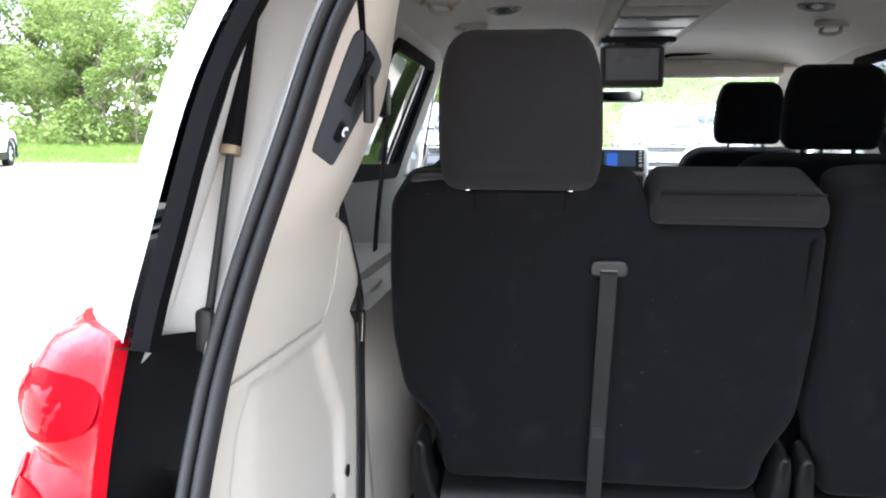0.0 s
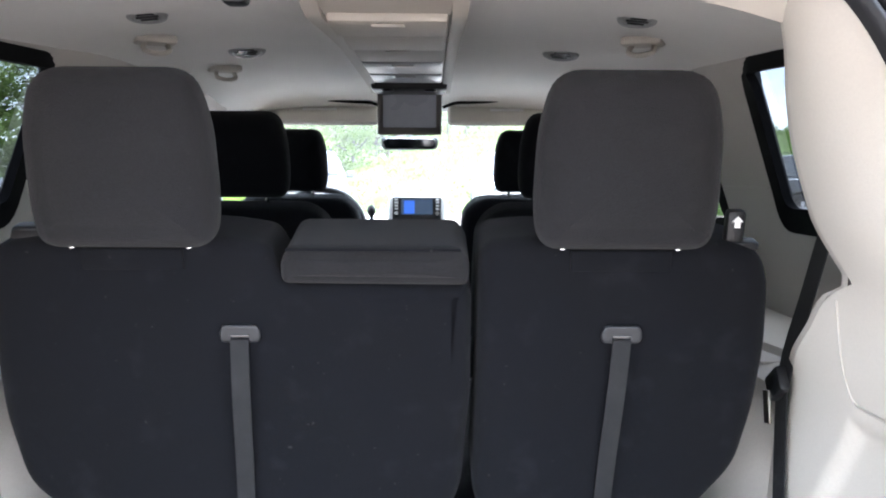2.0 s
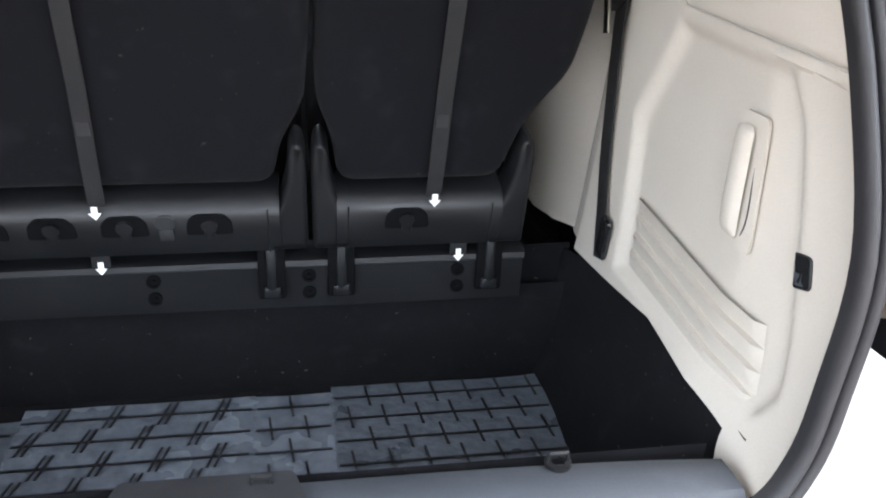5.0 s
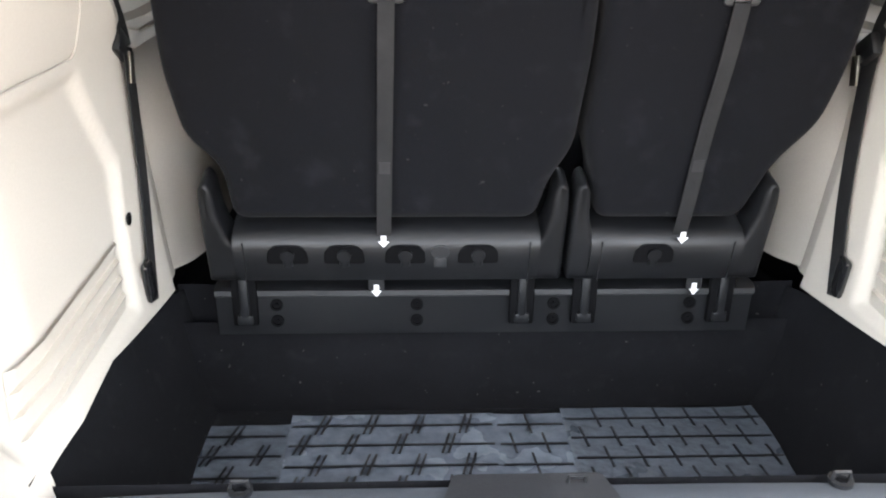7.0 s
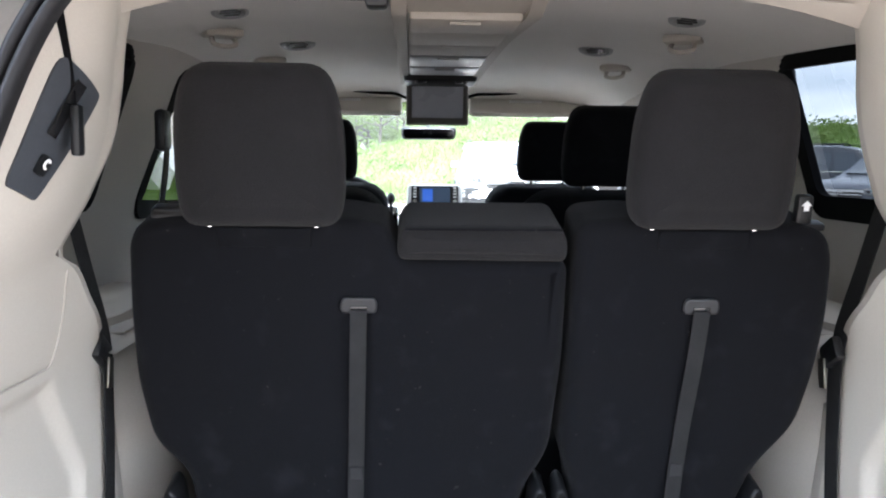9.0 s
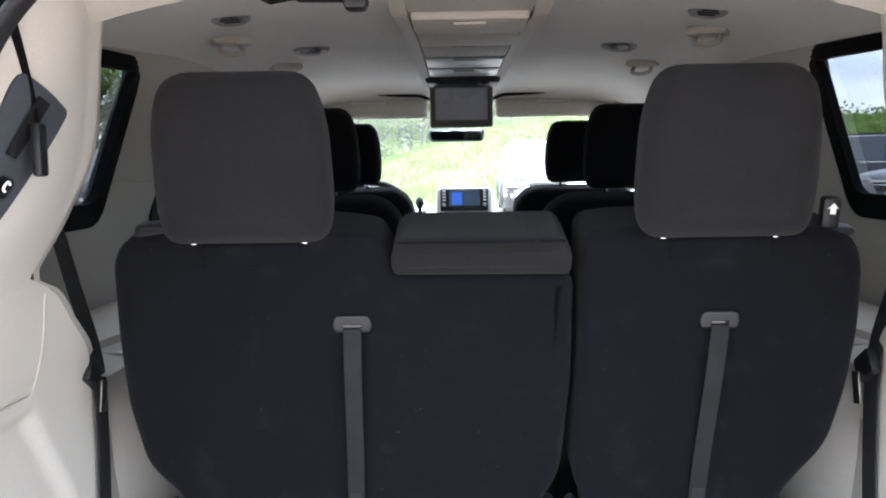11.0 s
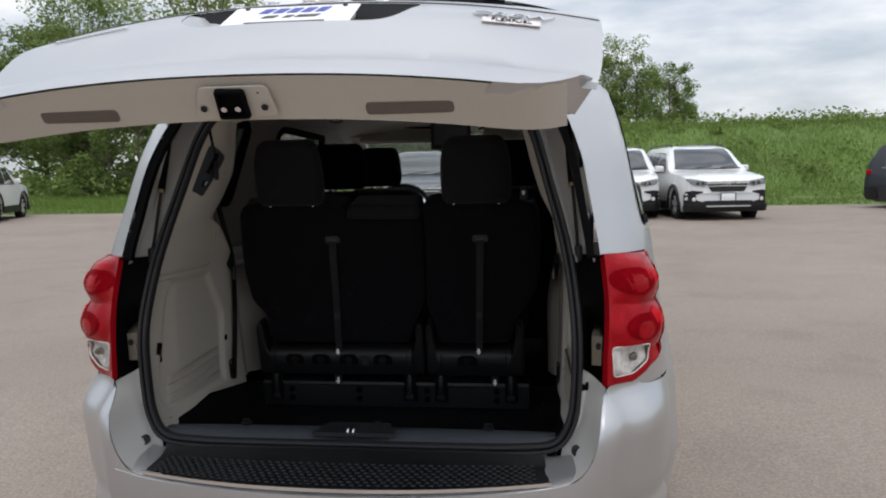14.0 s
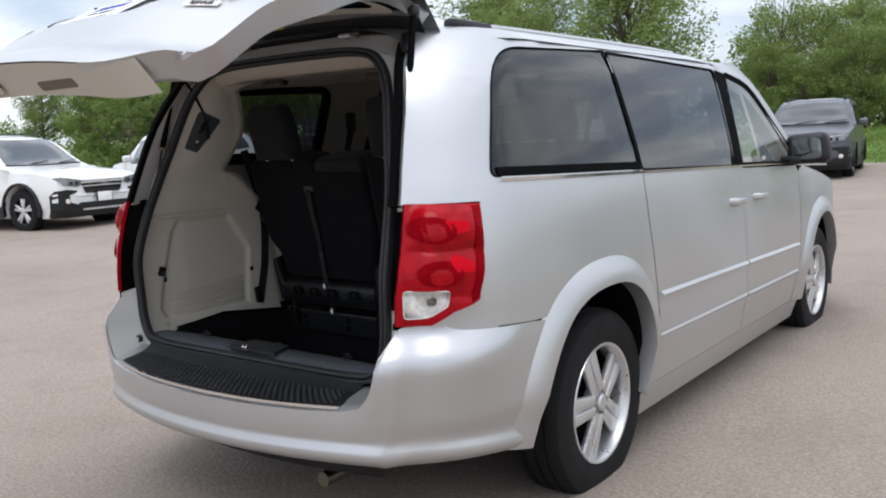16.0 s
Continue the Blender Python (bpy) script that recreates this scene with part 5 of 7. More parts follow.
# third-row belts: webbing, tongue, lower slot
for sgn in (1, -1):
    path = [(.650, .925, 1.36), (.632, .95, 1.24), (.614, .978, 1.115), (.614, .985, 1.0), (.611, .97, .85), (.606, .940, .74), (.603, .922, .675)]
    bl = part("seat_belt", sweep(smooth_path([(SIDE[sgn] * x, y, z) for x, y, z in path], 5), [(-.021, -.001), (.021, -.001), (.021, .001), (-.021, .001)], up=(sgn, 0, 0)), WEBBING, van, "black seat belt hanging beside the trim")
    part("belt_tongue", moved(block((0, 0, 0), (.018, .055, .040), .006), Matrix.Translation((sgn * .602, .975, 1.100)) @ Matrix.Rotation(radians(-35), 4, 'X')), PLASTIC, bl)
    part("belt_plate", moved(block((0, 0, 0), (.004, .022, .05), .001), Matrix.Translation((sgn * .592, .985, 1.062)) @ Matrix.Rotation(radians(-12), 4, 'X')), STEEL, bl)
    part("belt_slot", moved(block((0, 0, 0), (.014, .034, .075), .012), Matrix.Translation((SIDE[sgn] * .607, .918, .715)) @ Matrix.Rotation(radians(8), 4, 'X')), GLOSS_BLACK, bl)
    # second-row shoulder belts on the next pillar
    b2 = part("seat_belt", sweep(smooth_path([(sgn * .690, 1.70, 1.47), (sgn * .685, 1.66, 1.38), (sgn * .70, 1.62, 1.20), (sgn * .71, 1.60, 1.0)], 4), [(-.022, -.001), (.022, -.001), (.022, .001), (-.022, .001)], up=(sgn, 0, 0)), WEBBING, van, "black second-row shoulder belt")
    part("belt_anchor", block((sgn * .70, 1.70, 1.48), (.03, .06, .10), .012), PLASTIC, b2)

# load floor well: carpet, covers, front wall
part("cargo_floor", grid(span(-.56, .56, 12), span(.46, 1.07, 6), lambda x, y: Vector((x, y, .356))), CARPET, van, "black carpet floor of the load well")
both("cargo_side_carpet", lambda: grid(span(.45, 1.32, 18), span(0, 1, 8), lambda y, k: Vector((.548 + (C_X(.66) + .03 - .045 * step(.95, 1.15, y) - .548) * k ** .9, y, .352 + (.312 - .012 * step(.45, .6, y) - .03 * step(.75, 1.05, y) - .03 * step(1.0, 1.3, y)) * k))), CARPET)
both("cargo_corner_carpet", lambda: grid(span(.48, .61, 4), span(.50, .625, 4), lambda x, z: Vector((x, 1.085 + .04 * (x - .48), z))), CARPET)
part("cargo_rear_wall", grid(span(-.60, .60, 12), [0, 1], lambda x, k: Vector((x, .478, .35 + .29 * k))), CARPET, van)
part("cargo_front_wall", grid(span(-.60, .60, 14), span(0, 1, 4), lambda x, k: Vector((x, 1.055 - .012 * math.sin(math.pi * k), .35 + .21 * k))), CARPET, van)
part("cabin_floor", grid(span(-.80, .80, 6), span(1.06, 4.1, 8), lambda x, y: Vector((x, y, .53))), CARPET, van)


# worn clear mats with printed dashes on the well floor
def floor_mat(name, x0, x1, y0, y1, mat, label, double, lean=0.0):
    ob = tagged(part(name, moved(grid(span(x0, x1, 10), span(y0, y1, 8), lambda x, y: Vector((x + lean * (y - y0), y, .003 * noise.noise(Vector((x * 9, y * 9, x0))) + .004 + .010 * step(.035, 0, min(x - x0, x1 - x)) * (2.5 if x > .5 or x < -.5 else .4) * abs(noise.noise(Vector((x * 4, y * 6, 3))))))), Matrix.Translation((0, 0, .357))), mat), label, "floor mat")
    rows = 0
    y = y1 - .045
    while y > y0 + .02:
        part("printed_line", block(((x0 + x1) / 2 + lean * (y - y0), y, .3675), (x1 - x0 - .01, .005, .001), 0), MAT_INK, ob)
        x = x0 + (.03 if rows % 2 else .065)
        while x < x1 - .02:
            for o in ((-.006, .006) if double else (0,)):
                part("printed_dash", moved(block((0, 0, 0), (.0045, .062, .001), 0), Matrix.Translation((x + o + lean * (y - y0), y + .002, .3688)) @ Matrix.Rotation(radians(-14 if double else 6), 4, 'Z')), MAT_INK, ob)
            x += .092 if double else .062
        y -= .062
        rows += 1
    return ob


floor_mat("floor_mat", -.545, -.380, .50, 1.0, FILM_DARK, "dark plastic floor mat with black dashes", True)
floor_mat("floor_mat", -.380, .018, .50, 1.030, FILM, "clear plastic sheet with double black dashes", True)
floor_mat("floor_mat", .018, .156, .50, 1.028, FILM, "narrow clear plastic sheet with black dashes", False)
floor_mat("floor_mat", .156, .556, .50, 1.045, FILM_DARK, "crumpled dark plastic mat with black dashes", False)

# ---- seats ----
def lean_frame(x, y, z, tilt):
    """A frame on a backrest's rear face: x across, y up along the back, z out to the rear; tilt in degrees, top to the rear."""
    u = Vector((0, -math.sin(radians(tilt)), math.cos(radians(tilt))))
    n = Vector((1, 0, 0)).cross(u)
    return Matrix(((1, u.x, n.x, x), (0, u.y, n.y, y), (0, u.z, n.z, z), (0, 0, 0, 1)))


BACK = lean_frame(0, .853, 1.31, 12.85)       # third-row rear face; origin where the head restraint posts stand


def s_of(z):
    return (z - 1.31) / math.cos(radians(12.85))


def back_pts(pts):
    return [(x, s_of(z)) for x, z in pts]


def push(bm, dz):
    return moved(bm, BACK @ Matrix.Translation((0, 0, dz)))


def headrest_mesh(w, h, d, top=.86, r=.035):
    o = rounded([(-w * .94, 0), (w * .94, 0), (w, h * .25), (w * .97, h * .72), (w * top * .93, h), (-w * top * .93, h), (-w * .97, h * .72), (-w, h * .25)], [.035, .035, .06, .06, .05, .05, .06, .06], 5)
    return pillow(o, d, r, 5, puff=.010)


def strap(parent, x0, z0, x1, z1, w=.0125, out=.006):
    a, b = Vector((x0, s_of(z0), out)), Vector((x1, s_of(z1), out))
    pts = [a.lerp(b, k) + Vector((0, 0, .003 * math.sin(k * 9))) for k in span(0, 1, 12)]
    bm = sweep(pts, [(-w, -.0012), (w, -.0012), (w, .0012), (-w, .0012)], up=(0, 0, 1))
    ob = part("release_strap", moved(bm, BACK), WEBBING, parent, "grey fold-down strap")
    for k in (.66, .8):
        p = a.lerp(b, k)
        part("strap_print", moved(block((0, 0, 0), (.018, .022, .0008), 0), BACK @ Matrix.Translation(p + Vector((0, 0, .0022)))), PLASTIC_GREY, ob)
    return ob


def arrow_tag(parent, m):
    o = [(-.0045, .012), (-.0045, 0), (-.0095, 0), (0, -.012), (.0095, 0), (.0045, 0), (.0045, .012)]
    return part("arrow_tag", moved(pillow(o, .002, .0005, 1), m), WHITE_MARK, parent, "white arrow tag")


def rear_seat(label, outline, rest_x, strap_pts, hooks, arms, bar):
    seat = thing("third_row_seat", label, "car seat", "folding third-row seats")
    part("backrest", push(pillow(rounded(back_pts(outline), .03, 4), .135, .022, 4, puff=0.0), -.135), CLOTH, seat, "black cloth seat back")
    hr = part("headrest", push(moved(headrest_mesh(.121, .232, .085), Matrix.Translation((rest_x, s_of(1.316), 0))), -.045), CLOTH_GREY, seat, "charcoal cloth head restraint")
    for dx in (-.079, .076):
        part("headrest_post", push(tube([(rest_x + dx, .002, -.001), (rest_x + dx, .03, -.006)], .0055, 10, up=(0, 0, 1)), 0), CHROME, hr)
    part("headrest_flap", push(block((rest_x, s_of(1.297), .001), (.136, .030, .008), .003), 0), CLOTH, seat)
    (x0, z0), (x1, z1) = strap_pts
    fr = rounded([(-.026, -.013), (.026, -.013), (.029, 0), (.024, .013), (-.024, .013), (-.029, 0)], .006, 3)
    part("strap_bezel", moved(pillow(fr, .008, .003, 3), BACK @ Matrix.Translation((x0, s_of(z0) + .006, .0))), PLASTIC_GREY, seat, "grey strap bezel")
    part("bezel_slot", moved(block((0, 0, 0), (.026, .006, .003), .001), BACK @ Matrix.Translation((x0, s_of(z0) + .003, .008))), GLOSS_BLACK, seat)
    st = strap(seat, x0, z0, x1, z1, out=.011)
    arrow_tag(st, BACK @ Matrix.Translation((x1, s_of(z1) + .010, .031)))
    # moulded lower cover with hooks; black pads stand for the shade in their recesses
    b0, b1 = bar
    cover = sweep([Vector((x, 0, 0)) for x in (b0, b1)], [(.0, -.052), (.016, -.048), (.026, -.02), (.028, .03), (.018, .046), (0, .054), (-.06, .054), (-.06, -.052)], up=(0, 1, 0))
    part("lower_cover", push(moved(cover, Matrix.Translation((0, s_of(.735), 0))), .0), PLASTIC, seat, "black moulded lower cover")
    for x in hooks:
        hk = part("hook_tongue", push(join(tube([(x, s_of(.752), .02), (x, s_of(.752), .034)], .0125, 14, up=(0, 1, 0)), block((x, s_of(.752) - .014, .028), (.017, .024, .010), .004)), 0), PLASTIC, seat)
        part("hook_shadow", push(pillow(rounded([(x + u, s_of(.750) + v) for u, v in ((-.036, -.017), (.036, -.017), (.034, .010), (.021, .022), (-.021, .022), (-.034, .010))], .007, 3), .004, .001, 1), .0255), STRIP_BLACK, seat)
    for x in arms:
        f = 1 if x == arms[0] else -1                # straight on the outer side, flared towards the cover
        o = rounded([(-.026 * f, -.115), (.034 * f, -.115), (.034 * f, -.052), (.014 * f, -.022), (.004 * f, .02), (.000, .072), (-.010 * f, .088), (-.022 * f, .080), (-.026 * f, .05)], .008, 3)
        part("side_bracket", push(moved(pillow(o, .070, .009, 3), Matrix.Translation((x, s_of(.80), 0))), -.05), PLASTIC, seat, "black hinge bracket")
    for x in (b0 + .018, b1 - .018):
        part("cover_seam", push(block((x, s_of(.735), .0275), (.002, .085, .001), 0), 0), GLOSS_BLACK, seat)
    part("seat_cushion", block(((b0 + b1) / 2, 1.36, .82), (b1 - b0 + .08, .46, .15), .05, 4), CLOTH, seat)
    return seat


L_OUT = [(-.503, 1.313), (-.45, 1.323), (-.208, 1.325), (-.14, 1.314), (-.125, 1.285), (-.112, 1.262), (.128, 1.258), (.136, 1.245), (.137, 1.10), (.125, .94), (.085, .868), (.073, .800), (-.45, .800), (-.459, .903), (-.511, .957), (-.528, 1.067), (-.527, 1.18), (-.52, 1.286)]
R_OUT = [(.145, 1.246), (.145, 1.307), (.159, 1.32), (.21, 1.326), (.501, 1.318), (.531, 1.301), (.543, 1.266), (.55, 1.175), (.545, 1.08), (.528, .985), (.47, .909), (.433, .800), (.173, .800), (.165, .877), (.140, .944), (.145, 1.10)]
wide = rear_seat("wide black cloth third-row seat section with a centre armrest pad", L_OUT, -.318, ((-.181, 1.188), (-.192, .772)), (-.359, -.261, -.155, -.028), (-.475, .098), (-.452, .080))
part("armrest_pad", push(moved(pillow(rounded([(-.122, -.045), (.131, -.047), (.133, -.014), (.118, .010), (-.110, .010), (-.124, -.016)], [.012, .012, .012, .012, .012, .012], 4), .152, .016, 4, puff=.006), Matrix.Translation((0, s_of(1.306), 0))), -.145), CLOTH_GREY, wide, "charcoal centre armrest pad")
part("armrest_piping", push(tube([(x, s_of(1.314), .0125) for x in span(-.112, .120, 8)], .0022, 6, up=(0, 0, 1)), 0), CLOTH, wide)
part("buckle_recess", push(join(pillow([(-.094 + .017 * math.cos(a), s_of(.757) + .014 * math.sin(a)) for a in span(0, 2 * math.pi, 14)[:-1]], .004, .001, 1), block((-.094, s_of(.735), .002), (.022, .022, .006), .002)), .0255), PLASTIC_GREY, wide)
part("release_handle", push(moved(pillow(rounded([(-.034, -.008), (.034, -.008), (.038, .008), (-.030, .008)], .006), .03, .006), Matrix.Translation((-.455, s_of(1.326), 0))), -.05), PLASTIC, wide, "black release lever on the seat shoulder")
narrow = rear_seat("narrow black cloth third-row seat section beside the wide one", R_OUT, .335, ((.343, 1.188), (.325, .778)), (.282,), (.158, .458), (.170, .440))
part("belt_catch", push(block((.494, s_of(1.334), -.03), (.026, .052, .02), .006), 0), PLASTIC, narrow, "black catch with a white arrow")
part("catch_arrow", moved(pillow([(-.004, -.006), (-.004, .002), (-.008, .002), (0, .010), (.008, .002), (.004, .002), (.004, -.006)], .002, .0005, 1), BACK @ Matrix.Translation((.494, s_of(1.343), -.0195))), WHITE_MARK, narrow)
part("catch_base", push(block((.500, s_of(1.312), -.03), (.055, .012, .03), .005), 0), PLASTIC, narrow)

# floor beam under the third row with hinge slots, bolts and tail straps
beam = part("seat_floor_beam", sweep([(-.505, 0, 0), (.500, 0, 0)], [(-.06, .05), (.0, .052), (.012, .046), (.014, .036), (.004, .030), (.0, -.050), (-.06, -.052)], up=(0, 0, 1)), PLASTIC, van, "black plastic floor beam below the seats")
beam.data.transform(Matrix.Translation((0, 1.022, .602)))
for x in (-.45, .061, .178, .436):
    hs = part("hinge_slot", block((x, 1.010, .628), (.046, .014, .098), .004), STRIP_BLACK, beam)
    part("hinge_arm", join(block((x, 1.003, .638), (.017, .012, .085), .004), block((x, 1.003, .594), (.028, .012, .020), .003)), PLASTIC, beam)
for x in (-.394, -.134, .123, .382):
    for z, r in ((.616, .012), (.583, .012)):
        part("beam_bolt", moved(lathe([(0, r), (-.004, r), (-.004, r * .7), (0, r * .65), (0, .004), (-.003, .003), (-.003, 0)], 14, 'Y'), Matrix.Translation((x, 1.018, z))), STRIP_BLACK, beam)
for x, z in ((-.208, .690), (.378, .690)):
    tl = part("tail_strap", sweep([(x, 1.004, z + .03), (x, .998, z), (x, 1.0, z - .035)], [(-.0145, -.0012), (.0145, -.0012), (.0145, .0012), (-.0145, .0012)], up=(0, -1, 0)), WEBBING, van, "short grey strap end")
    arrow_tag(tl, Matrix.Translation((x, .996, z - .035)) @ Matrix.Rotation(radians(90), 4, 'X'))


def captain_seat(name, label, x, y, z_top, rest_h, w, group, posts=True):
    seat = thing(name, label, "car seat", group)
    fr = lean_frame(x, y, z_top, 14)
    o = rounded([(-w * .80, -.62), (w * .80, -.62), (w, -.30), (w * .96, -.05), (w * .72, .0), (-w * .72, .0), (-w * .96, -.05), (-w, -.30)], .06, 4)
    part("backrest", moved(pillow(o, .14, .045, 4, puff=.015), fr @ Matrix.Translation((0, 0, -.14))), CLOTH, seat, "black cloth backrest")
    hr = part("headrest", moved(headrest_mesh(.122, rest_h, .09), fr @ Matrix.Translation((0, .022, -.11))), CLOTH, seat, "black cloth head restraint")
    for dx in (-.062, .062):
        part("headrest_post", moved(tube([(dx, -.03, -.065), (dx, .06, -.065)], .0065, 8, up=(0, 0, 1)), fr), CHROME, hr)
    part("seat_cushion", block((x, y + .30, z_top - .60), (w * 2, .50, .16), .06, 4), CLOTH, seat)
    part("seat_base", block((x, y + .28, z_top - .74), (w * 1.5, .40, .20), .03), PLASTIC, seat)
    return seat


for sx in (-1, 1):
    captain_seat("second_row_seat", "black cloth second-row captain seat facing forward", sx * .392 + (.022 if sx > 0 else 0), 1.80, 1.318, .21, .235, "second-row seats")
    captain_seat("front_seat", "black cloth front seat with a padded head restraint", sx * .425, 2.84, 1.312, .226, .245, "front seats")

# ---- roof console, screen, vents, hooks, visors ----
con = part("roof_console", join(
    grid(span(-.136, .136, 10), span(1.10, 2.86, 18), lambda x, y: Vector((x, y, HL_X(0) + HL_Y(y) + .004 - (.024 + .012 * (abs(x) < .12)) * step(1.10, 1.24, y)))),
    *[sweep([(s * .128, y, HL_X(0) + HL_Y(y) + .010 - .036 * step(1.10, 1.26, y)) for y in span(1.10, 1.26, 6) + span(1.35, 2.86, 10)], [(-.014, -.012), (.014, -.012), (.018, .022), (-.014, .022)]) for s in (1, -1)]), BEIGE, van, "cream roof console with storage bins")
for y0, y1, mat in ((1.25, 1.42, BEIGE), (1.45, 1.70, BEIGE), (1.73, 1.98, BEIGE_DARK), (2.01, 2.25, SILVER_TRIM), (2.28, 2.50, SILVER_TRIM)):
    yc = (y0 + y1) / 2
    bn = part("console_bin", block((0, yc, HL_X(0) + HL_Y(yc) - .038), (.218, y1 - y0, .022), .008), mat, con)
    part("bin_latch", block((0, y0 + .03, HL_X(0) + HL_Y(yc) - .051), (.06, .02, .006), .002), mat, con)
part("console_end", block((0, 2.72, 1.712), (.256, .20, .04), .012), PLASTIC, con)
for x in (-.07, .07):
    part("reading_lamp", moved(lathe([(0, .022), (-.006, .020), (-.006, 0)], 14, 'Z'), Matrix.Translation((x, 2.60, 1.690)) @ Matrix.Scale(.6, 4, (0, 1, 0))), GLOSS_BLACK, con)
scr = part("roof_screen", moved(pillow(rounded([(-.116, -.085), (.116, -.085), (.116, .088), (-.116, .088)], .01), .022, .006), Matrix.Translation((-.004, 2.86, 1.637)) @ Matrix.Rotation(radians(92.5), 4, 'X')), SCREEN_TAUPE, van, "taupe drop-down video screen")
part("screen_glass", moved(pillow(rounded([(-.096, -.058), (.096, -.058), (.096, .066), (-.096, .066)], .004), .002, .001, 1), Matrix.Translation((-.004, 2.86, 1.637)) @ Matrix.Rotation(radians(92.5), 4, 'X') @ Matrix.Translation((0, 0, .0215))), SCREEN_GLARE, scr)


def roof_at(x, y, d=0.0):
    return Vector((x, y, HL_X(abs(x)) + HL_Y(y) - d))


for x, y, r in ((-.425, 2.09, 1.0), (.432, 2.11, 1.0), (-.485, 1.45, .8), (.49, 1.46, .8)):
    flat = Matrix.Rotation(radians(-10), 4, 'X') @ Matrix.Rotation(radians(-6 if x < 0 else 6), 4, 'Y') @ Matrix.Scale(r, 4)
    v = part("roof_vent", moved(lathe([(.004, .052), (-.006, .049), (-.008, .040), (-.004, .036), (-.004, 0)], 24, 'Z'), Matrix.Translation(roof_at(x, y)) @ flat), SILVER_TRIM, van, "silver-ringed roof air vent")
    for dy in (-.017, .0, .017):
        part("vent_slot", moved(block((0, dy, -.006), (.056 - abs(dy) * .8, .009, .003), .001), Matrix.Translation(roof_at(x, y)) @ flat), GLOSS_BLACK, v)
for x, y in ((-.565, 1.75), (.565, 1.72), (-.548, 2.35), (.56, 2.40)):
    part("coat_hook", moved(join(block((0, 0, -.006), (.075, .055, .016), .006), sweep(smooth_path([(-.02, 0, -.012), (-.022, -.018, -.028), (.0, -.024, -.034), (.022, -.018, -.028), (.02, 0, -.012)], 3), ring_of(.005, 6))), Matrix.Translation(roof_at(x, y)) @ Matrix.Rotation(radians(25 if x < 0 else -25), 4, 'Z') @ Matrix.Scale(1.25, 4)), BEIGE, van, "cream roof hook")
for sx in (-1, 1):
    vz = part("sun_visor", moved(pillow(rounded([(-.245, -.065), (.245, -.065), (.245, .065), (-.245, .065)], .025), .022, .010), Matrix.Translation((sx * .385, 3.28, 1.645)) @ Matrix.Rotation(radians(40), 4, 'X')), HEADLINER, van, "light cloth sun visor")
    part("visor_label", moved(block((0, 0, .0225), (.14, .018, .0008), 0), Matrix.Translation((sx * .385, 3.28, 1.645)) @ Matrix.Rotation(radians(40), 4, 'X') @ Matrix.Translation((0, .02, 0))), WHITE_MARK, vz)
    # black tube drawn as the shadow line between headliner and visor
    gap = smooth_path([(sx * .12, 3.20, -.022), (sx * .17, 3.20, -.004), (sx * .23, 3.20, -.001), (sx * .29, 3.20, .003), (sx * .34, 3.20, .009)], 4)
    part("header_gap_shade", tube([roof_at(p.x, p.y, .004) + Vector((0, 0, p.z)) for p in gap], .0065, 8), STRIP_BLACK, van)
RVM = Matrix.Translation((-.02, 3.545, 1.548)) @ Matrix.Rotation(radians(-5), 4, 'Z') @ Matrix.Rotation(radians(93.2), 4, 'X')
rv = part("rear_view_mirror", moved(pillow(rounded([(-.122, -.030), (.122, -.030), (.128, .028), (-.128, .028)], .022), .035, .014), RVM), PLASTIC, van, "black rear-view mirror on the windscreen")
part("mirror_face", moved(pillow(rounded([(-.112, -.022), (.112, -.022), (.118, .020), (-.118, .020)], .018), .002, .0005, 1), RVM @ Matrix.Translation((0, 0, .0355))), MIRROR, rv)
part("mirror_stem", tube([(-.02, 3.58, 1.555), (-.02, 3.64, 1.60)], .008, 8), PLASTIC, rv)

# ---- dashboard ----
dash = part("dashboard", grid(span(-.80, .80, 20), [0, .06, .2, .5, .8, 1], lambda x, k: Vector((x, 3.60 + .70 * k + .05 * (x / .8) ** 2, (1.07 if k == 0 else 1.145 - .04 * k) + .03 * math.exp(-((x + .40) / .2) ** 2) * (k > 0)))), DASH_GREY, van, "grey dashboard")
part("dash_face", grid(span(-.80, .80, 16), [0, .5, 1], lambda x, k: Vector((x, 3.60 + .05 * (x / .8) ** 2 + .08 * k, 1.07 - .30 * k))), DASH_GREY, dash)
DCM = Matrix.Translation((.01, 3.60, 1.200)) @ Matrix.Rotation(radians(78), 4, 'X') @ Matrix.Scale(.85, 4, (1, 0, 0)) @ Matrix.Scale(.93, 4, (0, 1, 0))
cs = part("dash_console", moved(pillow(rounded([(-.155, -.40), (.155, -.40), (.150, .115), (-.150, .115)], .03), .06, .015), DCM), DASH_GREY, van, "silver-grey dash console with a radio")
CSM = DCM @ Matrix.Translation((0, 0, .061))
part("radio", moved(pillow(rounded([(-.128, -.006), (.128, -.006), (.128, .102), (-.128, .102)], .01), .008, .003), CSM), GLOSS_BLACK, cs, "black radio with a blue display")
part("radio_display", moved(block((0, .056, .0085), (.165, .074, .001), 0), CSM), SCREEN_DARK, cs)
part("radio_display_tile", moved(block((-.040, .054, .0095), (.055, .062, .001), 0), CSM), SCREEN_BLUE, cs)
for i, (x, y) in enumerate(((-.108, .020), (.108, .020))):
    part("radio_knob", moved(lathe([(0, .012), (.012, .011), (.013, .008), (.013, 0)], 14, 'Z'), CSM @ Matrix.Translation((x, y, .008))), CHROME, cs)
for k in range(4):
    for x in (-.108, .108):
        part("radio_key", moved(block((x, .046 + k * .015, .009), (.018, .009, .002), .001), CSM), DASH_GREY, cs)
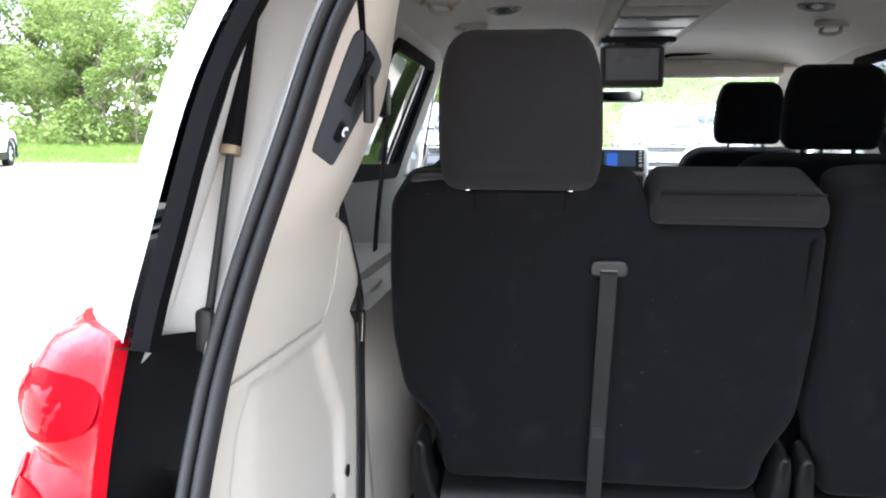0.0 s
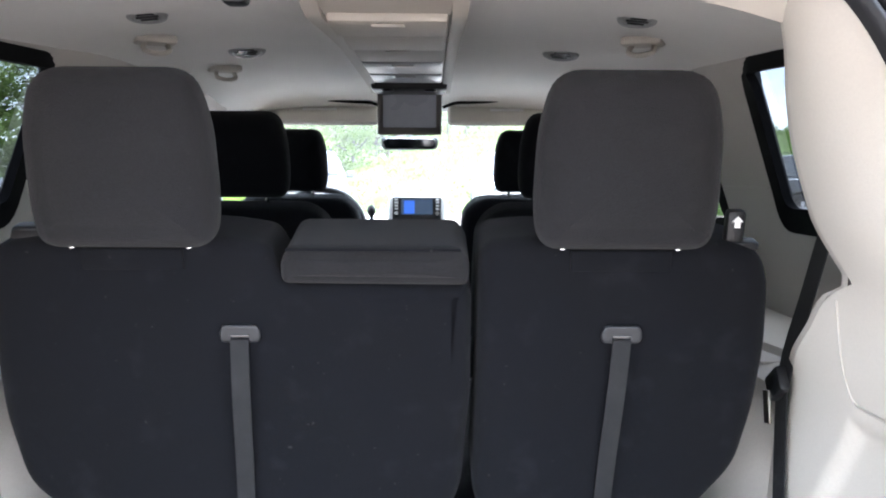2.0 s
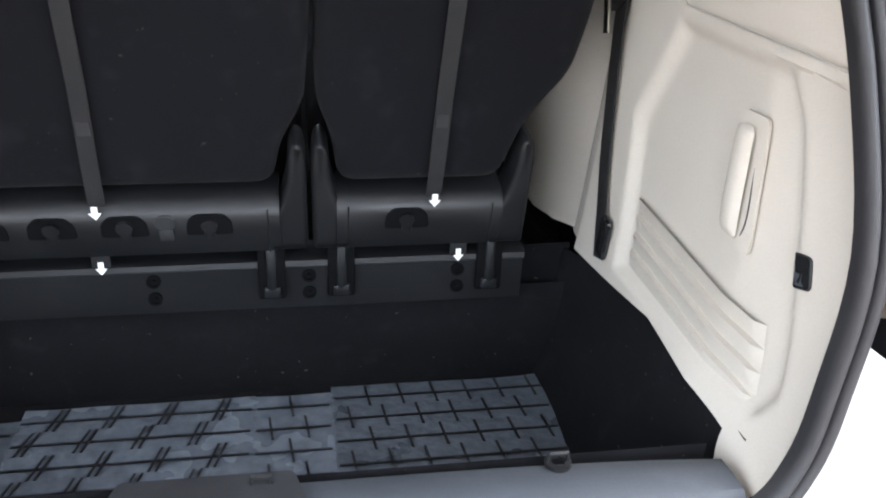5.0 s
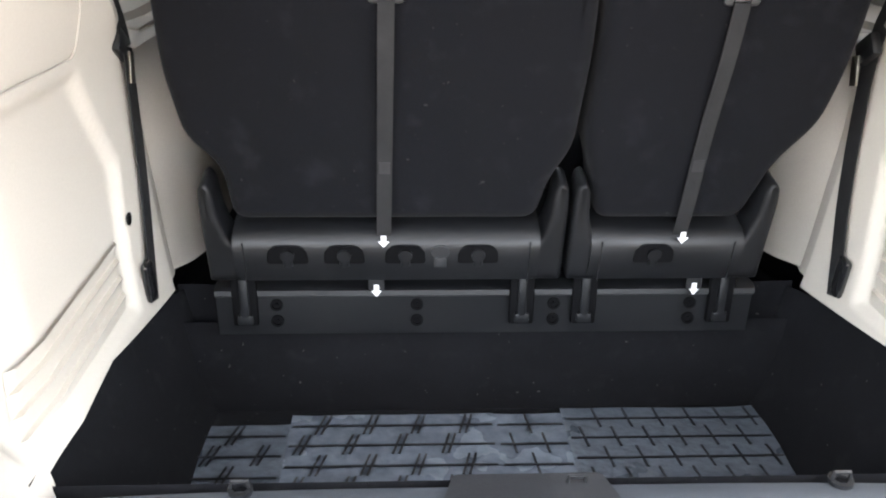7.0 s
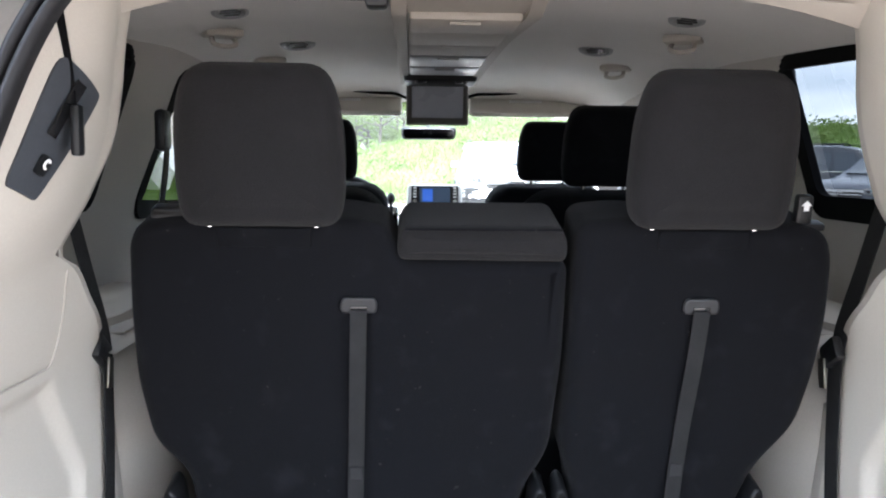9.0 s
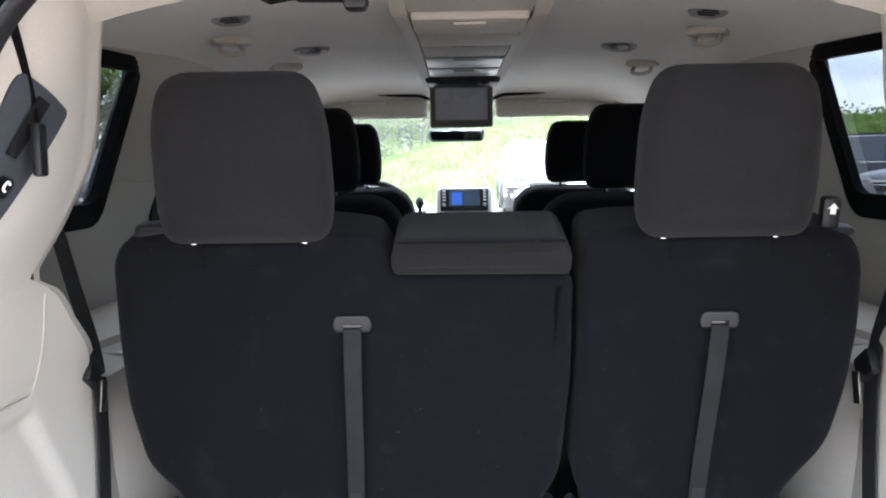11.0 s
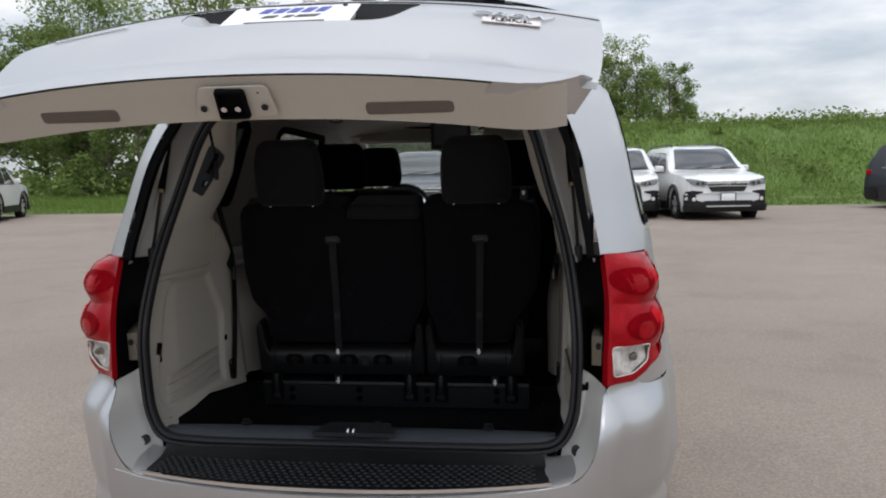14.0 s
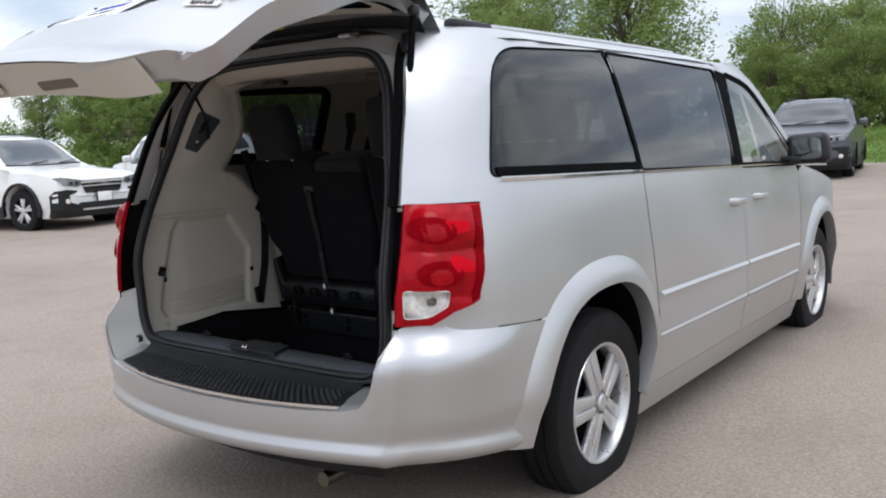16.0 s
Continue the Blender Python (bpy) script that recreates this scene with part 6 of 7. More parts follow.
part("stack_tray", moved(pillow(rounded([(-.125, -.115), (.125, -.115), (.125, -.025), (-.125, -.025)], .012), .006, .002), CSM), GLOSS_BLACK, cs)
part("stack_trim", moved(sweep([(x, y, 0) for x, y in rounded([(-.138, -.125), (.138, -.125), (.138, -.018), (-.138, -.018)], .015)], ring_of(.004, 6), True, (0, 0, 1)), CSM), CHROME, cs)
sh = part("gear_lever", join(tube([(-.188, 3.56, 1.16), (-.191, 3.52, 1.23)], .008, 8), lathe([(-.02, .012), (0, .020), (.02, .016), (.03, .004)], 12, 'Z')), PLASTIC, van, "black dash-mounted gear lever")
for v in sh.data.vertices:
    if abs(v.co.x) < .03 and abs(v.co.y) < .03:
        v.co = v.co + Vector((-.191, 3.52, 1.245))
part("gear_boot", block((-.186, 3.575, 1.165), (.06, .05, .10), .015), CHROME, van)
SW = Matrix.Translation((-.40, 3.36, 1.17)) @ Matrix.Rotation(radians(65), 4, 'X')
whl = part("steering_wheel", moved(tube([(.19 * math.cos(a), .19 * math.sin(a), 0) for a in span(0, 2 * math.pi, 36)[:-1]], .015, 10, True), SW), PLASTIC, van, "black steering wheel")
part("wheel_boss", moved(join(pillow(rounded([(-.07, -.06), (.07, -.06), (.06, .06), (-.06, .06)], .03), .04, .012), block((0, -.12, .01), (.03, .13, .015), .005), block((.12, 0, .01), (.13, .03, .015), .005), block((-.12, 0, .01), (.13, .03, .015), .005)), SW @ Matrix.Translation((0, 0, -.03))), PLASTIC, whl)
part("firewall", grid(span(-.85, .85, 4), span(.4, 1.12, 4), lambda x, z: Vector((x, 4.22, z))), PLASTIC, van)
part("underbody", grid(span(-1, 1, 4), span(.52, 5.0, 14), lambda x, y: Vector((x * (.50 + .28 * step(.6, 1.0, y)), y, .30 - .06 * step(.6, 1.4, y)))), PLASTIC, van)
part("exhaust_pipe", join(tube([(.30, .40, .215), (.30, .9, .215)], .028, 12), lathe([(0, .06), (.02, .085), (.30, .085), (.32, .06)], 16, 'Y')), STEEL, van, "exhaust pipe below the bumper")

# ---- the lot, the grass and the sky line ----
def asphalt():
    m, nt, b = nodes_of("weathered_asphalt")
    N, L = nt.nodes.new, nt.links.new
    co = N("ShaderNodeTexCoord")
    grit, patch, stone, stain = N("ShaderNodeTexNoise"), N("ShaderNodeTexNoise"), N("ShaderNodeTexVoronoi"), N("ShaderNodeTexNoise")
    grit.inputs["Scale"].default_value, grit.inputs["Detail"].default_value = 65.0, 8.0
    patch.inputs["Scale"].default_value, patch.inputs["Detail"].default_value = 0.35, 6.0
    stain.inputs["Scale"].default_value, stain.inputs["Detail"].default_value = 1.7, 9.0
    stone.inputs["Scale"].default_value = 95.0
    for n in (grit, patch, stone, stain):
        L(co.outputs["Object"], n.inputs["Vector"])
    ramp = N("ShaderNodeValToRGB")
    ramp.color_ramp.elements[0].position, ramp.color_ramp.elements[1].position = .24, .80
    ramp.color_ramp.elements[0].color, ramp.color_ramp.elements[1].color = (.222, .178, .144, 1), (.390, .324, .275, 1)
    L(grit.outputs["Fac"], ramp.inputs["Fac"])
    out = ramp.outputs["Color"]
    for tex, lo, hi, a, c, key in ((patch, .3, .7, .88, 1.10, "Fac"), (stone, 0, .55, 1.16, .86, "Distance"), (stain, .34, .48, .90, 1.0, "Fac")):
        r = N("ShaderNodeMapRange")
        r.inputs["From Min"].default_value, r.inputs["From Max"].default_value, r.inputs["To Min"].default_value, r.inputs["To Max"].default_value = lo, hi, a, c
        L(tex.outputs[key], r.inputs["Value"])
        mul = N("ShaderNodeVectorMath")
        mul.operation = 'SCALE'
        L(out, mul.inputs[0])
        L(r.outputs["Result"], mul.inputs["Scale"])
        out = mul.outputs["Vector"]
    L(out, b.inputs["Base Color"])
    b.inputs["Roughness"].default_value = .9
    bp = N("ShaderNodeBump")
    bp.inputs["Strength"].default_value, bp.inputs["Distance"].default_value = .8, .007
    L(grit.outputs["Fac"], bp.inputs["Height"])
    L(bp.outputs["Normal"], b.inputs["Normal"])
    return m


def foliage(name, c0, c1, trans=.25):
    m, nt, b = nodes_of(name)
    N, L = nt.nodes.new, nt.links.new
    g, info = N("ShaderNodeNewGeometry"), N("ShaderNodeObjectInfo")
    add = N("ShaderNodeMath")
    add.operation = 'MULTIPLY_ADD'
    add.inputs[1].default_value, add.inputs[2].default_value = .75, 0
    L(g.outputs["Random Per Island"], add.inputs[0])
    mx2 = N("ShaderNodeMath")
    mx2.operation = 'MULTIPLY_ADD'
    mx2.inputs[1].default_value = .25
    L(info.outputs["Random"], mx2.inputs[0])
    L(add.outputs[0], mx2.inputs[2])
    mix = N("ShaderNodeMix")
    mix.data_type = 'RGBA'
    mix.inputs["A"].default_value, mix.inputs["B"].default_value = (*c0, 1), (*c1, 1)
    L(mx2.outputs[0], mix.inputs["Factor"])
    L(mix.outputs["Result"], b.inputs["Base Color"])
    b.inputs["Roughness"].default_value = .7
    b.inputs["Specular IOR Level"].default_value = .2
    tr, ms, out = N("ShaderNodeBsdfTranslucent"), N("ShaderNodeMixShader"), nt.nodes["Material Output"]
    L(mix.outputs["Result"], tr.inputs["Color"])
    ms.inputs["Fac"].default_value = trans
    L(b.outputs["BSDF"], ms.inputs[1])
    L(tr.outputs["BSDF"], ms.inputs[2])
    L(ms.outputs["Shader"], out.inputs["Surface"])
    return m


ASPHALT = asphalt()
GRASS = surface("grass_ground", (.10, .165, .030), .95, vary=.35, scale=3.5, coarse=.35, bump=.6, bump_scale=9, wear=.5, wear_color=(.19, .21, .07))
LEAF = foliage("tree_leaves", (.125, .18, .045), (.30, .37, .13), .45)
LEAF_DARK = foliage("bush_leaves", (.10, .15, .036), (.24, .31, .095), .4)
BLADE = foliage("tall_grass", (.115, .185, .036), (.20, .275, .068), .35)
BLADE_DRY = foliage("dry_seed_heads", (.30, .29, .15), (.48, .45, .28), .3)
BARK = surface("bark", (.13, .105, .08), .9, vary=.3, scale=14, coarse=3, bump=.6, bump_scale=20)


RIM = 23.4


def lot_z(y):
    """The lot rises gently away from the van."""
    d = max(y - 1.0, 0)
    return .0115 * d * step(0, 6, d)


def hill(x, y):
    """Height of the ground: sloping lot, low grass rim, an earth bank ahead and to the side."""
    d = y - RIM + .02 * x
    if d <= 0:
        return lot_z(y) - .06
    base = lot_z(RIM) + .02 + .10 * min(d / 4, 1) + .25 * noise.noise(Vector((x * .07, y * .07, 1)))* min(d / 8, 1)
    bank = step(-14, 6, x) * step(2.5, 15, d) * (3.0 + .5 * noise.noise(Vector((x * .06, 3, 2)))) * step(-4, 12, x + 8)
    return base + bank + step(30, 120, d) * 1.0 + .12 * noise.noise(Vector((x * .5, y * .5, 5))) * min(d / 3, 1)


xs = span(-400, -60, 17) + span(-58, 70, 96) + span(78, 400, 17)
ys = span(-400, 0, 8) + [5, 10, 15, 19] + span(21, 62, 64) + span(66, 900, 30)
tagged(part("ground", grid(xs, ys, lambda x, y: Vector((x, y, hill(x, y)))), GRASS, None, "grassland with a low earth bank round the car lot"), category="ground", kind="structure")
tagged(part("parking_lot", thick(grid(span(-70, 70, 56), span(-60, -1, 10) + span(0, RIM, 24), lambda x, y: Vector((x, y - (.02 * x if y > RIM - .1 else 0) + (.12 * noise.noise(Vector((x * .6, 0, 0))) if y > RIM - .1 else 0), lot_z(y)))), .05), ASPHALT, None, "weathered tan-grey asphalt car lot"), category="pavement", kind="structure")
TAR = surface("tar_seam", (.05, .048, .045), .7, vary=.2)
random.seed(5)
for x0, y0, dx, dy in ((4.42, 20.6, .38, -6.4), (4.7, 16.2, 6, -.9), (8, 13.0, 7, -2.5), (-16, 12, 9, .6), (3.5, 9.0, 4.5, .9), (-7, 16, 8, .5)):
    pts, n = [], 14
    for i in range(n + 1):
        k = i / n
        yy = y0 + dy * k + random.uniform(-.07, .07)
        pts.append((x0 + dx * k, yy, lot_z(yy) + .003))
    tagged(part("asphalt_crack", sweep(pts, [(-.016, -.001), (.016, -.001), (.012, .0015), (-.012, .0015)]), TAR, None, "dark sealed crack in the asphalt"), category="crack", kind="structure")
for x0, y0, ang in ((11.5, 11.0, 40), (14.2, 13.4, 40)):
    tagged(part("painted_line", moved(block((0, 0, .002), (.10, 4.2, .003), 0), Matrix.Translation((x0, y0, lot_z(y0))) @ Matrix.Rotation(radians(ang), 4, 'Z')), WHITE_MARK, None, "faded white parking line on the asphalt"), category="line", kind="structure")


# ---- plants ----
def leaf_cloud(bm_v, bm_f, c, r, n, size, flat=.8):
    for _ in range(n):
        while True:
            d = Vector((random.uniform(-1, 1), random.uniform(-1, 1), random.uniform(-1, 1)))
            if .25 < d.length < 1:
                break
        p = Vector(c) + Vector((d.x * r, d.y * r, d.z * r * flat))
        s = size * random.uniform(.6, 1.4)
        q = Euler((random.uniform(0, 6.3), random.uniform(-.9, .9), random.uniform(0, 6.3))).to_matrix()
        i = len(bm_v)
        for a in ((-1, 0, 0), (-.2, .55, .1), (1, 0, 0), (.2, -.55, .1)):
            bm_v.append(p + q @ (Vector(a) * s))
        bm_f.append((i, i + 1, i + 2, i + 3))


def mesh_of(name, vs, fs, mat):
    me = bpy.data.meshes.new(name)
    me.from_pydata([tuple(v) for v in vs], [], fs)
    me.materials.append(mat)
    return me


def tree(seed, h, spread, clumps, leaves, label, leaf=.088, low=.3, mat=None):
    random.seed(seed)
    ob = thing("tree", label, "tree", "trees behind the lot")
    tips, trunk = [], bmesh.new()
    top = h * .82
    main = [(0, 0, -.2)]
    for i in range(1, 6):
        main.append((random.uniform(-.05, .05) * h * .5 * i / 5, random.uniform(-.05, .05) * h * .5 * i / 5, top * i / 5))
    pts = smooth_path(main, 3)
    r0 = h * .017

    def limb(path, ra, rb):
        rings, bm = [], bmesh.new()
        for j, p in enumerate(path):
            t = (path[min(j + 1, len(path) - 1)] - path[max(j - 1, 0)]).normalized()
            sd = t.orthogonal().normalized()
            up = t.cross(sd)
            rr = ra + (rb - ra) * j / (len(path) - 1)
            rings.append([bm.verts.new(p + (sd * math.cos(a) + up * math.sin(a)) * rr) for a in span(0, 2 * math.pi, 6)[:-1]])
        for a, b in zip(rings, rings[1:]):
            for i in range(6):
                bm.faces.new((a[i - 1], a[i], b[i], b[i - 1]))
        return bm

    trunk = join(trunk, limb(pts, r0, r0 * .25))
    for i in range(clumps):
        k = random.uniform(low, 1.0)
        base = pts[min(int(k * .85 * (len(pts) - 1)), len(pts) - 1)]
        a = random.uniform(0, 6.283)
        out = spread * (1.15 - .75 * abs(k - .5)) * random.uniform(.35, 1.0)
        tip = Vector((math.cos(a) * out, math.sin(a) * out, k * h * random.uniform(.92, 1.04)))
        mid = base.lerp(tip, .55) + Vector((0, 0, -.05 * h * random.random()))
        trunk = join(trunk, limb(smooth_path([base, mid, tip], 3), r0 * .35, r0 * .06))
        tips.append(tip)
    part("trunk", trunk, BARK, ob)
    vs, fs = [], []
    for tpt in tips:
        leaf_cloud(vs, fs, tpt, h * random.uniform(.065, .125), leaves, leaf)
    cr = new("crown", mesh_of("crown", vs, fs, mat or LEAF))
    cr.parent = ob
    return ob


kinds = [tree(11, 9.0, 2.6, 60, 260, "tall leafy green tree behind the grass"), tree(23, 10.5, 3.2, 70, 260, "broad leafy green tree behind the grass"),
         tree(37, 8.0, 2.3, 40, 110, "thin open-crowned green tree behind the grass", low=.35), tree(41, 5.2, 2.4, 38, 150, "low bushy green tree behind the grass", low=.1, mat=LEAF_DARK)]
spots = []
random.seed(9)


TOPS = curve((-16, 9.6), (-6, 10.2), (3, 10.0), (5.5, 9.2), (7.5, 7.8), (9.5, 6.0))


def belt(n, x0, x1, y0, y1, pick, s0, s1, tops=None):
    for i in range(n):
        x = x0 + (x1 - x0) * (i + random.uniform(.1, .9)) / n
        y, k = random.uniform(y0, y1), random.choice(pick)
        size = random.uniform(s0, s1)
        if tops:
            size = (tops(x) * random.uniform(.90, 1.0) - hill(x, y)) / ((9.0, 10.5, 8.0, 5.2)[k] * 1.08)
        spots.append((x, y, k, size))


belt(15, -62, -14, 38, 47, (0, 1, 2, 3), .85, 1.15)       # wood to the left
belt(10, -60, -16, 34, 38, (3, 3, 2), .8, 1.2)
belt(16, -15, 9, 50, 57, (0, 1, 1, 2), .52, .72, TOPS)              # group straight ahead
belt(7, -12, 7, 44, 49, (3, 2), .6, .75)
belt(7, -90, -62, 44, 60, (0, 1, 3), .9, 1.2)
belt(4, -13, -3, 41, 49, (0, 2), .55, .75)
used = set()
for x, y, k, s in spots:
    m = Matrix.Translation((x, y, hill(x, y) - .1)) @ Matrix.Rotation(random.uniform(0, 6.28), 4, 'Z')
    if k not in used:
        kinds[k].matrix_world = m @ Matrix.Scale(s, 4)
        used.add(k)
    else:
        c = copy_thing(kinds[k], m)
        c.scale = (s, s, s * random.uniform(.92, 1.08))

# far woods, bank scrub, tall grass: not countable
random.seed(17)
vs, fs = [], []
for i in range(330):
    x = random.uniform(-160, -15) if i % 3 else random.uniform(-16, 10)
    y = random.uniform(52, 75) if x < -15 else random.uniform(64, 80)
    leaf_cloud(vs, fs, (x, y, random.uniform(.5, 5.5)), random.uniform(1.6, 3.0), 150, .24)
tagged(new("far_woods", mesh_of("far_woods", vs, fs, LEAF_DARK)), "dense green woods in the distance", "woods", kind="stuff")
vs, fs = [], []
for i in range(420):
    x = random.uniform(-3, 60)
    y = random.uniform(28, 47)
    leaf_cloud(vs, fs, (x, y, hill(x, y) + .15), random.uniform(.3, 1.0), 70, .085, .6)
for i in range(260):
    x = random.uniform(-60, -12)
    y = random.uniform(33, 42)
    leaf_cloud(vs, fs, (x, y, hill(x, y) + .5), random.uniform(.5, 1.3), 120, .10, .9)
tagged(new("scrub", mesh_of("scrub", vs, fs, LEAF_DARK)), "low green scrub on the bank and wood edge", "scrub", kind="stuff")


def blades(n, box, h0, h1, wide, seed, gather=None):
    random.seed(seed)
    vs, fs = [], []
    for _ in range(n):
        x, y = random.uniform(*box[0]), random.uniform(*box[1])
        if gather is not None and noise.noise(Vector((x * .22, y * .4, 7.7))) < gather:
            continue
        z, a = hill(x, y), random.uniform(0, 6.28)
        h = random.uniform(h0, h1) * (.55 + .9 * max(0, .5 + noise.noise(Vector((x * .35, y * .35, 1.7)))))
        dx, dy = math.cos(a) * wide, math.sin(a) * wide
        lx, ly = random.uniform(-.6, .6) * h, random.uniform(-.6, .6) * h
        i = len(vs)
        vs += [(x - dx, y - dy, z), (x + dx, y + dy, z), (x + lx, y + ly, z + h)]
        fs.append((i, i + 1, i + 2))
    return vs, fs


vs, fs = blades(210000, ((-45, 40), (26.5, 46)), .07, .26, .014, 3)
tagged(new("tall_grass", mesh_of("tall_grass", vs, fs, BLADE)), "tall green grass on the slope", "grass", kind="stuff")
vs, fs = blades(9000, ((-45, 40), (27, 44)), .22, .5, .012, 4, .12)
tagged(new("seed_heads", mesh_of("seed_heads", vs, fs, BLADE_DRY)), "pale dry seed heads in the grass", "grass", kind="stuff")
vs, fs = blades(60000, ((-45, 40), (RIM + .3, 28)), .03, .09, .014, 6)
tagged(new("mown_grass", mesh_of("mown_grass", vs, fs, BLADE)), "short mown grass beside the lot", "grass", kind="stuff")

# ---- lamp post and wire cage far off to the side ----
pole = thing("lamp_post", "tall pale steel lamp post beside the lot", "lamp post")
part("pole", tube([(-33.5, 44.0, -.1), (-33.5, 44.0, 10.0)], .09, 12), surface("pale_steel", (.62, .62, .60), .5, .3), pole)
part("pole_base", block((-33.5, 44.0, .15), (.4, .4, .5), .03), STEEL, pole)
part("lamp_head", block((-33.1, 44.0, 10.0), (.9, .3, .14), .04), STEEL, pole)

cage = thing("wire_cage", "black steel wire cage with dark stacked goods", "storage cage")
for i in range(13):
    part("cage_upright", block((-24.6 + i * .36, 22.8, 1.35), (.045, .045, 2.3), 0), GLOSS_BLACK, cage)
for j in range(7):
    part("cage_rail", block((-22.4, 22.8, .40 + j * .33), (4.4, .04, .04), 0), GLOSS_BLACK, cage)
part("cage_back", block((-22.4, 24.2, 1.35), (4.4, .04, 2.3), 0), DARK_PAINT, cage)
part("cage_base", block((-22.4, 23.5, .32), (4.4, 1.5, .16), .02), STEEL, cage)
random.seed(8)
for i in range(8):
    part("stored_crate", block((-24.2 + i * .5, 23.5, .75 + .3 * (i % 3)), (.5, .9, .9 + .5 * (i % 2)), .08), random.choice((PLASTIC, DARK_PAINT, TYRE)), cage)

# ---- parked vehicles ----
def far_wheel(parent, x, y, sgn, r, mat=ALLOY):
    w = part("wheel", lathe([(-.10, r * .62), (-.105, r * .85), (-.09, r * .97), (-.06, r), (.06, r), (.09, r * .97), (.107, r * .85), (.100, r * .64)], 32), TYRE, parent, "black tyre on an alloy rim")
    part("rim", lathe([(.09, r * .64), (.100, r * .66), (.096, r * .60), (.04, r * .56), (.02, 0)], 28), PLASTIC, w)
    for k in range(5):
        b = join(*[moved(block((.082, 0, r * .36), (.02, .045 * r / .36, r * .52), .008, 1), Matrix.Rotation(2 * math.pi * k / 5 + o, 4, 'X')) for o in (-.17, .17)])
        part("spoke", b, mat, w)
    part("hub_cap", lathe([(.06, .06), (.095, .055), (.10, .03), (.10, 0)], 16), mat, w)
    w.matrix_basis = Matrix.Translation((x, y, r)) @ Matrix.Rotation(math.pi if sgn < 0 else 0, 4, 'Z')
    return w


def estate(label, paint, m, L=4.95, W=.93, H=1.75, belt=1.09, bonnet=1.07, wheel_r=.37, axles=(.98, 3.80), style="upright", group="parked vehicles", name="parked_suv", tail=False):
    """A sport-utility car: front at y = 0, rear at y = L, x across, z up."""
    car = thing(name, label, "car", group)
    a0, a1 = axles
    hood_end = 1.35 if style == "upright" else 1.30
    roof0, roof1 = hood_end + .85, L - (.42 if style == "upright" else .75)

    top = curve((0, bonnet - .24), (.05, bonnet - .13), (.20, bonnet - .06), (hood_end * .6, bonnet + .02), (hood_end, bonnet + .08), (roof0, H - .07), (roof0 + .5, H), (roof1 - .6, H - .01), (roof1, H - .06), (L - .12, belt + .12), (L - .05, belt - .08), (L, belt - .25))
    half_w = curve((0, W * .82), (.08, W * .93), (.30, W * .985), (.9, W), (L - .9, W), (L - .3, W * .95), (L - .06, W * .86), (L, W * .80))

    front_y = curve((0, 0), (.78, 0), (.83, .004), (.88, .035), (.93, .085), (.985, .30), (1.0, .45))

    def zb(y):
        z = .24 + .10 * step(.35, 0, y) + .12 * step(L - .4, L, y)
        for a in axles:
            q = (wheel_r + .065) ** 2 - (y - a) ** 2
            if q > 0:
                z = max(z, wheel_r + math.sqrt(q))
        return z

    ys = sorted(set([0, .03, .08, .16, .28, .42] + span(.5, L - .45, 60) + [L - .35, L - .22, L - .12, L - .05, L] + [a + s * (wheel_r + .065) * k for a in axles for s in (-1, 1) for k in (1.001, .999, .97, .9, .8)]))

    def ring(y):
        w, t, b = half_w(y), top(y), zb(y)
        bz = min(belt + .02 * math.sin(y), t - .02)
        cab = max(t - belt - .06, 0)
        wt = w * (1 - .20 * min(cab / .6, 1)) if cab > .02 else w * .86
        pts = [(0, b), (w * .94, b), (w, max(b + .01, .52)), (w * .998, max(b + .015, .78)), (w * .965, max(bz, b + .02)), (wt + (w * .965 - wt) * .12, bz + (t - bz) * .80), (wt * .93, bz + (t - bz) * .965), (wt * .6, t + .012), (0, t + .018)]
        return [Vector((x, y, z)) for x, z in pts]

    bm, rows = bmesh.new(), []
    for y in ys:
        rp = ring(y)
        rows.append([bm.verts.new(p) for p in rp] + [bm.verts.new((-p.x, p.y, p.z)) for p in reversed(rp[1:-1])])
    n = len(rows[0])
    for a, b in zip(rows, rows[1:]):
        for j in range(n):
            bm.faces.new((a[j - 1], a[j], b[j], b[j - 1]))
    bm.faces.new(rows[0])
    bm.faces.new(list(reversed(rows[-1])))
    bmesh.ops.recalc_face_normals(bm, faces=bm.faces)
    part("body", bm, paint, car, angle=28)

    def sx(y, z):
        w, t = half_w(y), top(y)
        bz = min(belt + .02 * math.sin(y), t - .02)
        cab = max(t - belt - .06, 0)
        wt = w * (1 - .20 * min(cab / .6, 1)) if cab > .02 else w * .86
        z1, x1 = bz + (t - bz) * .80, wt + (w * .965 - wt) * .12
        if z > bz:
            return w * .965 + (x1 - w * .965) * min((z - bz) / max(z1 - bz, .01), 1.05)
        return w * .985

    lo, hi = belt + .045, H - .15
    g0, g1 = hood_end + .42, L - (.38 if style == "upright" else .55)
    wins = [[(g0, lo), (g0 + .85, lo), (g0 + .85, hi), (g0 + .42, hi - .02)], [(g0 + .92, lo), (g0 + 1.72, lo), (g0 + 1.66, hi), (g0 + .92, hi)],
            [(g0 + 1.80, lo + .02), (g1 - .12, lo + .08), (g1 - .30, hi - .01), (g1 - .5, hi), (g0 + 1.74, hi)]]
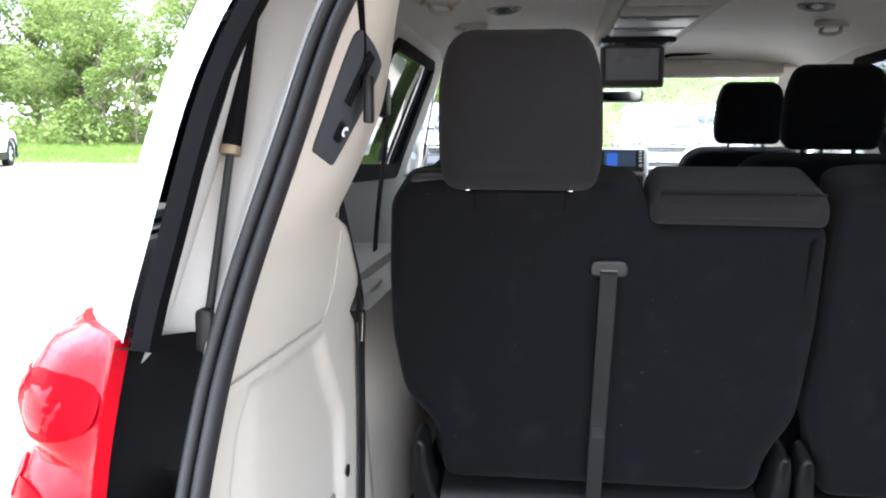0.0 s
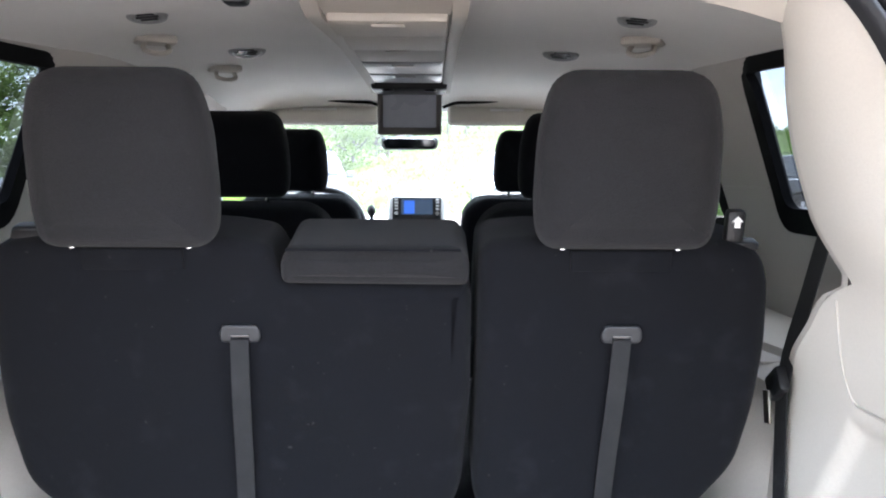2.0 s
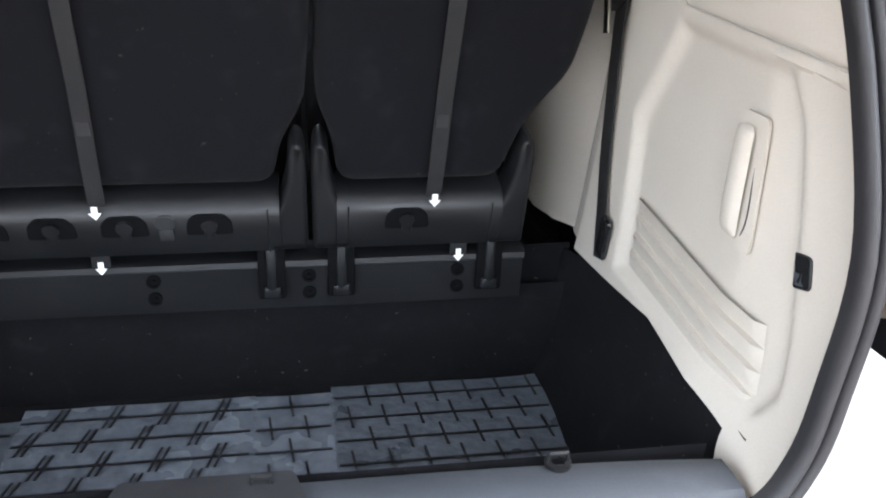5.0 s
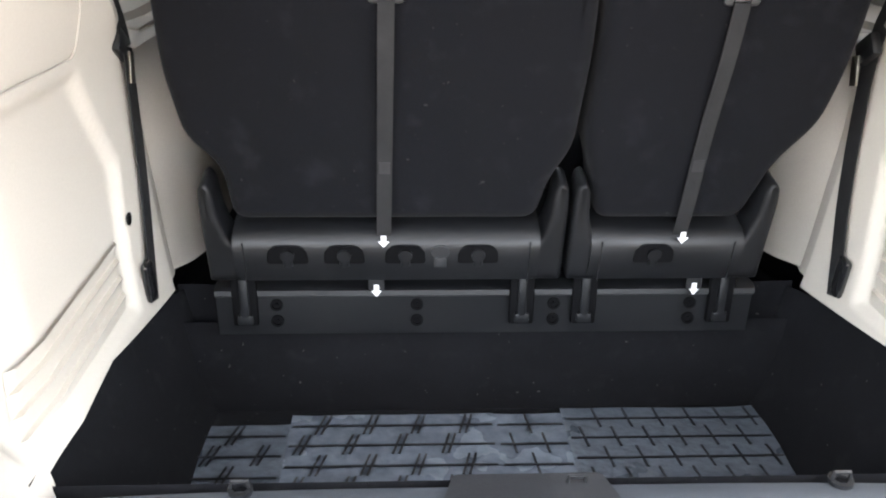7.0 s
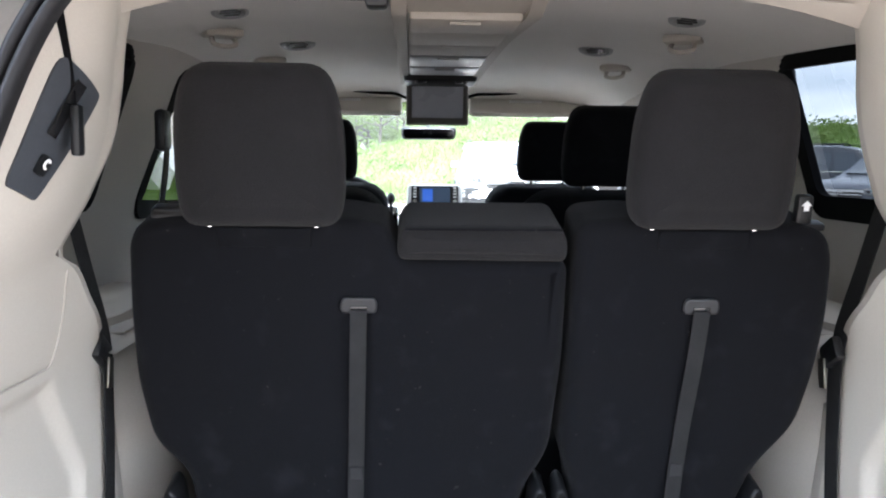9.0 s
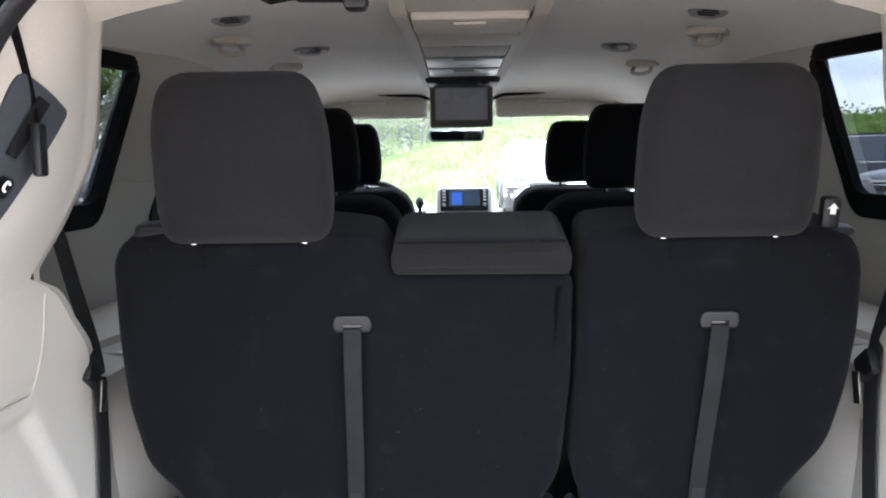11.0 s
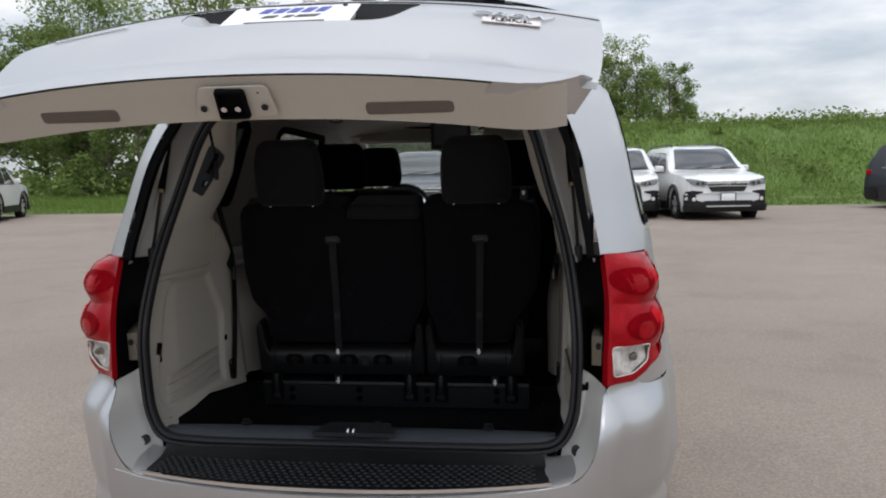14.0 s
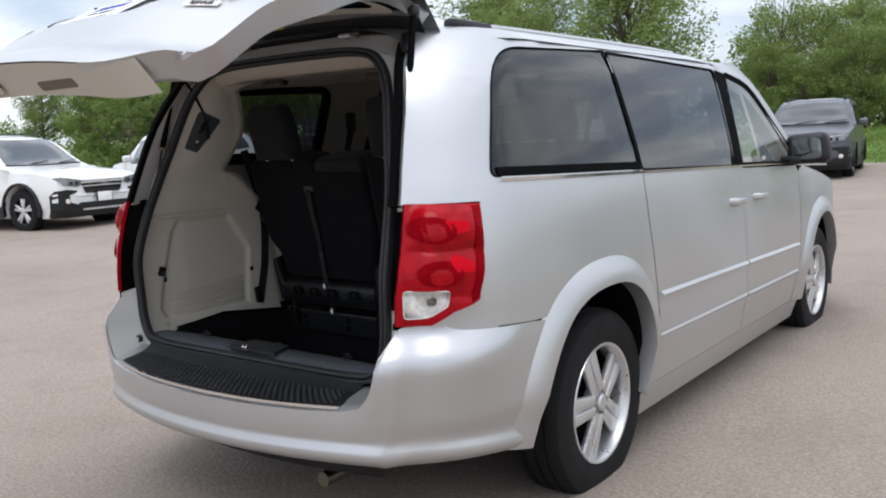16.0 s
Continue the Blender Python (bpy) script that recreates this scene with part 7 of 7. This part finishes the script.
    for sgn in (1, -1):
        for wv in wins:
            bmw = sheet(rounded(wv, .03, 2), lambda y, z: Vector((sx(y, z) + .008, y, z)), .2)
            part("side_window", bmw if sgn > 0 else mirrored(bmw), GLASS_FAR, car)
        strip = sweep([(sgn * (sx(y, lo) + .006), y, lo - .02) for y in span(g0 - .05, g1 - .1, 8)], [(-.006, -.012), (.006, -.012), (.006, .012), (-.006, .012)])
        part("belt_strip", strip, CHROME if not tail else PLASTIC, car)
        part("sill_cladding", sweep([(sgn * (half_w(y) * 1.0 + .004), y, .36) for y in span(a0 + wheel_r + .09, a1 - wheel_r - .09, 6)], [(-.02, -.11), (.012, -.10), (.014, .06), (-.004, .09)]), PLASTIC, car, "dark lower cladding")
        for a in axles:
            part("arch_cladding", sweep([(sgn * (half_w(a) + .004), a + (wheel_r + .085) * math.cos(t), wheel_r + (wheel_r + .085) * math.sin(t)) for t in span(-.2, math.pi + .2, 18)], [(-.03, -.03), (.012, -.03), (.012, .03), (-.03, .03)], up=(sgn, 0, 0)), PLASTIC, car)
        mr = part("door_mirror", moved(pillow(rounded([(-.10, -.07), (.10, -.07), (.10, .07), (-.08, .08)], .04), .10, .04), Matrix.Translation((sgn * (W + .09), hood_end + .58, belt + .11)) @ Matrix.Rotation(radians(90), 4, 'X')), paint, car)
        part("roof_rail", tube(smooth_path([(sgn * W * .66, roof0 + .15, H - .02), (sgn * W * .66, roof0 + .3, H + .045), (sgn * W * .66, roof1 - .3, H + .045), (sgn * W * .66, roof1 - .1, H - .02)], 3), .016, 6), PLASTIC, car)
        # lamps
        hl = rounded([(.46, bonnet - .225), (.58, bonnet - .265), (.86, bonnet - .225), (.965, bonnet - .105), (.90, bonnet - .085), (.48, bonnet - .155)], .015, 2)
        lampy = lambda x: front_y(x) - .022
        head = sheet(hl, lambda x, z: Vector((x * W, lampy(x) - .012 + .25 * max(z - bonnet + .16, 0), z)), .06)
        hd = part("headlamp", head if sgn > 0 else mirrored(head), HEAD_LENS, car, "clear headlamp")
        brow = sweep([(sgn * x * W, lampy(x) - .018, bonnet - .160 + .055 * (x - .5) / .43) for x in span(.48, .92, 8)], [(-.006, -.006), (.006, -.006), (.006, .006), (-.006, .006)])
        part("lamp_brow", brow, CHROME, hd)
        for hx in (.60, .72):
            part("lamp_bowl", moved(lathe([(0, .034), (-.012, .030), (-.006, .012), (-.010, 0)], 14, 'Y'), Matrix.Translation((sgn * hx * W, lampy(hx) - .018, bonnet - .198))), GLOSS_BLACK, hd)
        pocket = [(.58, .36), (.60, .47), (.70, .49), (.745, .52), (.755, .625), (.60, .665), (.58, .695), (.80, .72), (.95, .70), (.975, .62), (.975, .36)]
        pk = sheet(pocket, lambda u, z: Vector((u * W, front_y(u) - .012, z)), .06, d=.006)
        part("fog_lamp_pocket", pk if sgn > 0 else mirrored(pk), PLASTIC, car, "black corner pocket round the fog lamp")
        part("fog_lamp", moved(lathe([(0, .045), (.012, .040), (.016, 0)], 14, 'Y'), Matrix.Translation((sgn * W * .80, -.018, .525)) @ Matrix.Rotation(math.pi, 4, 'X')), CLEAR_LENS, car)
        tl = moved(block((0, 0, 0), (.46, .14, .13), .03, m=None), Matrix.Translation((sgn * W * .70, L - .085, belt - .085)) @ Matrix.Rotation(radians(-20 * sgn), 4, 'Z'))
        part("tail_lamp", tl, RED_LENS, car, "red tail lamp")
        part("rear_reflector", block((sgn * W * .62, L - .0, .52), (.22, .03, .035), .008), RED_DEEP, car)
    def zsec(y, x):
        pts = [(p.x, p.z) for p in ring(y)[4:]]
        for (x0, z0), (x1, z1) in zip(pts, pts[1:]):
            if x1 <= x <= x0:
                return z0 + (z1 - z0) * (x0 - x) / max(x0 - x1, 1e-6)
        return pts[0][1]

    def slope_glass(ya, yb, wa, wb, bow, n=7):
        def f(u, k):
            y = ya + (yb - ya) * k + bow * u * u
            x = u * (wa + (wb - wa) * k) * W
            return Vector((x, y, zsec(y, abs(x)) + .012))
        return grid(span(-1, 1, 16), span(0, 1, n), f)

    ws = part("windscreen", slope_glass(hood_end + .05, roof0 - .10, .82, .66, .07), GLASS_FAR, car, "dark windscreen")
    part("windscreen_edge", sweep([Vector((u * .84 * W, hood_end + .055 + .07 * u * u, zsec(hood_end + .055 + .07 * u * u, abs(u) * .84 * W) + .012)) for u in span(-1, 1, 12)], [(-.02, -.006), (.02, -.006), (.02, .006), (-.02, .006)]), PLASTIC, ws)
    part("rear_window", slope_glass(roof1 + .06, L - .17, .60, .70, -.05), GLASS_FAR, car, "dark rear window")
    # nose: grille with bright bars, dark lower bumper, fog pockets, skid bar
    nose = lambda x, d=0.0: -.012 - d + .10 * (abs(x) / W) ** 4
    gr = part("grille", sheet(rounded([(-.40 * W, bonnet - .38), (.40 * W, bonnet - .38), (.50 * W, bonnet - .16), (-.50 * W, bonnet - .16)], .05, 3), lambda x, z: Vector((x, nose(x, .004), z)), .12), GLOSS_BLACK, car, "black grille with bright bars")
    for k, hgt, wd in ((-.185, .042, .50), (-.255, .020, .46), (-.335, .014, .41)):
        part("grille_bar", sweep([(x, nose(x, .030), bonnet + k - .02 * (abs(x) / W) ** 2) for x in span(-wd * W, wd * W, 12)], [(-.008, -hgt / 2), (.010, -hgt / 2), (.010, hgt / 2), (-.008, hgt / 2)]), ALLOY if hgt > .015 else PLASTIC_GREY, gr)
    part("front_mark", join(block((-.045, -.036, bonnet - .215), (.018, .02, .09), .008), block((.045, -.036, bonnet - .215), (.018, .02, .09), .008), block((0, -.036, bonnet - .215), (.08, .02, .018), .008)), CHROME, gr)
    part("lower_bumper", sheet(rounded([(-.975, .26), (.975, .26), (.975, .40), (.62, .43), (.56, .49), (-.56, .49), (-.62, .43), (-.975, .40)], .02, 2), lambda u, z: Vector((u * W, front_y(abs(u)) - .030 + .05 * step(.36, .25, z), z)), .06, d=.03), PLASTIC, car, "dark lower bumper")
    part("bumper_crease", sweep([(x, nose(x, .010), bonnet - .415) for x in span(-.60 * W, .60 * W, 12)], [(-.010, -.012), (.012, -.004), (.012, .004), (-.010, .012)]), paint, car)
    part("sunroof", grid(span(-.46 * W, .46 * W, 6), span(roof0 + .18, roof0 + .95, 6), lambda x, y: Vector((x, y, zsec(y, abs(x)) + .006))), GLASS_FAR, car)
    part("skid_bar", sweep([(x, nose(x, .055), .370) for x in span(-.52 * W, .52 * W, 12)], [(-.012, -.018), (.016, -.014), (.016, .014), (-.012, .018)]), ALLOY, car)
    part("plate_holder", block((0, -.042, .565), (.34, .012, .20), .008), PLASTIC, car)
    pl = part("number_plate", block((0, -.050, .565), (.30, .012, .16), .006), WHITE_MARK, car, "white dealer plate")
    part("plate_line", block((0, -.053, .59), (.20, .004, .03), 0), BLUE_INK, pl)
    part("plate_line", block((0, -.053, .535), (.16, .004, .02), 0), DARK_INK, pl)
    rear_y = curve((0, L + .022), (.70, L + .02), (.80, L + .004), (.86, L - .05), (.95, L - .27), (1.0, L - .60))
    if tail:
        part("tail_bar", sweep([(x, rear_y(abs(x) / W) - .09, belt - .055) for x in span(-.62 * W, .62 * W, 12)], [(-.02, -.022), (.02, -.022), (.02, .022), (-.02, .022)]), RED_LENS, car, "red lamp bar across the tail")
    rb = part("rear_bumper", sheet(rounded([(-.97, .30), (.97, .30), (.97, .62), (.6, .66), (-.6, .66), (-.97, .62)], .05, 3), lambda u, z: Vector((u * W * 1.012, rear_y(abs(u)) - .06 * step(.40, .28, z), z)), .05), PLASTIC, car, "dark rear bumper")
    part("tailgate_line", sweep([(x, L + .012 - .10 * (abs(x) / W) ** 3, .80) for x in span(-.55 * W, .55 * W, 8)], [(-.004, -.006), (.006, -.006), (.006, .006), (-.004, .006)]), paint, car)
    rp = part("rear_plate", block((0, L + .004, .84), (.28, .012, .12), .004), DASH_GREY, car)
    part("brake_lamp", block((0, roof1 + .02, H - .035), (.30, .05, .02), .006), RED_DEEP, car)
    part("underbody", block((0, L / 2, .30), (W * 1.3, L * .86, .12), .02), PLASTIC, car)
    for a in axles:
        part("wheel_well", block((0, a, wheel_r + .10), (W * 1.5, wheel_r * 2 + .06, wheel_r * 1.4), .02), PLASTIC, car)
        for sgn in (1, -1):
            far_wheel(car, sgn * (W - .115), a, sgn, wheel_r)
    for ww in (-.3, .3):
        part("wiper", tube([(ww, hood_end + .10, top(hood_end + .10) + .035), (ww + .42, hood_end + .17, top(hood_end + .17) + .05)], .008, 5), PLASTIC, car)
    car.matrix_world = m
    return car


def stand(x, y, turn):
    return Matrix.Translation((x, y, lot_z(y))) @ Matrix.Rotation(radians(turn), 4, 'Z')


first = estate("white sport-utility car parked nose out at the lot's edge", WHITE_PAINT, stand(1.95, 18.2, -1), group="white cars at the lot edge")
copy_thing(first, stand(4.24, 17.6, 8))
estate("slate grey sport-utility car parked nose out by the grass", GREY_PAINT, stand(-9.25, 19.2, -8))
estate("grey sport-utility car parked nose out ahead of the van", GREY_PAINT, stand(-2.55, 17.2, 8))
estate("black sport-utility car parked side on by the grass", DARK_PAINT, stand(12.7, 19.1, 50))
estate("dark grey compact crossover parked nose in", GREY_PAINT, stand(7.9, 15.3, -58), L=4.55, W=.91, H=1.66, belt=1.0, bonnet=1.02, style="sloped", axles=(.90, 3.52))
estate("white compact crossover with red tail lamps and dark cladding", WHITE_PAINT, stand(-16.87, 22.8, -160), L=4.48, W=.925, H=1.70, belt=1.04, bonnet=1.04, style="sloped", axles=(.90, 3.57), tail=True)
estate("white crossover with red tail lamps in the near row", WHITE_PAINT, stand(-15.63, 10.49, -106), L=4.65, W=.92, H=1.66, belt=1.0, bonnet=1.02, style="sloped", axles=(.92, 3.64), tail=True)
estate("white crossover with a black grille facing the aisle", WHITE_PAINT, stand(-11.45, 6.75, 100), L=4.6, W=.93, H=1.68, belt=1.0, bonnet=1.02, style="sloped", axles=(.92, 3.60))
